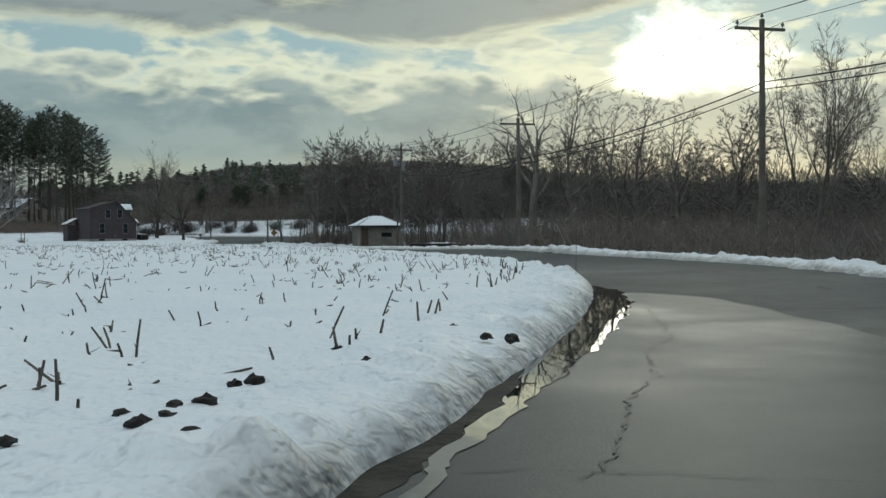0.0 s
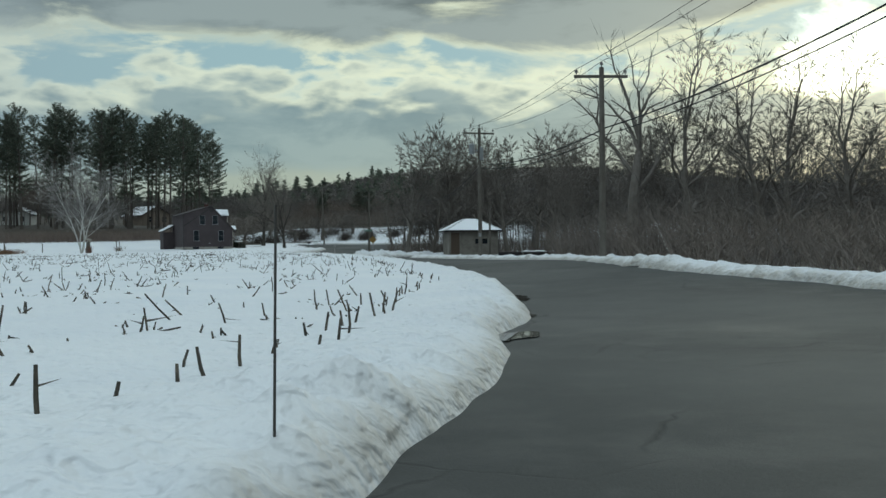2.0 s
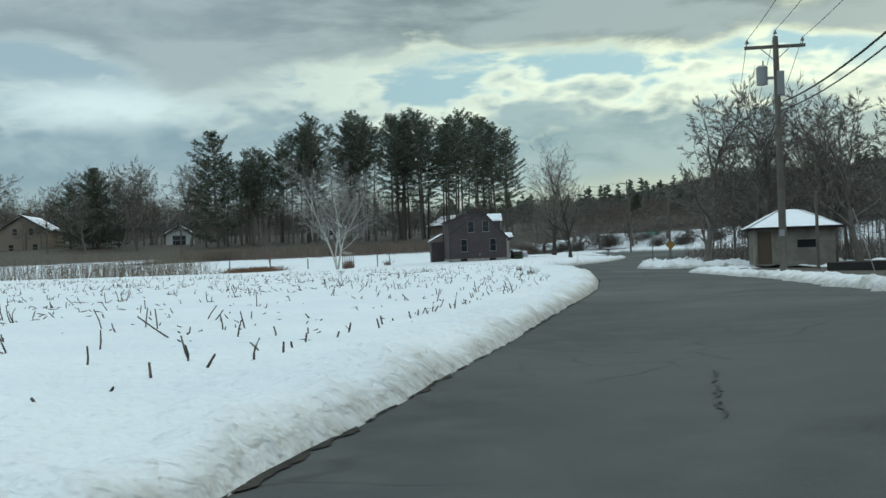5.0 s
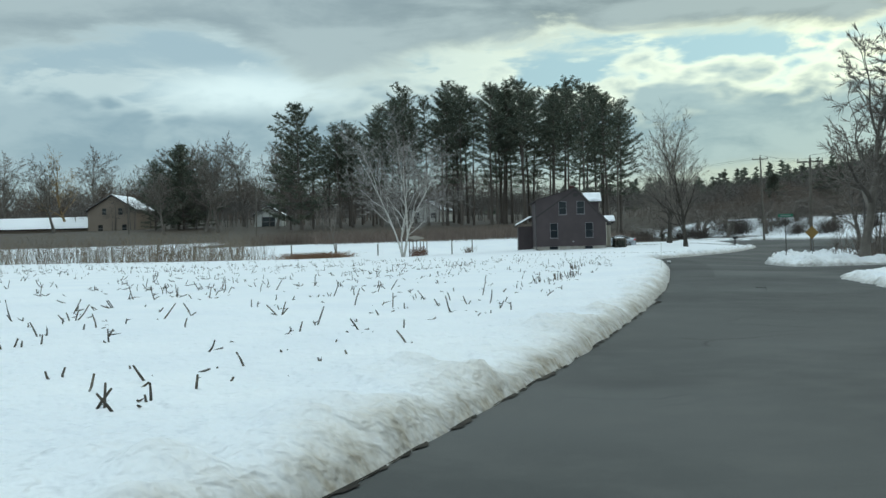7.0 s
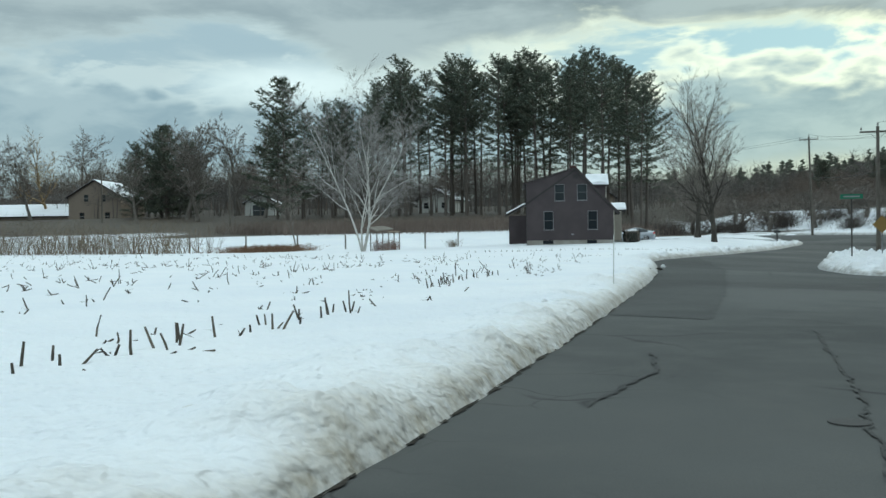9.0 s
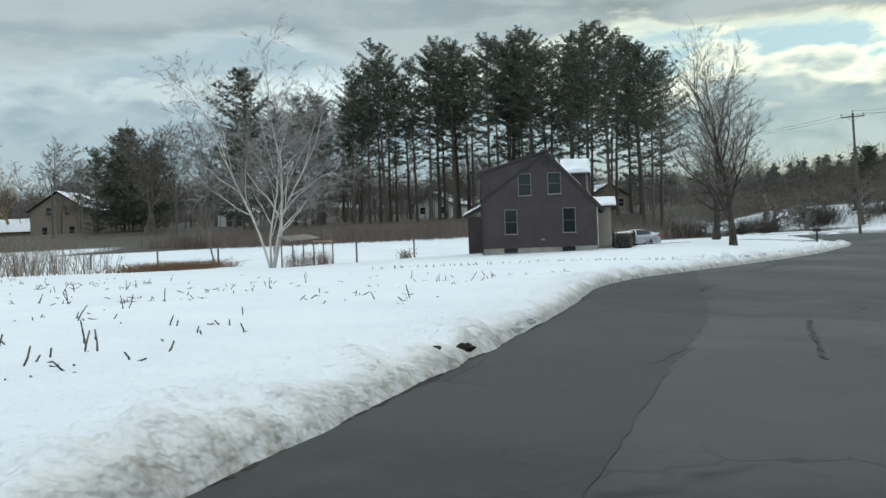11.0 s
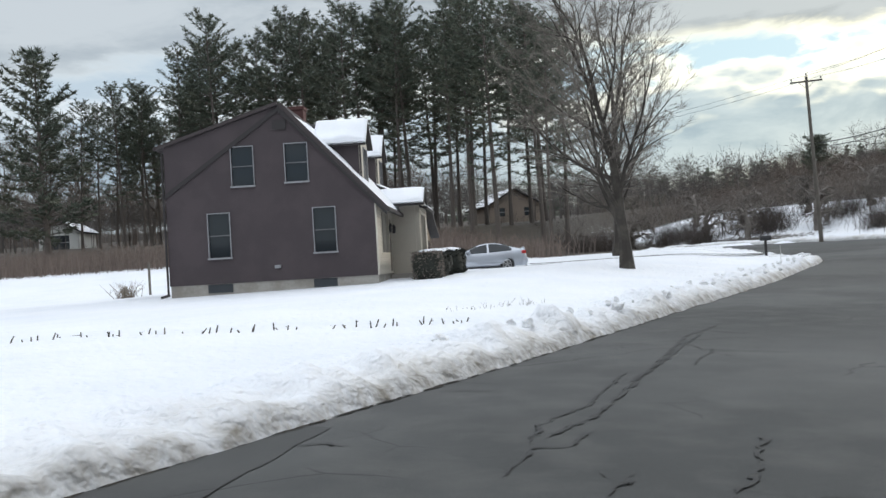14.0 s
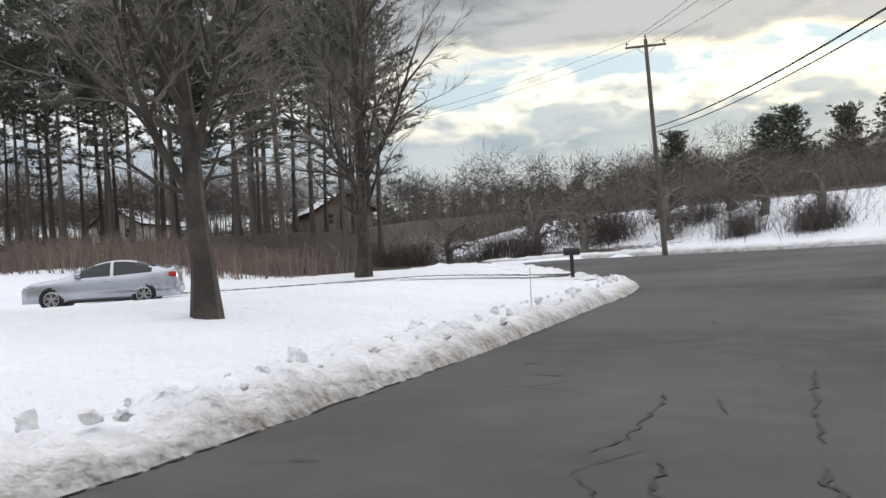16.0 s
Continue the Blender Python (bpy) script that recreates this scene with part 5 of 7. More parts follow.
way = np.column_stack([np.cos(a_), np.sin(a_), np.full(len(k), 0.15)]) * (p[k, 3] / 2 * (1.05 - f_) ** 0.6 * nrng.uniform(0.7, 1.2, len(k)) + 0.3)[:, None]
lift_ = np.column_stack([np.zeros((len(k), 2)), np.full(len(k), 0.75)])
i = np.arange(len(k)) * 3
tagged(mesh_object("far_conifers", np.stack([root - lift_, root + lift_, root + way], 1).reshape(-1, 3), np.stack([i, i + 1, i + 2], 1), M_NEEDLE), "dark conifers scattered through the distant hillside woods", "woods", kind="stuff")
x, y = nrng.uniform(-26, 130, 9000), nrng.uniform(30, 240, 9000)
b = (x + 13.5) * 0.9 - (y - 112) * 0.45
keep = (x > right_x(np.clip(y, -30, 230)) + 20) & ~((y > 90) & (y < 130) & (x < 20)) & ((b > 4) | (y > 180))
woodland("middle_woods", np.column_stack([x, y, nrng.uniform(7, 14, len(x)) * (0.6 + 0.4 * smooth(70, 130, y)), nrng.uniform(4, 8, len(x))])[keep][:1500], M_FARBRUSH, "thick leafless woods behind the roadside trees", nrng, 120, 0.042, reach=0.30)
keep = (x > right_x(np.clip(y, -30, 230)) + 5) & (b < -17) & (y > 140) & (x < 40)
woodland("corner_woods", np.column_stack([x, y, nrng.uniform(6, 13, len(x)), nrng.uniform(4, 8, len(x))])[keep][:300], M_FARBRUSH, "leafless trees filling the ground between two roads", nrng, 150, 0.034, reach=0.28)
x, y = nrng.uniform(-240, -60, 5000), nrng.uniform(205, 340, 5000)
q = -0.6 * (x + 75) + 0.8 * (y - 175)
keep = (q > 78) & (q < 160)
woodland("wood_behind_pines", np.column_stack([x, y, nrng.uniform(6, 11, len(x)), nrng.uniform(5, 9, len(x))])[keep][:650], M_FARBRUSH, "leafless wood behind the pine stand", nrng, 130, 0.032, reach=0.28)
x, y = nrng.uniform(-26, 5, 2600), nrng.uniform(135, 205, 2600)
keep = (x > right_x(y) + 4.5) & ((x + 13.5) * 0.9 - (y - 112) * 0.45 < -15.5)
thicket("corner_brush", np.column_stack([x, y])[keep], M_BRUSH, "leafless brush on the ground between the two roads", nrng, lambda p, g: g.uniform(0.8, 3.5, len(p)), r=0.03, forks=5, slim=True)
x, y = nrng.uniform(-80, 60, 4000), nrng.uniform(244, 330, 4000)
keep = (y + 0.28 * (x + 50)) > 246
woodland("bank_woods", np.column_stack([x, y, nrng.uniform(3.5, 7.5, len(x)), nrng.uniform(4, 7.5, len(x))])[keep][:750], M_FARWOOD, "brown leafless saplings and trees above the bank", nrng, 170, 0.02, reach=0.26)
x, y = nrng.uniform(-330, -140, 6000), nrng.uniform(120, 320, 6000)
keep = (np.hypot(x + 10, y - 90) > 214) & ~((np.abs(x + 200) < 26) & (np.abs(y - 214) < 22)) & ~((np.abs(x + 232) < 30) & (np.abs(y - 205) < 20))
woodland("farm_woods", np.column_stack([x, y, nrng.uniform(8, 18, len(x)), nrng.uniform(6, 11, len(x))])[keep][:560], M_FARWOOD, "leafless wood round the distant farm", nrng, 150, 0.06)


# ---- utility poles and lines ----
def utility_pole(x, y, z, h, arm_turn, label, transformer=False, lean=(0, 0), arm=True):
    """A wooden pole with crossarm, braces and insulators. Returns its pose and height for the wires."""
    m = Matrix.Translation((x, y, z)) @ pose(0, 0, 0, lean[0], lean[1], arm_turn)
    top = empty("utility_pole", m, label, "utility pole", "roadside utility poles")
    part("pole", rod(bmesh.new(), (0, 0, -0.4), (0, 0, h), 0.16, 0.105, 12), M_POLE, top)
    if arm:
        block("crossarm", (-1.15, 1.15, 0.09, 0.20, h - 0.42, h - 0.30), M_POLE, top, 0.01)
        for s in (-1, 1):
            part("brace", rod(bmesh.new(), (s * 0.55, 0.10, h - 0.42), (s * 0.08, 0.12, h - 0.85), 0.018), M_STEEL, top)
        for ix, iz in ((-1.05, h - 0.30), (0.0, h + 0.0), (1.05, h - 0.30)):
            bm = rod(bmesh.new(), (ix, 0.14 if ix else 0, iz), (ix, 0.14 if ix else 0, iz + 0.12), 0.02)
            rod(bm, (ix, 0.14 if ix else 0, iz + 0.10), (ix, 0.14 if ix else 0, iz + 0.17), 0.07, 0.07, 10)
            rod(bm, (ix, 0.14 if ix else 0, iz + 0.17), (ix, 0.14 if ix else 0, iz + 0.26), 0.055, 0.03, 10)
            part("insulator", bm, M_PORCELAIN, top)
    if transformer:
        can = bmesh.new()
        rod(can, (-0.55, 0.0, h - 1.85), (-0.55, 0.0, h - 1.20), 0.22, 0.22, 16)
        rod(can, (-0.55, 0.0, h - 1.20), (-0.55, 0.0, h - 1.12), 0.24, 0.16, 16)
        tank = part("transformer", can, M_STEEL, top, "grey transformer can")
        bush = rod(bmesh.new(), (-0.5, 0, h - 1.12), (-0.5, 0, h - 0.92), 0.035, 0.025, 8)
        part("bushing", bush, M_PORCELAIN, tank)
        block("bracket", (-0.38, -0.08, -0.05, 0.05, h - 1.65, h - 1.55), M_STEEL, top)
        block("secondary_box", (-0.02, 0.26, -0.16, 0.16, h - 2.3, h - 1.35), M_STEEL, top, 0.03, "grey terminal box")
    return m, h


def cable(points, r, label, sag):
    """A wire hung between points, sagging between each two."""
    w = Wood()
    run = []
    for a, b in zip(points[:-1], points[1:]):
        a, b = np.array(a), np.array(b)
        k = np.linspace(0, 1, 17)
        p = a + (b - a) * k[:, None]
        p[:, 2] -= sag * 4 * k * (1 - k) * (np.linalg.norm(b - a) / 32) ** 1.2
        run.append(p if not run else p[1:])
    run = np.concatenate(run)
    w.tube(run, np.full(len(run), r), 5)
    return tagged(new("power_line", w.mesh("power_line", M_WIRE)), label, "cable", "overhead lines")


POLES = [utility_pole(13.2, 40.5, 0.25, 9.75, 14, "tall weathered wooden utility pole with a single crossarm"),
         utility_pole(4.75, 61.3, 0.30, 8.2, 12, "weathered wooden utility pole with crossarm by the brush"),
         utility_pole(-3.7, 88.8, 0.05, 9.3, 22, "wooden utility pole carrying a grey transformer", True),
         utility_pole(-29.0, 162.5, 0.35, 8.4, 20, "wooden utility pole at the side-road corner"),
         utility_pole(-21.0, 160.0, 0.3, 9.0, 25, "wooden utility pole standing among the corner trees"),
         utility_pole(-51.0, 215.7, 1.45, 12.25, 25, "tall leaning wooden utility pole beyond the road end", lean=(0, -1.6))]
before = (20.5, 8.0, 0.3, 9.2)


RUN = (0, 1, 2, 4, 5)


def hang(i, dx, dz):
    m, h = POLES[i]
    return tuple(m @ Vector((dx, 0.14 if dx else 0, h + dz)))


for dx, dz in ((-1.05, -0.05), (0.0, 0.25), (1.05, -0.05)):
    cable([(before[0] + dx, before[1], 9.4 + dz)] + [hang(i, dx, dz) for i in RUN], 0.011, "thin black power line strung between poles", 0.45)
for dz, r in ((-2.55, 0.030), (-2.85, 0.022)):
    cable([(before[0], before[1], 9.4 + dz)] + [tuple(POLES[i][0] @ Vector((0.17, 0.0, POLES[i][1] + dz - (2.5 if i == 5 else -1.4 if i == 4 else 0)))) for i in RUN], r, "thick black telephone cable strung between poles", 0.55)
cable([hang(3, 0.0, 0.25), hang(4, 0.0, 0.25)], 0.011, "thin black power line between the corner poles", 0.2)
cable([hang(5, -1.05, -0.05), (-95, 236, 15.0)], 0.011, "thin black power line leaving the last pole", 0.6)
cable([hang(5, 1.05, -0.05), (-94, 238, 15.0)], 0.011, "thin black power line leaving the last pole", 0.6)
for (x, y, h) in ((-172, 192, 9.0), (-128, 186, 8.0)):
    utility_pole(x, y, float(ground_z(x, y)), h, 60, "distant bare wooden pole by the farm lane", arm=False)
tag_plate = block("pole_tag", (-0.10, 0.10, -0.165, -0.155, 1.55, 1.80), M_TRIM, None)
tag_plate.matrix_world = Matrix.Translation((-3.7, 88.8, 0.05))
tagged(tag_plate, "small white plate nailed to the pole", "sign")


def guy_guard(x, y, dx, dy, h, label):
    top = empty("guy_wire", Matrix.Translation((x, y, float(ground_z(x, y)))), label, "cable", "guy wires")
    part("guard", rod(bmesh.new(), (0, 0, -0.1), (dx * 0.42, dy * 0.42, h * 0.42), 0.02, 0.02, 8), M_FIBRE, top, "pale plastic guard")
    part("wire", rod(bmesh.new(), (dx * 0.42, dy * 0.42, h * 0.42), (dx, dy, h), 0.008, 0.008, 5), M_WIRE, top)


guy_guard(7.35, 57.8, -1.3, 2.4, 3.5, "guy wire with a pale guard rising from brush")
guy_guard(-1.0, 95.0, -1.6, -3.2, 6.4, "guy wire with a pale guard beside the shed")


# ---- the farmhouse ----
HA = radians(34.2)
house = empty("house", Matrix.Translation((-52.14, 167.03, 0.76)) @ Matrix.Rotation(HA, 4, "Z"), "maroon-brown gabled house with cream front and snow-covered dormers", "house")
HW, HL, EAVE, RIDGE_X, RIDGE_Z, REAR_Z = 7.6, 9.6, 3.05, -3.3, 6.62, 5.35
OPEN = [(-6.08, 1.28, 0.78, 1.58), (-2.24, 1.28, 0.78, 1.58), (-5.11, 3.82, 0.79, 1.40), (-3.15, 3.86, 0.80, 1.36)]


def wall_with_openings(outline, openings, thick, axis):
    """A wall as a filled outline with real holes, given depth."""
    bm = bmesh.new()
    loops = [outline] + [[(a, b), (a + w, b), (a + w, b + h), (a, b + h)] for a, b, w, h in openings]
    edges = []
    for lp in loops:
        vs = [bm.verts.new((p[0], 0, p[1]) if axis == "y" else (0, p[0], p[1])) for p in lp]
        edges += [bm.edges.new((vs[i], vs[(i + 1) % len(vs)])) for i in range(len(vs))]
    bmesh.ops.triangle_fill(bm, use_beauty=True, edges=edges)
    ext = bmesh.ops.extrude_face_region(bm, geom=list(bm.faces))
    shift = Vector((0, thick, 0)) if axis == "y" else Vector((-thick, 0, 0))
    bmesh.ops.translate(bm, verts=[v for v in ext["geom"] if isinstance(v, bmesh.types.BMVert)], vec=shift)
    bmesh.ops.recalc_face_normals(bm, faces=bm.faces)
    return bm


part("gable_wall", wall_with_openings([(-HW, 0.34), (0, 0.34), (0, EAVE), (RIDGE_X, RIDGE_Z), (-HW, REAR_Z)], OPEN, 0.16, "y"), M_SIDING, house)
block("far_gable_wall", (-HW, 0, HL - 0.16, HL, 0.34, EAVE), M_SIDING, house)
part("far_gable_wall", prism(bmesh.new(), [(0, EAVE), (RIDGE_X, RIDGE_Z), (-HW, REAR_Z), (-HW, EAVE)], "y", HL - 0.16, HL), M_SIDING, house)
block("rear_wall", (-HW, -HW + 0.16, 0.16, HL - 0.16, 0.34, REAR_Z), M_SIDING, house)
block("foundation", (-HW + 0.03, -0.03, 0.03, HL - 0.03, -0.5, 0.34), M_CONCRETE, house)
for a, b in ((-6.2, -5.3), (-2.35, -1.5)):
    block("basement_window", (a, b, -0.012, 0.02, 0.02, 0.32), M_GLASS, house)


def sash_window(parent, m, w, h, trim, label=""):
    """A double-hung window: casing, sill, two panes, meeting rail."""
    top = new("window")
    top.parent = parent
    top.matrix_local = m
    if label:
        top["label"] = label
    t = 0.032
    part("frame", box(box(box(box(bmesh.new(), -t, 0, -0.045, 0.05, -t, h + t), w, w + t, -0.045, 0.05, -t, h + t), 0, w, -0.045, 0.05, h, h + t), 0, w, -0.045, 0.05, -t, 0), trim, top)
    block("sill", (-t - 0.03, w + t + 0.03, -0.08, -0.046, -t - 0.03, -t + 0.03), trim, top)
    block("meeting_rail", (0, w, 0.02, 0.05, h * 0.5 - 0.02, h * 0.5 + 0.02), M_SASH, top)
    block("pane", (0.0, w, 0.06, 0.075, 0, h * 0.5), M_GLASS, top)
    block("pane", (0.0, w, 0.05, 0.058, h * 0.5, h), M_GLASS, top)
    return top


for a, b, w, h in OPEN:
    sash_window(house, Matrix.Translation((a, 0, b)), w, h, M_TRIM, "white-cased double-hung window")
# front wall, cream clapboards
F_OPEN = [(1.35, 1.15, 2.3, 1.55), (4.0, 0.42, 0.95, 2.1)]


def clapboards(parent, x, y0, y1, holes, z1):
    """Lapped boards on a front wall, each run a piece of its own."""
    z = 0.36
    while z + 0.15 < z1:
        cur = y0
        ends = [(a - 0.09, a + w + 0.09) for a, b, w, h in holes if b - 0.08 < z < b + h + 0.06] + [(y1, y1)]
        for a, b in ends:
            if a - cur > 0.05:
                part("clapboard", prism(bmesh.new(), [(x + 0.034, z), (x + 0.002, z), (x + 0.002, z + 0.145), (x + 0.006, z + 0.145)], "y", cur, a), M_CREAM, parent)
            cur = b
        z += 0.148


part("front_wall", wall_with_openings([(0.16, 0.34), (5.1, 0.34), (5.1, EAVE), (0.16, EAVE)], F_OPEN, 0.16, "x"), M_CREAM, house)
clapboards(house, 0.0, 0.0, 5.05, F_OPEN, EAVE)
block("corner_board", (-0.02, 0.03, -0.03, 0.10, 0.34, EAVE), M_CREAM, house)


def picture_window(parent, y0, z0, w, h, x):
    top = new("window")
    top.parent = parent
    top.matrix_local = Matrix.Translation((x, y0, z0))
    top["label"] = "dark two-pane picture window"
    block("pane", (-0.08, -0.06, 0, w / 2, 0, h), M_GLASS, top)
    block("pane", (-0.08, -0.06, w / 2, w, 0, h), M_GLASS, top)
    for a, b, c, d in ((-0.07, w + 0.07, h, h + 0.07), (-0.07, w + 0.07, -0.07, 0), (-0.07, 0, 0, h), (w, w + 0.07, 0, h), (w / 2 - 0.03, w / 2 + 0.03, 0, h)):
        block("frame", (-0.05, 0.045, a, b, c, d), M_CREAM, top)


picture_window(house, 1.35, 1.15, 2.3, 1.55, 0.0)
block("front_door", (-0.10, -0.05, 4.0, 4.95, 0.42, 2.52), M_DOOR, house)
block("door_step", (0.03, 1.1, 3.8, 5.0, -0.3, 0.30), M_CONCRETE, house, 0.03)
for yy in (3.8, 5.0):
    lamp = part("wall_lantern", rod(rod(bmesh.new(), (0.10, yy, 1.95), (0.10, yy, 2.2), 0.06, 0.08, 8), (0.10, yy, 2.2), (0.10, yy, 2.32), 0.09, 0.01, 8), M_PLASTIC, house, "black wall lantern")
# bay with its own gable
BAY = new("bay")
BAY.parent = house
BAY["label"] = "cream clapboard bay with a snowy roof and gabled porch"
part("wall", wall_with_openings([(5.15, 0.1), (9.05, 0.1), (9.05, EAVE), (5.15, EAVE)], [(5.6, 1.15, 2.3, 1.55)], 0.16, "x"), M_CREAM, BAY).matrix_local = Matrix.Translation((1.15, 0, 0))
block("wall", (0.0, 0.98, 5.15, 5.29, 0.1, EAVE), M_CREAM, BAY)
block("wall", (0.0, 0.98, 8.91, 9.05, 0.1, EAVE), M_CREAM, BAY)
picture_window(BAY, 5.6, 1.15, 2.3, 1.55, 1.15)
clapboards(BAY, 1.15, 5.17, 9.03, [(5.6, 1.15, 2.3, 1.55)], EAVE)


def slab(bm, a, b, c, d, t):
    """A roof slab with corners a, b, c, d and thickness t upwards."""
    lo = [bm.verts.new(p) for p in (a, b, c, d)]
    n = (Vector(b) - Vector(a)).cross(Vector(d) - Vector(a)).normalized()
    if n.z < 0:
        n = -n
    hi = [bm.verts.new(Vector(p) + n * t) for p in (a, b, c, d)]
    bm.faces.new(lo)
    bm.faces.new(hi[::-1])
    for i in range(4):
        j = (i + 1) % 4
        bm.faces.new((lo[i], lo[j], hi[j], hi[i]))
    bmesh.ops.recalc_face_normals(bm, faces=bm.faces)
    return bm


def snow_slab(a, b, c, d, t, seed, parent, edge=0.2):
    """A quilt of snow over a slab: lumpy on top, thinning to a ragged rim."""
    n = 18
    A, B, C, D = (Vector(p) for p in (a, b, c, d))
    nrm = (B - A).cross(D - A).normalized()
    nrm = -nrm if nrm.z < 0 else nrm
    vs = []
    for i in range(n):
        for j in range(n):
            u, v = i / (n - 1), j / (n - 1)
            p = A * (1 - u) * (1 - v) + B * u * (1 - v) + C * u * v + D * (1 - u) * v
            rim = min(1.0, min(u, 1 - u, v, 1 - v) * 9)
            h = t * (0.35 + 0.65 * rim ** 0.5) + 0.5 * t * noise.noise(p * 1.3 + Vector((seed, 0, 0))) * rim
            vs.append(p + nrm * max(0.02, h))
    base = [A, B, C, D]
    fs = [tuple(f) for f in grid_faces(n, n)]
    k = len(vs)
    ring = [i * n for i in range(n)] + [(n - 1) * n + j for j in range(1, n)] + [i * n + n - 1 for i in range(n - 2, -1, -1)] + [j for j in range(n - 2, 0, -1)]
    low = [Vector(vs[r]) - nrm * ((Vector(vs[r]) - A).dot(nrm) - 0.004) for r in ring]
    vs += low
    m = len(ring)
    fs += [(ring[i], ring[(i + 1) % m], k + (i + 1) % m, k + i) for i in range(m)]
    return mesh_object("snow", vs, fs, M_SOFTSNOW, parent, "thick settled roof snow", True)


ov = 0.28
fx, fz = 0.42, EAVE - 0.42 * (RIDGE_Z - EAVE) / 3.3
roof = part("roof", slab(bmesh.new(), (fx, -ov * 0.4, fz), (RIDGE_X, -ov * 0.4, RIDGE_Z), (RIDGE_X, HL + ov, RIDGE_Z), (fx, HL + ov, fz), 0.14), M_SHINGLE, house)
snow_slab((fx - 0.02, 0.05, fz + 0.155), (RIDGE_X + 0.5, 0.05, RIDGE_Z - 0.40), (RIDGE_X + 0.5, HL + 0.2, RIDGE_Z - 0.40), (fx - 0.02, HL + 0.2, fz + 0.155), 0.13, 2.0, roof)
part("rear_roof", slab(bmesh.new(), (RIDGE_X - 0.02, -ov * 0.4, RIDGE_Z + 0.02), (-HW - 0.3, -ov * 0.4, REAR_Z - 0.08), (-HW - 0.3, HL + ov, REAR_Z - 0.08), (RIDGE_X - 0.02, HL + ov, RIDGE_Z + 0.02), 0.12), M_SHINGLE, house)
part("rake_board", prism(bmesh.new(), [(RIDGE_X, RIDGE_Z - 0.02), (RIDGE_X - 0.02, RIDGE_Z - 0.22), (-HW - 0.1, 3.42), (-HW - 0.1, 3.60)], "y", -0.06, -0.026), M_DARKTRIM, house)
part("rake_board", prism(bmesh.new(), [(RIDGE_X, RIDGE_Z - 0.02), (RIDGE_X, RIDGE_Z - 0.22), (fx, fz - 0.14), (fx, fz)], "y", -0.10, -0.026), M_DARKTRIM, house)
block("gable_vent", (-3.55, -3.05, -0.05, -0.02, 5.75, 6.1), M_DARKTRIM, house)
block("outlet_box", (-3.72, -3.5, -0.09, -0.02, 0.78, 0.9), M_TRIM, house, 0.01)
part("gutter", rod(bmesh.new(), (fx + 0.04, -0.1, fz + 0.05), (fx + 0.04, HL + 0.2, fz + 0.05), 0.06, 0.06, 8), M_DARKTRIM, house)
part("downspout", rod(bmesh.new(), (-HW - 0.05, -0.05, 0.0), (-HW - 0.05, -0.05, 5.2), 0.04, 0.04, 6), M_DARKTRIM, house)
part("downspout", rod(bmesh.new(), (-HW - 0.03, -0.06, 0.02), (-HW + 0.1, -1.2, -0.02), 0.05, 0.05, 6), M_DARKTRIM, house)
part("roof", slab(bmesh.new(), (1.5, 4.95, EAVE - 0.2), (-0.9, 4.95, EAVE + 1.0), (-0.9, 9.25, EAVE + 1.0), (1.5, 9.25, EAVE - 0.2), 0.1), M_DARKTRIM, BAY)
snow_slab((1.46, 5.0, EAVE - 0.08), (-0.6, 5.0, EAVE + 0.95), (-0.6, 9.2, EAVE + 0.95), (1.46, 9.2, EAVE - 0.08), 0.12, 5.0, BAY)
for s_ in (-1, 1):
    part("roof", slab(bmesh.new(), (1.5, 4.55 + s_ * 1.0, EAVE - 0.1), (-0.9, 4.55 + s_ * 1.0, EAVE - 0.1), (-0.9, 4.55, 3.58), (1.5, 4.55, 3.58), 0.08), M_DARKTRIM, BAY)
    snow_slab((1.47, 4.55 + s_ * 1.0, EAVE), (0.1, 4.55 + s_ * 1.0, EAVE), (-0.35, 4.55, 3.68), (1.47, 4.55, 3.68), 0.13, 6.0 + s_, BAY)
part("gable", prism(bmesh.new(), [(3.62, EAVE - 0.06), (5.48, EAVE - 0.06), (4.55, 3.54)], "x", 1.30, 1.40), M_CREAM, BAY)


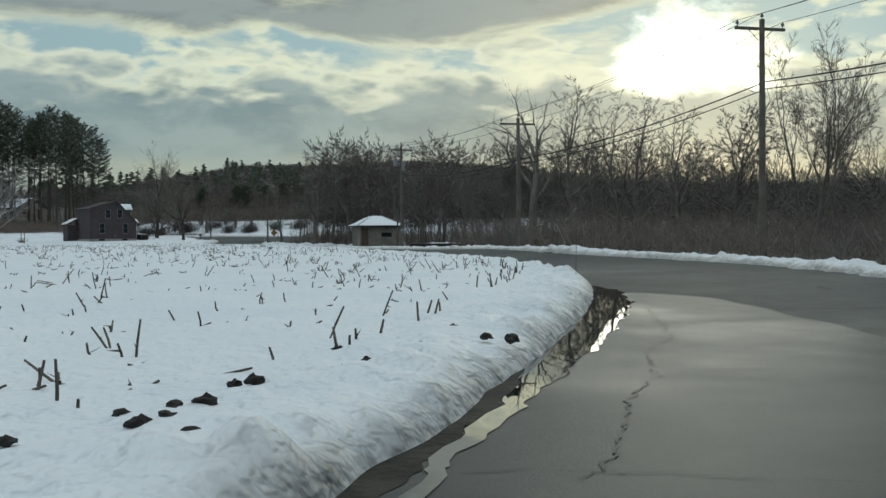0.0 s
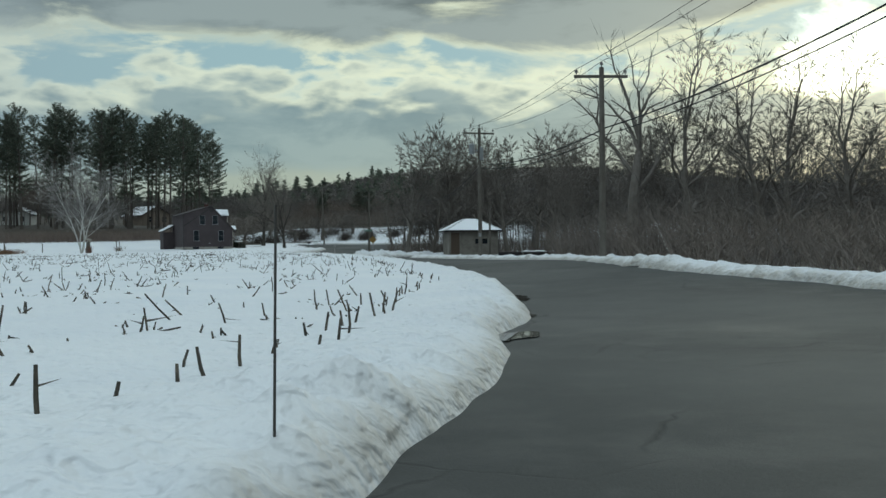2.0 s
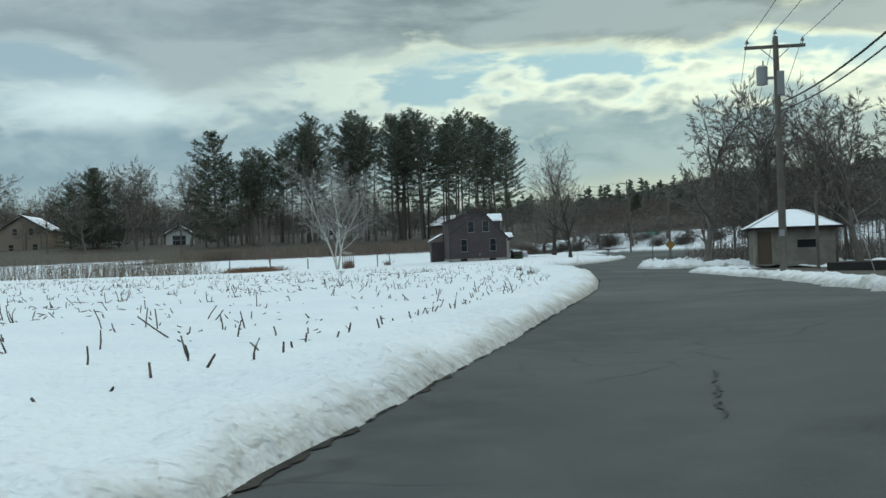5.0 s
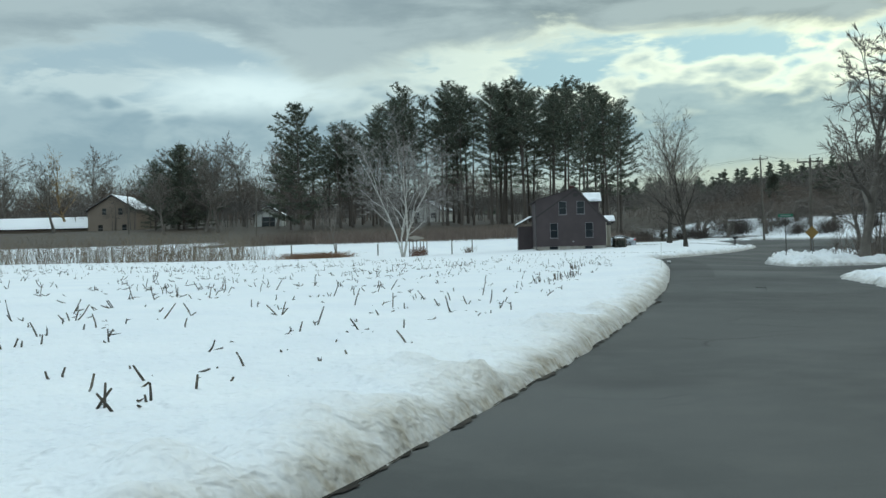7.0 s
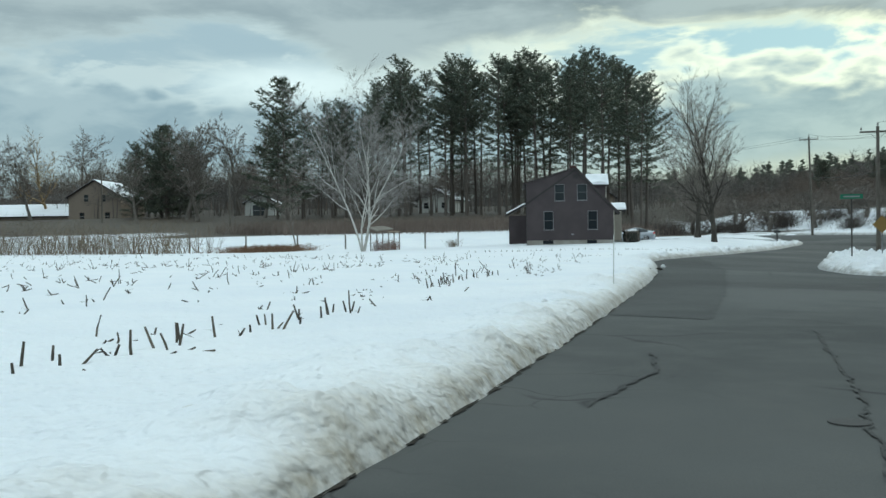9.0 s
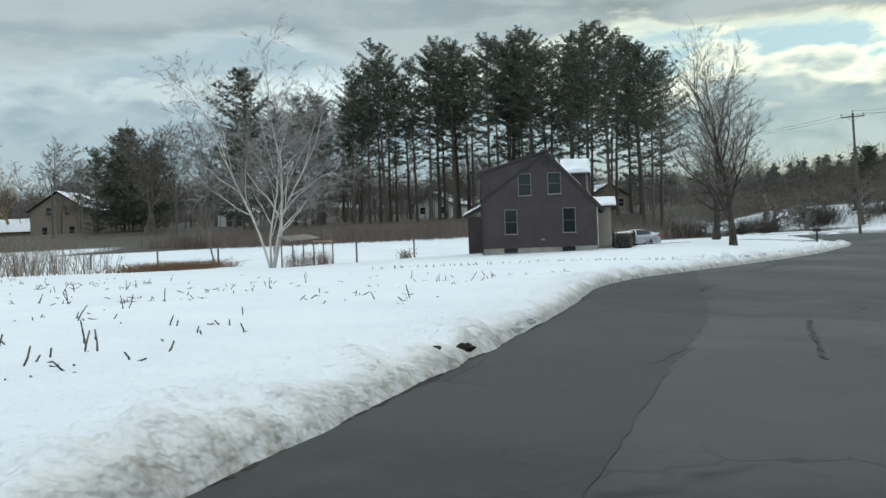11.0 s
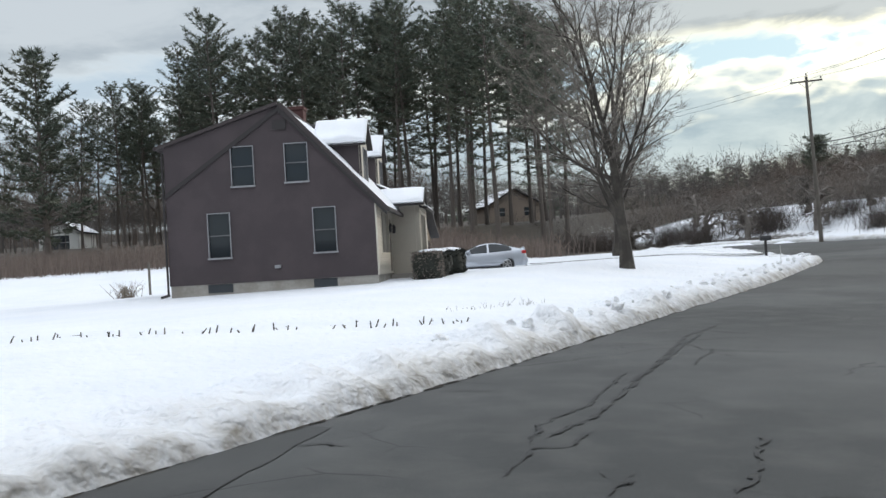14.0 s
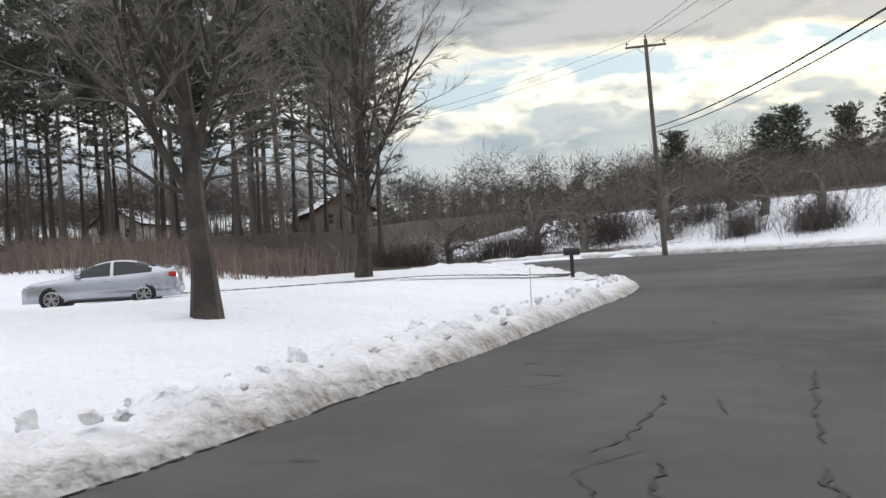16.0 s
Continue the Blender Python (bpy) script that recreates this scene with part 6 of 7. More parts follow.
def dormer(y0, seed):
    """A gabled dormer on the front slope."""
    top = new("dormer")
    top.parent = house
    top.matrix_local = Matrix.Translation((0, y0, 0))
    top["label"] = "gabled dormer, dark side, cream front, snow on top"
    w, xf, zt, zr = 1.7, -0.55, 5.25, 6.1
    zb = EAVE + (0 - xf) * (RIDGE_Z - EAVE) / 3.3
    xb = -(zt - EAVE) * 3.3 / (RIDGE_Z - EAVE)
    for yy in (0, w - 0.1):
        part("cheek", prism(bmesh.new(), [(xf, zb - 0.1), (xf, zt), (xb - 0.2, zt), (xb - 0.2, zt - 0.1)], "y", yy, yy + 0.1), M_SIDING, top)
    part("front", wall_with_openings([(0, zb), (w, zb), (w, zt), (w / 2, zr), (0, zt)], [(0.42, zb + 0.18, 0.86, 1.25)], 0.1, "x"), M_CREAM, top).matrix_local = Matrix.Translation((xf + 0.02, 0, 0))
    sash_window(top, Matrix.Translation((xf + 0.02, 0.42, zb + 0.18)) @ Matrix.Rotation(radians(90), 4, "Z"), 0.86, 1.25, M_TRIM)
    for s in (0, 1):
        ye, ym = (-0.16, w / 2) if s == 0 else (w + 0.16, w / 2)
        part("roof", slab(bmesh.new(), (xf + 0.22, ye, zt - 0.12), (-2.7, ye, zt - 0.12), (-2.7, ym, zr), (xf + 0.22, ym, zr), 0.07), M_DARKTRIM, top)
        snow_slab((xf + 0.22, ye, zt - 0.04), (-2.3, ye, zt - 0.04), (-2.3, ym, zr + 0.08), (xf + 0.22, ym, zr + 0.08), 0.2, seed + s, top)


dormer(1.10, 11.0)
dormer(6.0, 17.0)
chim = part("chimney", box(box(bmesh.new(), -3.60, -3.05, 3.4, 4.0, 5.8, 7.08, 0.02), -3.65, -3.0, 3.35, 4.05, 6.98, 7.12, 0.02), M_BRICK, house, "red brick chimney")
for (a, b) in ((-3.45, 2.75), (-3.2, 2.75)):
    part("flue_pot", rod(bmesh.new(), (a, b + 0.95, 7.10), (a, b + 0.95, 7.22), 0.09, 0.08, 10), M_CONCRETE, chim)
# rear lean-to and north wing
WING = new("wing")
WING.parent = house
WING["label"] = "weathered cedar-board wing with a low shed roof"
part("wall", prism(bmesh.new(), [(9.1, -0.3), (13.6, -0.3), (13.6, 1.95), (9.1, 3.0)], "x", -3.2, 0.98), M_CEDAR, WING)
for k in range(20):
    yy = 9.12 + k * 0.222
    block("board", (0.98, 1.005, yy, yy + 0.205, -0.1, 2.93 - (yy - 9.1) * 0.235), M_CEDAR, WING)
part("roof", slab(bmesh.new(), (1.4, 9.08, 3.05), (-3.4, 9.64, 3.05), (-3.4, 14.0, 1.87), (1.4, 14.0, 1.87), 0.12), M_DARKTRIM, WING)
snow_slab((1.35, 9.7, 3.02), (-3.3, 9.7, 3.04), (-3.3, 13.9, 2.04), (1.35, 13.9, 2.04), 0.12, 31.0, WING)
block("window", (1.006, 1.03, 11.3, 12.9, 0.85, 1.7), M_GLASS, WING, 0, "dark window")
block("door", (1.006, 1.04, 9.3, 9.9, 0.0, 1.95), M_DOOR, WING, 0.01, "dark plank door")
ANNEX = new("annex")
ANNEX.parent = house
ANNEX["label"] = "small dark lean-to with snow on its roof"
block("wall", (-9.3, -HW - 0.02, 8.2, 11.4, -0.3, 2.75), M_SIDING, ANNEX)
part("roof", slab(bmesh.new(), (-9.6, 8.0, 2.75), (-HW - 0.03, 8.0, 3.75), (-HW - 0.03, 11.6, 3.75), (-9.6, 11.6, 2.75), 0.1), M_DARKTRIM, ANNEX)
snow_slab((-9.55, 8.05, 2.88), (-HW - 0.05, 8.05, 3.88), (-HW - 0.05, 11.5, 3.88), (-9.55, 11.5, 2.88), 0.18, 37.0, ANNEX)


# ---- clipped yews in front of the house ----
def yew(x, y, r, h, snow, seed):
    g = np.random.default_rng(seed)
    top = empty("clipped_shrub", Matrix.Translation((x, y, float(ground_z(x, y)) - 0.05)), "dark clipped evergreen shrub with snow on its flat top" if snow else "brown leafless shrub by the house corner", "shrub", "shrubs by the house")
    bm = bmesh.new()
    bmesh.ops.create_icosphere(bm, subdivisions=3, radius=1.0)
    for v in bm.verts:
        c = v.co.copy()
        v.co = Vector((c.x * r * 1.12, c.y * r * 1.12, (min(0.62, max(-0.62, c.z)) + 0.62) / 1.24 * h))
        v.co += c * noise.noise(v.co * 3 + Vector((seed, 0, 0))) * 0.10
    part("core", bm, M_HEDGE, top, smooth=True)
    w = Wood()
    for _ in range(900):
        a, zz = g.uniform(0, 2 * np.pi), g.uniform(0.03, 1.0)
        p = np.array([math.cos(a) * r * 1.02, math.sin(a) * r * 1.02, zz * h]) * np.array([1, 1, 1])
        if g.random() < 0.25:
            k = math.sqrt(g.uniform(0, 1))
            p = np.array([math.cos(a) * r * k, math.sin(a) * r * k, h * 0.99])
        dv = np.array([math.cos(a), math.sin(a), g.uniform(-0.2, 0.9)]) + g.normal(0, 0.4, 3)
        w.sliver(p, p + dv * 0.10, 0.022)
    ob = new("foliage", w.mesh("yew_foliage", M_HEDGE if snow else M_BRUSH))
    ob.parent = top
    if snow:
        cap = bmesh.new()
        bmesh.ops.create_icosphere(cap, subdivisions=3, radius=1.0)
        for v in cap.verts:
            v.co = Vector((v.co.x * r * 0.92, v.co.y * r * 0.92, h + 0.02 + max(-0.3, v.co.z) * 0.12 + 0.03 * noise.noise(v.co * 2.5 + Vector((seed, 3, 0)))))
        part("snow_cap", cap, M_SOFTSNOW, top, "cap of snow", smooth=True)


HU, HV = Vector((math.cos(HA), math.sin(HA), 0)), Vector((-math.sin(HA), math.cos(HA), 0))


def by_house(x, y):
    p = Vector((-52.14, 167.03, 0)) + HU * x + HV * y
    return p.x, p.y


for i, (x, y, r, h, s) in enumerate([(1.7, 0.9, 0.5, 1.0, False), (1.75, 2.2, 0.62, 0.98, True), (1.8, 3.5, 0.6, 0.98, True), (2.2, 5.3, 0.58, 0.98, True), (2.25, 6.45, 0.56, 0.98, True), (2.3, 7.5, 0.5, 0.95, True)]):
    yew(*by_house(x, y), r, h, s, i + 1)


# ---- parked car ----
def lofted(xs, section, mat, name, parent, label="", pick=None):
    """A shell through cross-sections: section(x) gives points (y, z) from one side to the other."""
    rows = [section(x) for x in xs]
    n = len(rows[0])
    v = [(x, p[0], p[1]) for x, row in zip(xs, rows) for p in row]
    f = [tuple(r) for r in grid_faces(len(xs), n)]
    if pick:
        f = [r for r in f if pick(np.mean([v[i] for i in r], axis=0))]
    else:
        f += [tuple(range(n)), tuple(range((len(xs) - 1) * n, len(xs) * n))[::-1]]
    return mesh_object(name, v, f, mat, parent, label, True)


belt = curve_of([(-2.41, 0.62), (-2.3, 0.72), (-1.6, 0.84), (-0.9, 0.92), (0.6, 0.97), (1.6, 1.02), (2.1, 1.04), (2.36, 0.98), (2.41, 0.70)])
crown = curve_of([(-2.41, 0.66), (-2.2, 0.80), (-1.4, 0.95), (-1.05, 1.02), (-0.6, 1.20), (-0.15, 1.37), (0.3, 1.455), (0.75, 1.46), (1.2, 1.39), (1.65, 1.24), (2.1, 1.10), (2.36, 1.02), (2.41, 0.74)])
plan = curve_of([(-2.41, 0.62), (-2.25, 0.80), (-1.8, 0.89), (0, 0.92), (1.8, 0.90), (2.25, 0.82), (2.41, 0.66)])


def car_section(x):
    w, zb, zc = float(plan(x)), float(belt(x)), float(crown(x))
    zc = max(zc, zb + 0.02)
    up = min(1.0, max(0.0, (zc - zb) / 0.42))
    wr = w * (0.93 - 0.24 * up)
    half = [(w * 0.90, 0.22), (w * 0.99, 0.36), (w, 0.55), (w * 0.985, zb - 0.04), (w * 0.95, zb), (wr + (w * 0.95 - wr) * 0.35, zb + (zc - zb) * 0.6), (wr, zc - 0.05 * up - 0.01), (wr * 0.6, zc), (0, zc + 0.012)]
    return [(-a, b) for a, b in half] + [(a, b) for a, b in half[-2::-1]]


cx, cy = (-57.96 - 60.11) / 2, (183.83 + 182.03) / 2
car = empty("car", Matrix.Translation((cx + 0.05, cy + 0.04, 0.80)) @ Matrix.Rotation(math.atan2(183.83 - 182.03, 60.11 - 57.96), 4, "Z"), "silver four-door sedan parked on the snowy driveway", "car")
stations = np.concatenate([[-2.41, -2.38, -2.3], np.linspace(-2.15, 2.15, 44), [2.3, 2.38, 2.41]])
lofted(stations, car_section, M_CARPAINT, "body", car)


def glass_zone(c):
    x, y, z = c
    side = abs(y) > 0.3 and float(belt(x)) + 0.05 < z < float(crown(x)) - 0.07 and -0.75 < x < 1.62 and abs(x - 0.38) > 0.05
    ends = abs(y) < 0.62 and (-0.95 < x < -0.20 or 1.12 < x < 1.72) and z > float(belt(x)) + 0.06
    return side or ends


def glass_section(x):
    return [(a * 1.006, b + 0.004) for a, b in car_section(x)]


lofted(np.linspace(-1.0, 1.8, 60), glass_section, M_GLASS, "window_band", car, "dark tinted side glass", glass_zone)
for wx in (-1.46, 1.34):
    for s in (-1, 1):
        arch = part("wheel_arch", rod(bmesh.new(), (wx, s * 0.60, 0.33), (wx, s * 0.925, 0.33), 0.375, 0.375, 26), M_PLASTIC, car)
        wheel = part("wheel", rod(bmesh.new(), (wx, s * 0.72, 0.325), (wx, s * 0.935, 0.325), 0.325, 0.325, 26), M_TYRE, car)
        part("rim", rod(bmesh.new(), (wx, s * 0.80, 0.325), (wx, s * 0.942, 0.325), 0.225, 0.215, 20), M_PLASTIC, wheel)
        lip = Wood()
        turn_ = np.linspace(0, 2 * np.pi, 29)
        lip.tube(np.stack([wx + 0.222 * np.cos(turn_), np.full(29, s * 0.943), 0.325 + 0.222 * np.sin(turn_)], 1), np.full(29, 0.016), 6)
        ring = new("rim_lip", lip.mesh("rim_lip", M_RIM))
        ring.parent = wheel
        part("hub", rod(bmesh.new(), (wx, s * 0.935, 0.325), (wx, s * 0.958, 0.325), 0.05, 0.045, 12), M_RIM, wheel)
        for k in range(10):
            a = k * 2 * math.pi / 10 + 0.1 * (-1) ** k
            part("spoke", rod(bmesh.new(), (wx, s * 0.945, 0.325), (wx + 0.215 * math.cos(a), s * 0.945, 0.325 + 0.215 * math.sin(a)), 0.020, 0.017, 6), M_RIM, wheel)
for s in (-1, 1):
    block("tail_lamp", (2.05, 2.36, s * 0.78 - 0.09, s * 0.78 + 0.09, 0.84, 1.0), M_REDLAMP, car, 0.03, "red tail lamp")
    block("headlamp", (-2.33, -2.0, s * 0.70 - 0.1, s * 0.70 + 0.1, 0.63, 0.74), M_RIM, car, 0.03, "clear headlamp")
    block("mirror", (-0.72, -0.55, s * 0.98 - 0.07, s * 0.98 + 0.07, 0.95, 1.08), M_CARPAINT, car, 0.03)
    for hx in (0.25, 1.15):
        block("door_handle", (hx - 0.1, hx + 0.08, s * 0.925 - 0.02, s * 0.925 + 0.02, 0.80, 0.835), M_CARPAINT, car, 0.01)
block("bumper", (2.30, 2.46, -0.74, 0.74, 0.34, 0.60), M_CARPAINT, car, 0.06)
block("sill", (-1.0, 1.0, -0.93, 0.93, 0.17, 0.25), M_PLASTIC, car, 0.02)


# ---- small roadside shed ----
shed = empty("shed", Matrix.Translation((-7.9, 115.8, float(ground_z(-7.9, 115.8)) + 0.22)) @ Matrix.Rotation(radians(16), 4, "Z") @ Matrix.Scale(1.1, 4), "small weathered board shed with a snow-covered hip roof", "shed")
S, SH = 2.15, 2.05
part("front_wall", wall_with_openings([(-S, 0), (S, 0), (S, SH), (-S, SH)], [(0.15, 0.95, 1.1, 0.45), (-2.0, 0.05, 0.75, 1.85)], 0.12, "y"), M_GREYWOOD, shed).matrix_local = Matrix.Translation((0, -S, 0))
for k in range(11):
    z = 0.02 + k * 0.185
    runs = [(-1.2, S)] if z < 0.8 or z > 1.42 else [(-1.2, 0.10), (1.3, S)]
    for a, b in runs:
        part("board", prism(bmesh.new(), [(-S - 0.024, z), (-S - 0.002, z), (-S - 0.002, z + 0.18), (-S - 0.008, z + 0.18)], "x", a, b), M_GREYWOOD, shed)
block("window", (0.15, 1.25, -S + 0.05, -S + 0.07, 0.95, 1.40), M_GLASS, shed)
block("door", (-2.0, -1.25, -S + 0.04, -S + 0.08, 0.05, 1.9), M_DOOR, shed)
for a in ((-S, -S + 0.12, -S + 0.12, S), (S - 0.12, S, -S + 0.12, S), (-S + 0.12, S - 0.12, S - 0.12, S)):
    block("wall", (*a, 0, SH), M_GREYWOOD, shed)
for a in ((-S - 0.03, -S + 0.1), (S - 0.1, S + 0.03), (-1.22, -1.12)):
    block("post", (a[0], a[1], -S - 0.05, -S + 0.0, 0, SH), M_GREYWOOD, shed)
o = S + 0.4
rf = part("roof", slab(slab(slab(slab(bmesh.new(), (-o, -o, SH), (o, -o, SH), (0.5, 0, SH + 1.05), (-0.5, 0, SH + 1.05), 0.08), (o, o, SH), (-o, o, SH), (-0.5, 0, SH + 1.05), (0.5, 0, SH + 1.05), 0.08),
          (o, -o, SH), (o, o, SH), (0.5, 0.001, SH + 1.05), (0.5, -0.001, SH + 1.05), 0.08), (-o, o, SH), (-o, -o, SH), (-0.5, -0.001, SH + 1.05), (-0.5, 0.001, SH + 1.05), 0.08), M_DARKTRIM, shed)
e = 0.09
snow_slab((-o + 0.08, -o, SH + e), (o - 0.08, -o, SH + e), (0.42, -0.03, SH + 1.05 + e), (-0.42, -0.03, SH + 1.05 + e), 0.07, 51, rf)
snow_slab((-o, o - 0.08, SH + e), (-o, -o + 0.08, SH + e), (-0.52, -0.05, SH + 1.05 + e), (-0.52, 0.05, SH + 1.05 + e), 0.07, 52, rf)
snow_slab((o, -o + 0.08, SH + e), (o, o - 0.08, SH + e), (0.52, 0.05, SH + 1.05 + e), (0.52, -0.05, SH + 1.05 + e), 0.07, 53, rf)
timber = empty("timber_beam", Matrix.Translation((-1.2, 97.0, float(ground_z(-1.2, 97.0)))) @ Matrix.Rotation(radians(8), 4, "Z"), "dark squared timber lying behind the snow bank", "timber")
block("beam", (-2.0, 3.2, -0.2, 0.2, 0.0, 0.42), M_DARKTRIM, timber, 0.03)
snow_slab((-0.2, -0.2, 0.43), (3.1, -0.2, 0.43), (3.1, 0.2, 0.43), (-0.2, 0.2, 0.43), 0.1, 61, timber)
stub = rod(bmesh.new(), (0, 0, -0.2), (0.0, 0, 4.2), 0.10, 0.08, 10)
stub_post = tagged(part("wooden_post", stub, M_BARK, None), "dark broken-off wooden post beside the shed", "post")
stub_post.matrix_world = Matrix.Translation((-4.9, 106.5, 0.0))

# ---- mailbox, signs, markers ----
mail = empty("mailbox", Matrix.Translation((-48.67, 197.02, float(ground_z(-48.67, 197.02)) - 0.10)) @ Matrix.Rotation(radians(-60), 4, "Z"), "black mailbox on a dark wooden post in snow", "mailbox")
block("post", (-0.07, 0.07, -0.07, 0.07, -0.2, 1.05), M_DARKTRIM, mail, 0.01)
bm = prism(bmesh.new(), [(-0.13, 0), (0.13, 0)] + [(0.13 * math.cos(a), 0.17 + 0.13 * math.sin(a)) for a in np.linspace(0, math.pi, 9)], "y", -0.30, 0.32)
part("box", bm, M_PLASTIC, mail).matrix_local = Matrix.Translation((0, 0, 1.05))


def marker(x, y, h, mat, label, r=0.012, lean=0.02):
    ob = part("marker_rod", rod(bmesh.new(), (0, 0, -0.2), (lean * h, 0, h), r, r * 0.8, 6), mat, None)
    ob.matrix_world = Matrix.Translation((x, y, float(max(ground_z(x, y), road_z(x, y)))))
    return tagged(ob, label, "marker rod", "snow markers")


marker(3.11, 23.0, 1.05, M_DARKROD, "thin dark plough marker rod at the snow edge", 0.007)
marker(-19.7, 108.3, 1.1, M_FIBRE, "thin pale plough marker rod in roadside snow")
marker(-41.9, 179.2, 1.0, M_FIBRE, "thin pale plough marker rod in roadside snow")
marker(-48.5, 216.6, 1.3, M_FIBRE, "thin pale plough marker rod by the road end")
sign = empty("road_sign", Matrix.Translation((-26.4, 153.5, 0.1)) @ Matrix.Rotation(radians(15), 4, "Z"), "yellow diamond warning sign on a steel post", "sign")
part("post", rod(bmesh.new(), (0, 0, 0), (0, 0, 2.25), 0.035, 0.035, 8), M_STEEL, sign)
block("plate", (-0.38, 0.38, -0.05, -0.04, -0.38, 0.38), M_YELLOW, sign, 0.0).matrix_local = Matrix.Translation((0, 0, 1.75)) @ Matrix.Rotation(radians(45), 4, "Y")
sign2 = empty("street_sign", Matrix.Translation((-22.5, 134.0, 0.1)) @ Matrix.Rotation(radians(20), 4, "Z"), "green street-name plate on a thin post", "sign")
part("post", rod(bmesh.new(), (0, 0, 0), (0, 0, 2.9), 0.03, 0.03, 8), M_DARKROD, sign2)
block("plate", (-0.45, 0.45, -0.045, -0.035, 2.65, 2.85), M_GREEN, sign2)
block("lettering", (-0.32, 0.32, -0.050, -0.046, 2.72, 2.78), M_TRIM, sign2)
cover = part("manhole_cover", rod(bmesh.new(), (0, 0, 0.0), (0, 0, 0.02), 0.14, 0.135, 20), M_IRON, None)
cover.matrix_world = Matrix.Translation((-11.79, 97.09, float(road_z(-11.79, 97.09)) - 0.008))
tagged(cover, "round steel manhole cover set in the asphalt", "manhole cover")

# ---- garden frame, posts, far fence ----
a, b = Vector((-70.6, 155.6, 0)), Vector((-74.8, 164.3, 0))
frame_thing = empty("garden_trellis", Matrix.Translation((0, 0, 0)), "rustic wooden trellis with bare canes beneath", "trellis")
for k in range(6):
    p = a.lerp(b, k / 5)
    z = float(ground_z(p.x, p.y))
    part("post", rod(bmesh.new(), (p.x, p.y, z - 0.2), (p.x, p.y, z + 1.75), 0.055, 0.05, 8), M_BARK, frame_thing)
za, zb_ = float(ground_z(a.x, a.y)) + 1.78, float(ground_z(b.x, b.y)) + 1.78
c = a.lerp(b, 0.58)
zc = za + (zb_ - za) * 0.58
part("rail", rod(bmesh.new(), (c.x, c.y, zc), (b.x, b.y, zb_), 0.06, 0.06, 8), M_CEDAR, frame_thing, "pale split top rail")
run = (c - a).normalized()
wide = Vector((-run.y, run.x, 0)) * 0.55
plank = bmesh.new()
slab(plank, tuple(a - wide) [:2] + (za + 0.02,), tuple(c - wide)[:2] + (zc + 0.22,), tuple(c + wide)[:2] + (zc + 0.50,), tuple(a + wide)[:2] + (za + 0.30,), 0.08)
part("plank_roof", plank, M_GREYWOOD, frame_thing, "tilted weathered grey plank roof")
for i, (x, y, h) in enumerate([(-68.57, 160.85, 1.7), (-74.59, 173.58, 1.75)]):
    ob = part("fence_post", rod(bmesh.new(), (0, 0, -0.3), (0, 0, h), 0.07, 0.065, 8), M_POLE, None)
    ob.matrix_world = Matrix.Translation((x, y, float(ground_z(x, y))))
    tagged(ob, "dark wooden fence post standing in snow", "post", "fence posts")
for k in range(18):
    x, y = -84 - 5.6 * k, 166 - 2.6 * k + 1.0 * math.sin(k)
    ob = part("fence_post", rod(bmesh.new(), (0, 0, -0.3), (0, 0, 1.5), 0.09, 0.08, 8), M_POLE, None)
    ob.matrix_world = Matrix.Translation((x, y, float(ground_z(x, y))))
    tagged(ob, "weathered wooden fence post among dry weeds", "post", "fence posts")
g = np.random.default_rng(77)
canes = [tuple(np.array(a.lerp(b, f))[:2] + g.normal(0, 0.16, 2)) for f in g.uniform(0.08, 0.95, 260)]
thicket("bare_canes", canes, material("red_cane", (0.16, 0.085, 0.06), 0.8, 0.3, 2, 10, 0.0, islands=True), "reddish bare canes under the trellis", g, lambda p, q: q.uniform(0.6, 1.35, len(p)), lean=0.12, r=0.012)
thicket("garden_shrub", [(-73.6 + g.normal(0, 0.3), 171.3 + g.normal(0, 0.3)) for _ in range(60)], M_REED, "small bare shrub in the snowy yard", g, lambda p, q: q.uniform(0.5, 1.0, len(p)), lean=0.5, r=0.02)
pile = [(-88 + g.normal(0, 1.6), min(163.2, 158.6 + g.normal(0, 2.6))) for _ in range(1800)]
thicket("brush_pile", pile, material("rusty_brush", (0.17, 0.10, 0.06), 0.95, 0.5, 0.3, 4, 0.0, islands=True), "heap of rusty brown cut brush", g, lambda p, q: q.uniform(0.2, 0.9, len(p)), lean=1.2, r=0.02)


thicket("lawn_stubble", [(-41.6 + 0.5 * f + g.normal(0, 0.10), 157.0 + 3.2 * f + g.normal(0, 0.12)) for f in g.uniform(0, 1, 46)], M_STALK, "short broken weed stalks poking through lawn snow", g, lambda p, q: q.uniform(0.10, 0.28, len(p)), lean=0.35, r=0.008, forks=1)


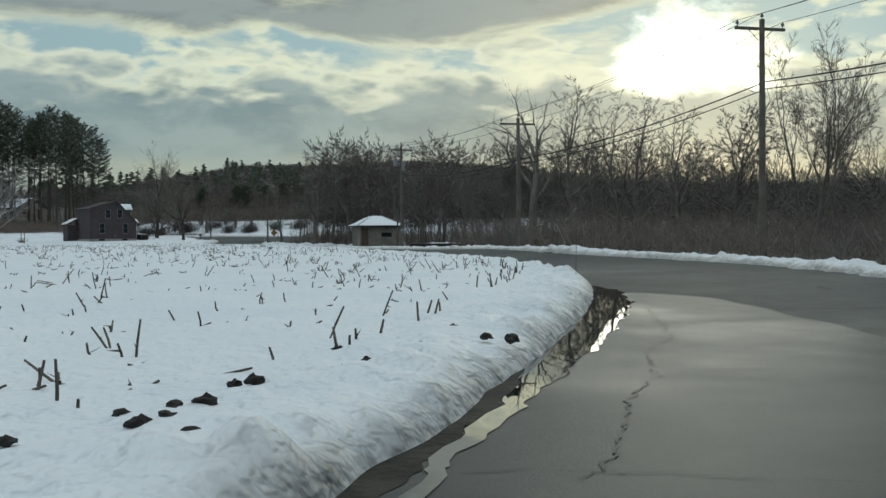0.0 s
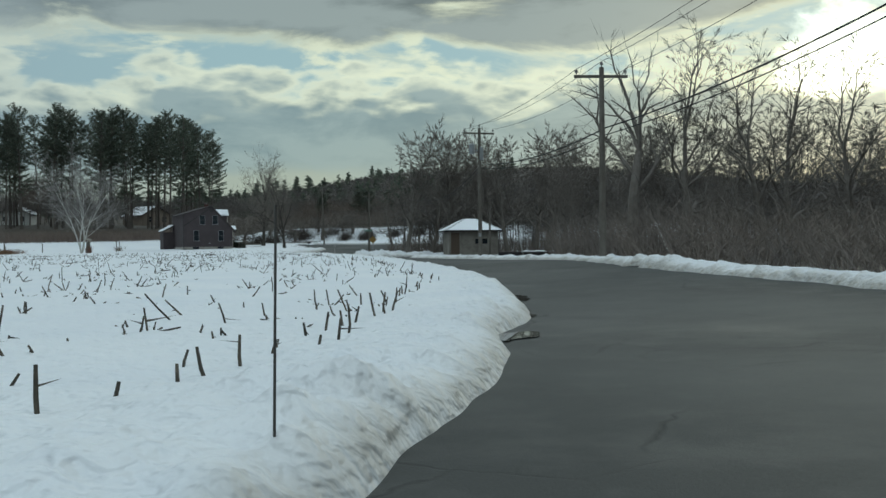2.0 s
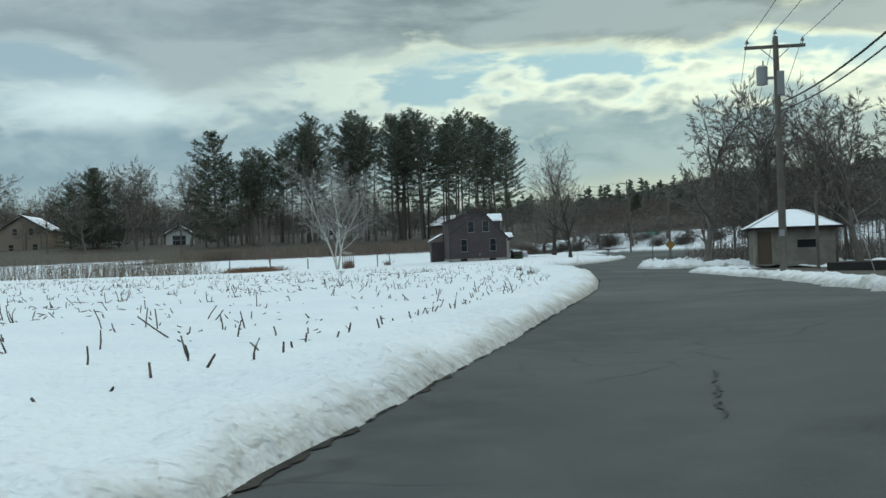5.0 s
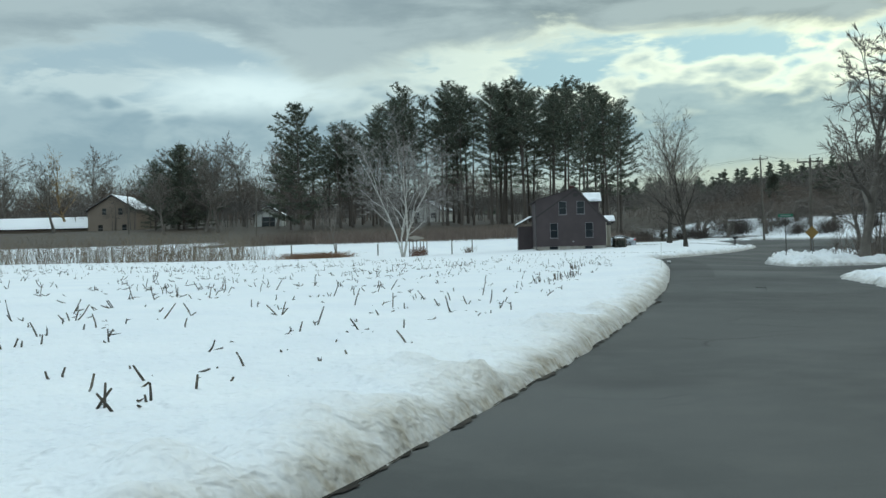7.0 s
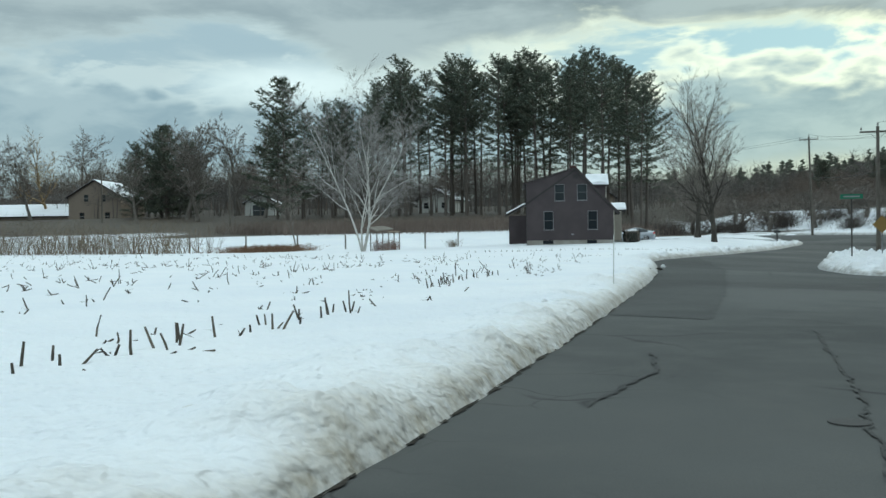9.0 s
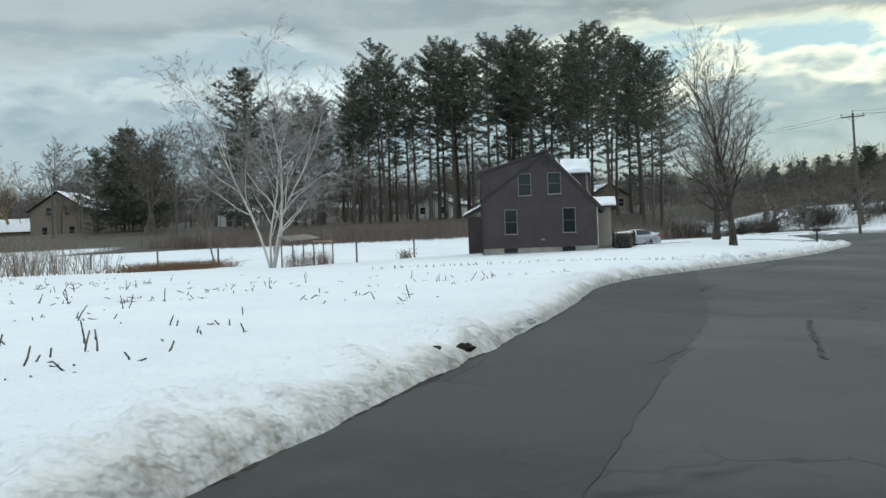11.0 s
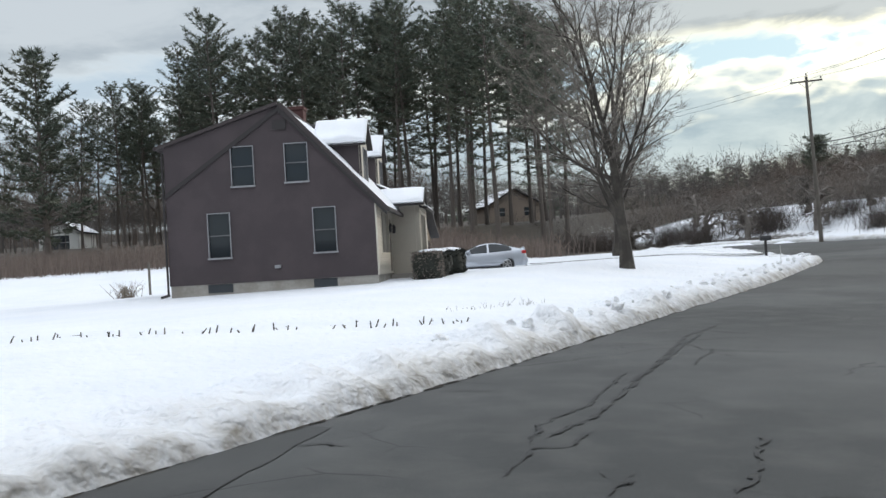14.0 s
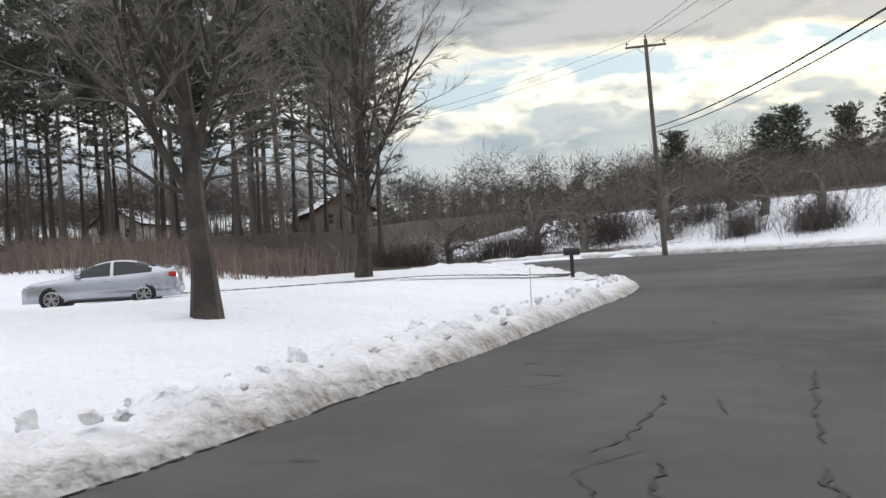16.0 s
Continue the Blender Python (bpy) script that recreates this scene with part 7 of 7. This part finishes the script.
# ---- distant buildings ----
def far_building(name, x, y, z, turn, w, l, eave, ridge, wall, label, windows):
    """A plain gabled building with a snowy roof; its gable looks along -y."""
    top = empty(name, Matrix.Translation((x, y, z)) @ Matrix.Rotation(radians(turn), 4, "Z"), label, "building", "distant buildings")
    part("wall", wall_with_openings([(-w / 2, -2), (w / 2, -2), (w / 2, eave), (0, ridge), (-w / 2, eave)], windows, 0.3, "y"), wall, top)
    for s in (-1, 1):
        block("side_wall", (s * w / 2 - 0.15 * (s + 1), s * w / 2 + 0.15 * (1 - s), 0.3, l, -2, eave), wall, top)
        r_ = part("roof", slab(bmesh.new(), (s * (w / 2 + 0.5), -0.5, eave - 0.3), (s * (w / 2 + 0.5), l + 0.5, eave - 0.3), (0, l + 0.5, ridge + 0.1), (0, -0.5, ridge + 0.1), 0.2), M_DARKTRIM, top)
        snow_slab((s * (w / 2 + 0.45), -0.45, eave - 0.08), (s * (w / 2 + 0.45), l + 0.4, eave - 0.08), (0, l + 0.4, ridge + 0.32), (0, -0.45, ridge + 0.32), 0.2, x, r_)
    part("wall", prism(bmesh.new(), [(-w / 2, -2), (w / 2, -2), (w / 2, eave), (0, ridge), (-w / 2, eave)], "y", l - 0.3, l), wall, top)
    for a_, b_, c_, d_ in windows:
        wn = block("window", (a_, a_ + c_, 0.1, 0.16, b_, b_ + d_), M_GLASS, top)
        block("sash", (a_, a_ + c_, 0.04, 0.09, b_ + d_ / 2 - 0.05, b_ + d_ / 2 + 0.05), M_TRIM, wn)
    return top


far_building("farmhouse", -199.5, 207.5, 5.2, 35, 11.5, 14, 6.2, 9.6, M_BARN, "tan gabled farmhouse with a snowy roof in the distance", [(-3.4, 1.2, 1.1, 1.7), (2.2, 1.2, 1.1, 1.7), (-2.4, 5.2, 1.0, 1.5), (1.4, 5.2, 1.0, 1.5)])
far_building("barn", -232, 196, 4.6, -58, 9, 30, 3.0, 5.4, M_BARN, "long low barn with a snow-covered roof", [(-1.2, 0.2, 2.2, 2.2)])
far_building("cottage", -150, 262, float(ground_z(-150, 262)), 20, 8, 12, 3.0, 5.2, M_WHITEPAINT, "pale cottage with a snowy roof behind the pines", [(-2.8, 1.0, 1.2, 1.3), (1.5, 1.0, 1.2, 1.3)])
far_building("cottage", -112, 268, float(ground_z(-112, 268)), 50, 8, 13, 2.8, 5.0, M_BARN, "low tan cottage with a snowy roof behind the pines", [(-2.8, 1.0, 1.2, 1.3), (1.5, 1.0, 1.2, 1.3)])
far_building("garage", -163, 222, float(ground_z(-163, 222)), 40, 6, 8, 2.6, 4.2, M_WHITEPAINT, "small white outbuilding with a snowy roof", [(-1.5, 0.0, 3.0, 2.1)])


# ---- stubble in the field ----
def stubble():
    """Rows of cut maize stalks, leaning and broken, poking out of the snow."""
    g = np.random.default_rng(8)
    w = Wood()
    line = np.array([(float(left_x(v)), v) for v in np.arange(-8, 168, 0.3)])
    t = np.gradient(line, axis=0)
    t /= np.linalg.norm(t, axis=1)[:, None]
    nrm = np.stack([-t[:, 1], t[:, 0]], 1)
    for row in range(75):
        d = 2.0 + row * 0.82
        i = 0
        keep = 0.40 if row < 3 else 0.30
        while i < len(line) - 1:
            i += max(1, int(g.exponential(1.6 if row < 12 else 3.0)))
            if i >= len(line):
                break
            clump = noise.noise(Vector((i * 0.035, row * 0.45, 4.0)))
            if g.random() > keep + 0.75 * clump:
                continue
            p = line[i] + nrm[i] * (d + g.normal(0, 0.16) + 1.1 * smooth(85, 98, line[i][1]))
            if p[1] > 141 + 0.15 * (p[0] + 40) + g.normal(0, 2.0) or (p[1] > 120 and g.random() < 0.5):
                continue
            z = float(ground_z(p[0], p[1])) + 0.03
            few = g.random()
            for _ in range(1 if few < 0.6 else 2 if few < 0.9 else 4):
                lying = g.random() < 0.5
                h = min(0.32, 0.05 + g.exponential(0.085)) if not lying else g.uniform(0.0, 0.035)
                lean = g.normal(0, 0.05 + 0.25 * h, 2) if not lying else g.normal(0, 0.13, 2)
                b0 = np.array([p[0], p[1], z - 0.04]) + np.append(g.normal(0, 0.06, 2), 0)
                b1 = b0 + np.array([lean[0], lean[1], h + 0.04])
                if row > 26:
                    w.sliver(b0, b1 + [0, 0, 0.04], 0.022)
                else:
                    w.tube([b0, (b0 + b1) / 2 + np.append(g.normal(0, 0.01, 2), 0), b1], [0.012, 0.0115, 0.009], 5)
                    if g.random() < 0.4:
                        m_ = b0 + (b1 - b0) * g.uniform(0.3, 0.9)
                        w.sliver(m_, m_ + np.array([g.normal(0, 0.09), g.normal(0, 0.09), g.uniform(-0.03, 0.06)]), 0.010)
    # tight runs of taller stubs close to the road
    for pts, gap, hi in (([(0.75, 18.2), (1.1, 19.45), (1.3, 21.0), (1.45, 22.4), (1.85, 24.2), (2.0, 27.1), (1.85, 31.9)], 0.42, 0.30), ([(-16.9, 93.5), (-17.8, 96.6), (-18.7, 98.7), (-19.6, 100.6)], 0.26, 0.24),
                         ([(-22.2, 105.5), (-24.2, 108.8), (-25.6, 112.6)], 0.33, 0.26), ([(-52.0, 145.6), (-49.9, 146.9), (-46.5, 149.6), (-42.2, 151.9), (-40.6, 153.9), (-39.6, 155.6)], 0.17, 0.15),
                         ([(-2.6, 52.0), (-3.2, 55.5), (-4.4, 60.0), (-6.0, 66.0), (-9.0, 74.0)], 0.7, 0.16), ([(1.3, 32.4), (1.25, 35.3), (0.8, 41.0), (-0.3, 45.5)], 0.6, 0.2), ([(-1.0, 8.2), (-0.6, 10.4), (0.1, 13.0)], 0.6, 0.3)):
        _, q = resample(pts, gap)
        for a in q:
            if g.random() < 0.16:
                continue
            a = a + g.normal(0, 0.10, 2)
            z = float(ground_z(a[0], a[1]))
            b0 = np.array([a[0], a[1], z - 0.05])
            b1 = b0 + np.array([*g.normal(0, 0.05, 2), g.uniform(0.35, 1.05) * hi + 0.06])
            w.tube([b0, (b0 + b1) / 2 + np.append(g.normal(0, 0.006, 2), 0), b1], [0.015, 0.014, 0.011], 5)
            if g.random() < 0.5:
                m_ = b0 + (b1 - b0) * g.uniform(0.4, 0.9)
                w.sliver(m_, m_ + np.array([g.normal(0, 0.08), g.normal(0, 0.08), g.uniform(-0.05, 0.08)]), 0.009)
    return tagged(new("corn_stubble", w.mesh("corn_stubble", M_STALK)), "rows of broken dead corn stalks poking from snow", "stubble", kind="stuff")


stubble()


# ---- clods and snow lumps ----
def lump_mesh(name, seed, mat, squash, jag):
    bm = bmesh.new()
    bmesh.ops.create_icosphere(bm, subdivisions=2, radius=1.0)
    for v in bm.verts:
        k = 1 + jag * noise.noise(v.co * 1.6 + Vector((seed, 0, 0))) + 0.4 * jag * noise.noise(v.co * 4 + Vector((0, seed, 0)))
        v.co = Vector((v.co.x * k, v.co.y * k * 0.8, v.co.z * k * squash))
    me = bpy.data.meshes.new(name)
    bm.to_mesh(me)
    bm.free()
    me.materials.append(mat)
    return me


def scatter(name, meshes, rows, label, category, group, lift):
    g = random.Random(len(rows))
    for i, (x, y, r) in enumerate(rows):
        ob = new(name, meshes[i % len(meshes)])
        z = float(ground_z(x, y)) + (0.19 if y > 140 else 0.075 if y < 30 else 0.03)
        ob.matrix_world = Matrix.Translation((x, y, z + r * lift)) @ Matrix.Rotation(g.uniform(0, 6.28), 4, "Z") @ Matrix.Diagonal((r, r, r * g.uniform(0.8, 1.2), 1))
        tagged(ob, label, category, group)


CLODS = [lump_mesh("soil_clod", s, M_CLOD, 0.5, 0.9) for s in (1.0, 5.0, 9.0)]
CLUMPS = [lump_mesh("snow_lump", s, M_CLUMP, 0.8, 0.7) for s in (2.0, 6.0, 12.0)]
scatter("soil_clod", CLODS, [(-1.54, 4.97, 0.07), (-1.47, 5.19, 0.06), (-1.24, 4.79, 0.055), (-1.37, 5.64, 0.075), (-1.52, 5.52, 0.06), (-1.76, 5.31, 0.05), (-1.26, 6.49, 0.06), (-1.35, 6.31, 0.05),
                             (-0.71, 7.09, 0.06), (-0.59, 7.48, 0.05), (0.62, 8.94, 0.08), (0.40, 9.2, 0.06), (-2.05, 4.57, 0.05), (-0.9, 8.3, 0.04), (-0.2, 8.6, 0.05), (0.1, 10.2, 0.05), (-24.0, 119.03, 0.075), (-24.29, 118.9, 0.05)], "dark wet clod of soil on crusted snow", "soil clod", "clods by the road", 0.15)
scatter("snow_lump", CLUMPS, [(-41.89, 174.87, 0.144), (-41.21, 170.9, 0.115), (-41.1, 172.02, 0.094), (-39.89, 166.69, 0.108), (-40.15, 166.3, 0.108), (-40.59, 173.62, 0.086), (-40.54, 169.59, 0.072), (-41.25, 173.01, 0.072),
                              (-40.84, 175.92, 0.094), (-43.61, 187.97, 0.086), (-37.2, 153.39, 0.108), (-36.9, 150.79, 0.108), (-37.75, 157.47, 0.115), (-38.5, 161.25, 0.101), (-42.2, 178.2, 0.101), (-42.6, 181.0, 0.115), (-43.0, 184.2, 0.094),
                              (-24.9, 121.1, 0.079), (-25.4, 122.1, 0.072), (-15.4, 96.84, 0.072), (-14.4, 95.23, 0.094), (-17.78, 102.79, 0.101), (-14.5, 94.01, 0.072), (-16.6, 100.2, 0.079)] + [(float(left_x(v)) - 0.30 - 0.75 * abs(math.sin(v * 7.7)), v, 0.03 + 0.05 * abs(math.sin(v * 3.1)) ** 2) for v in np.arange(152, 192, 0.55)], "greyish lump of ploughed snow on the verge", "snow lump", "ploughed lumps", 0.15)
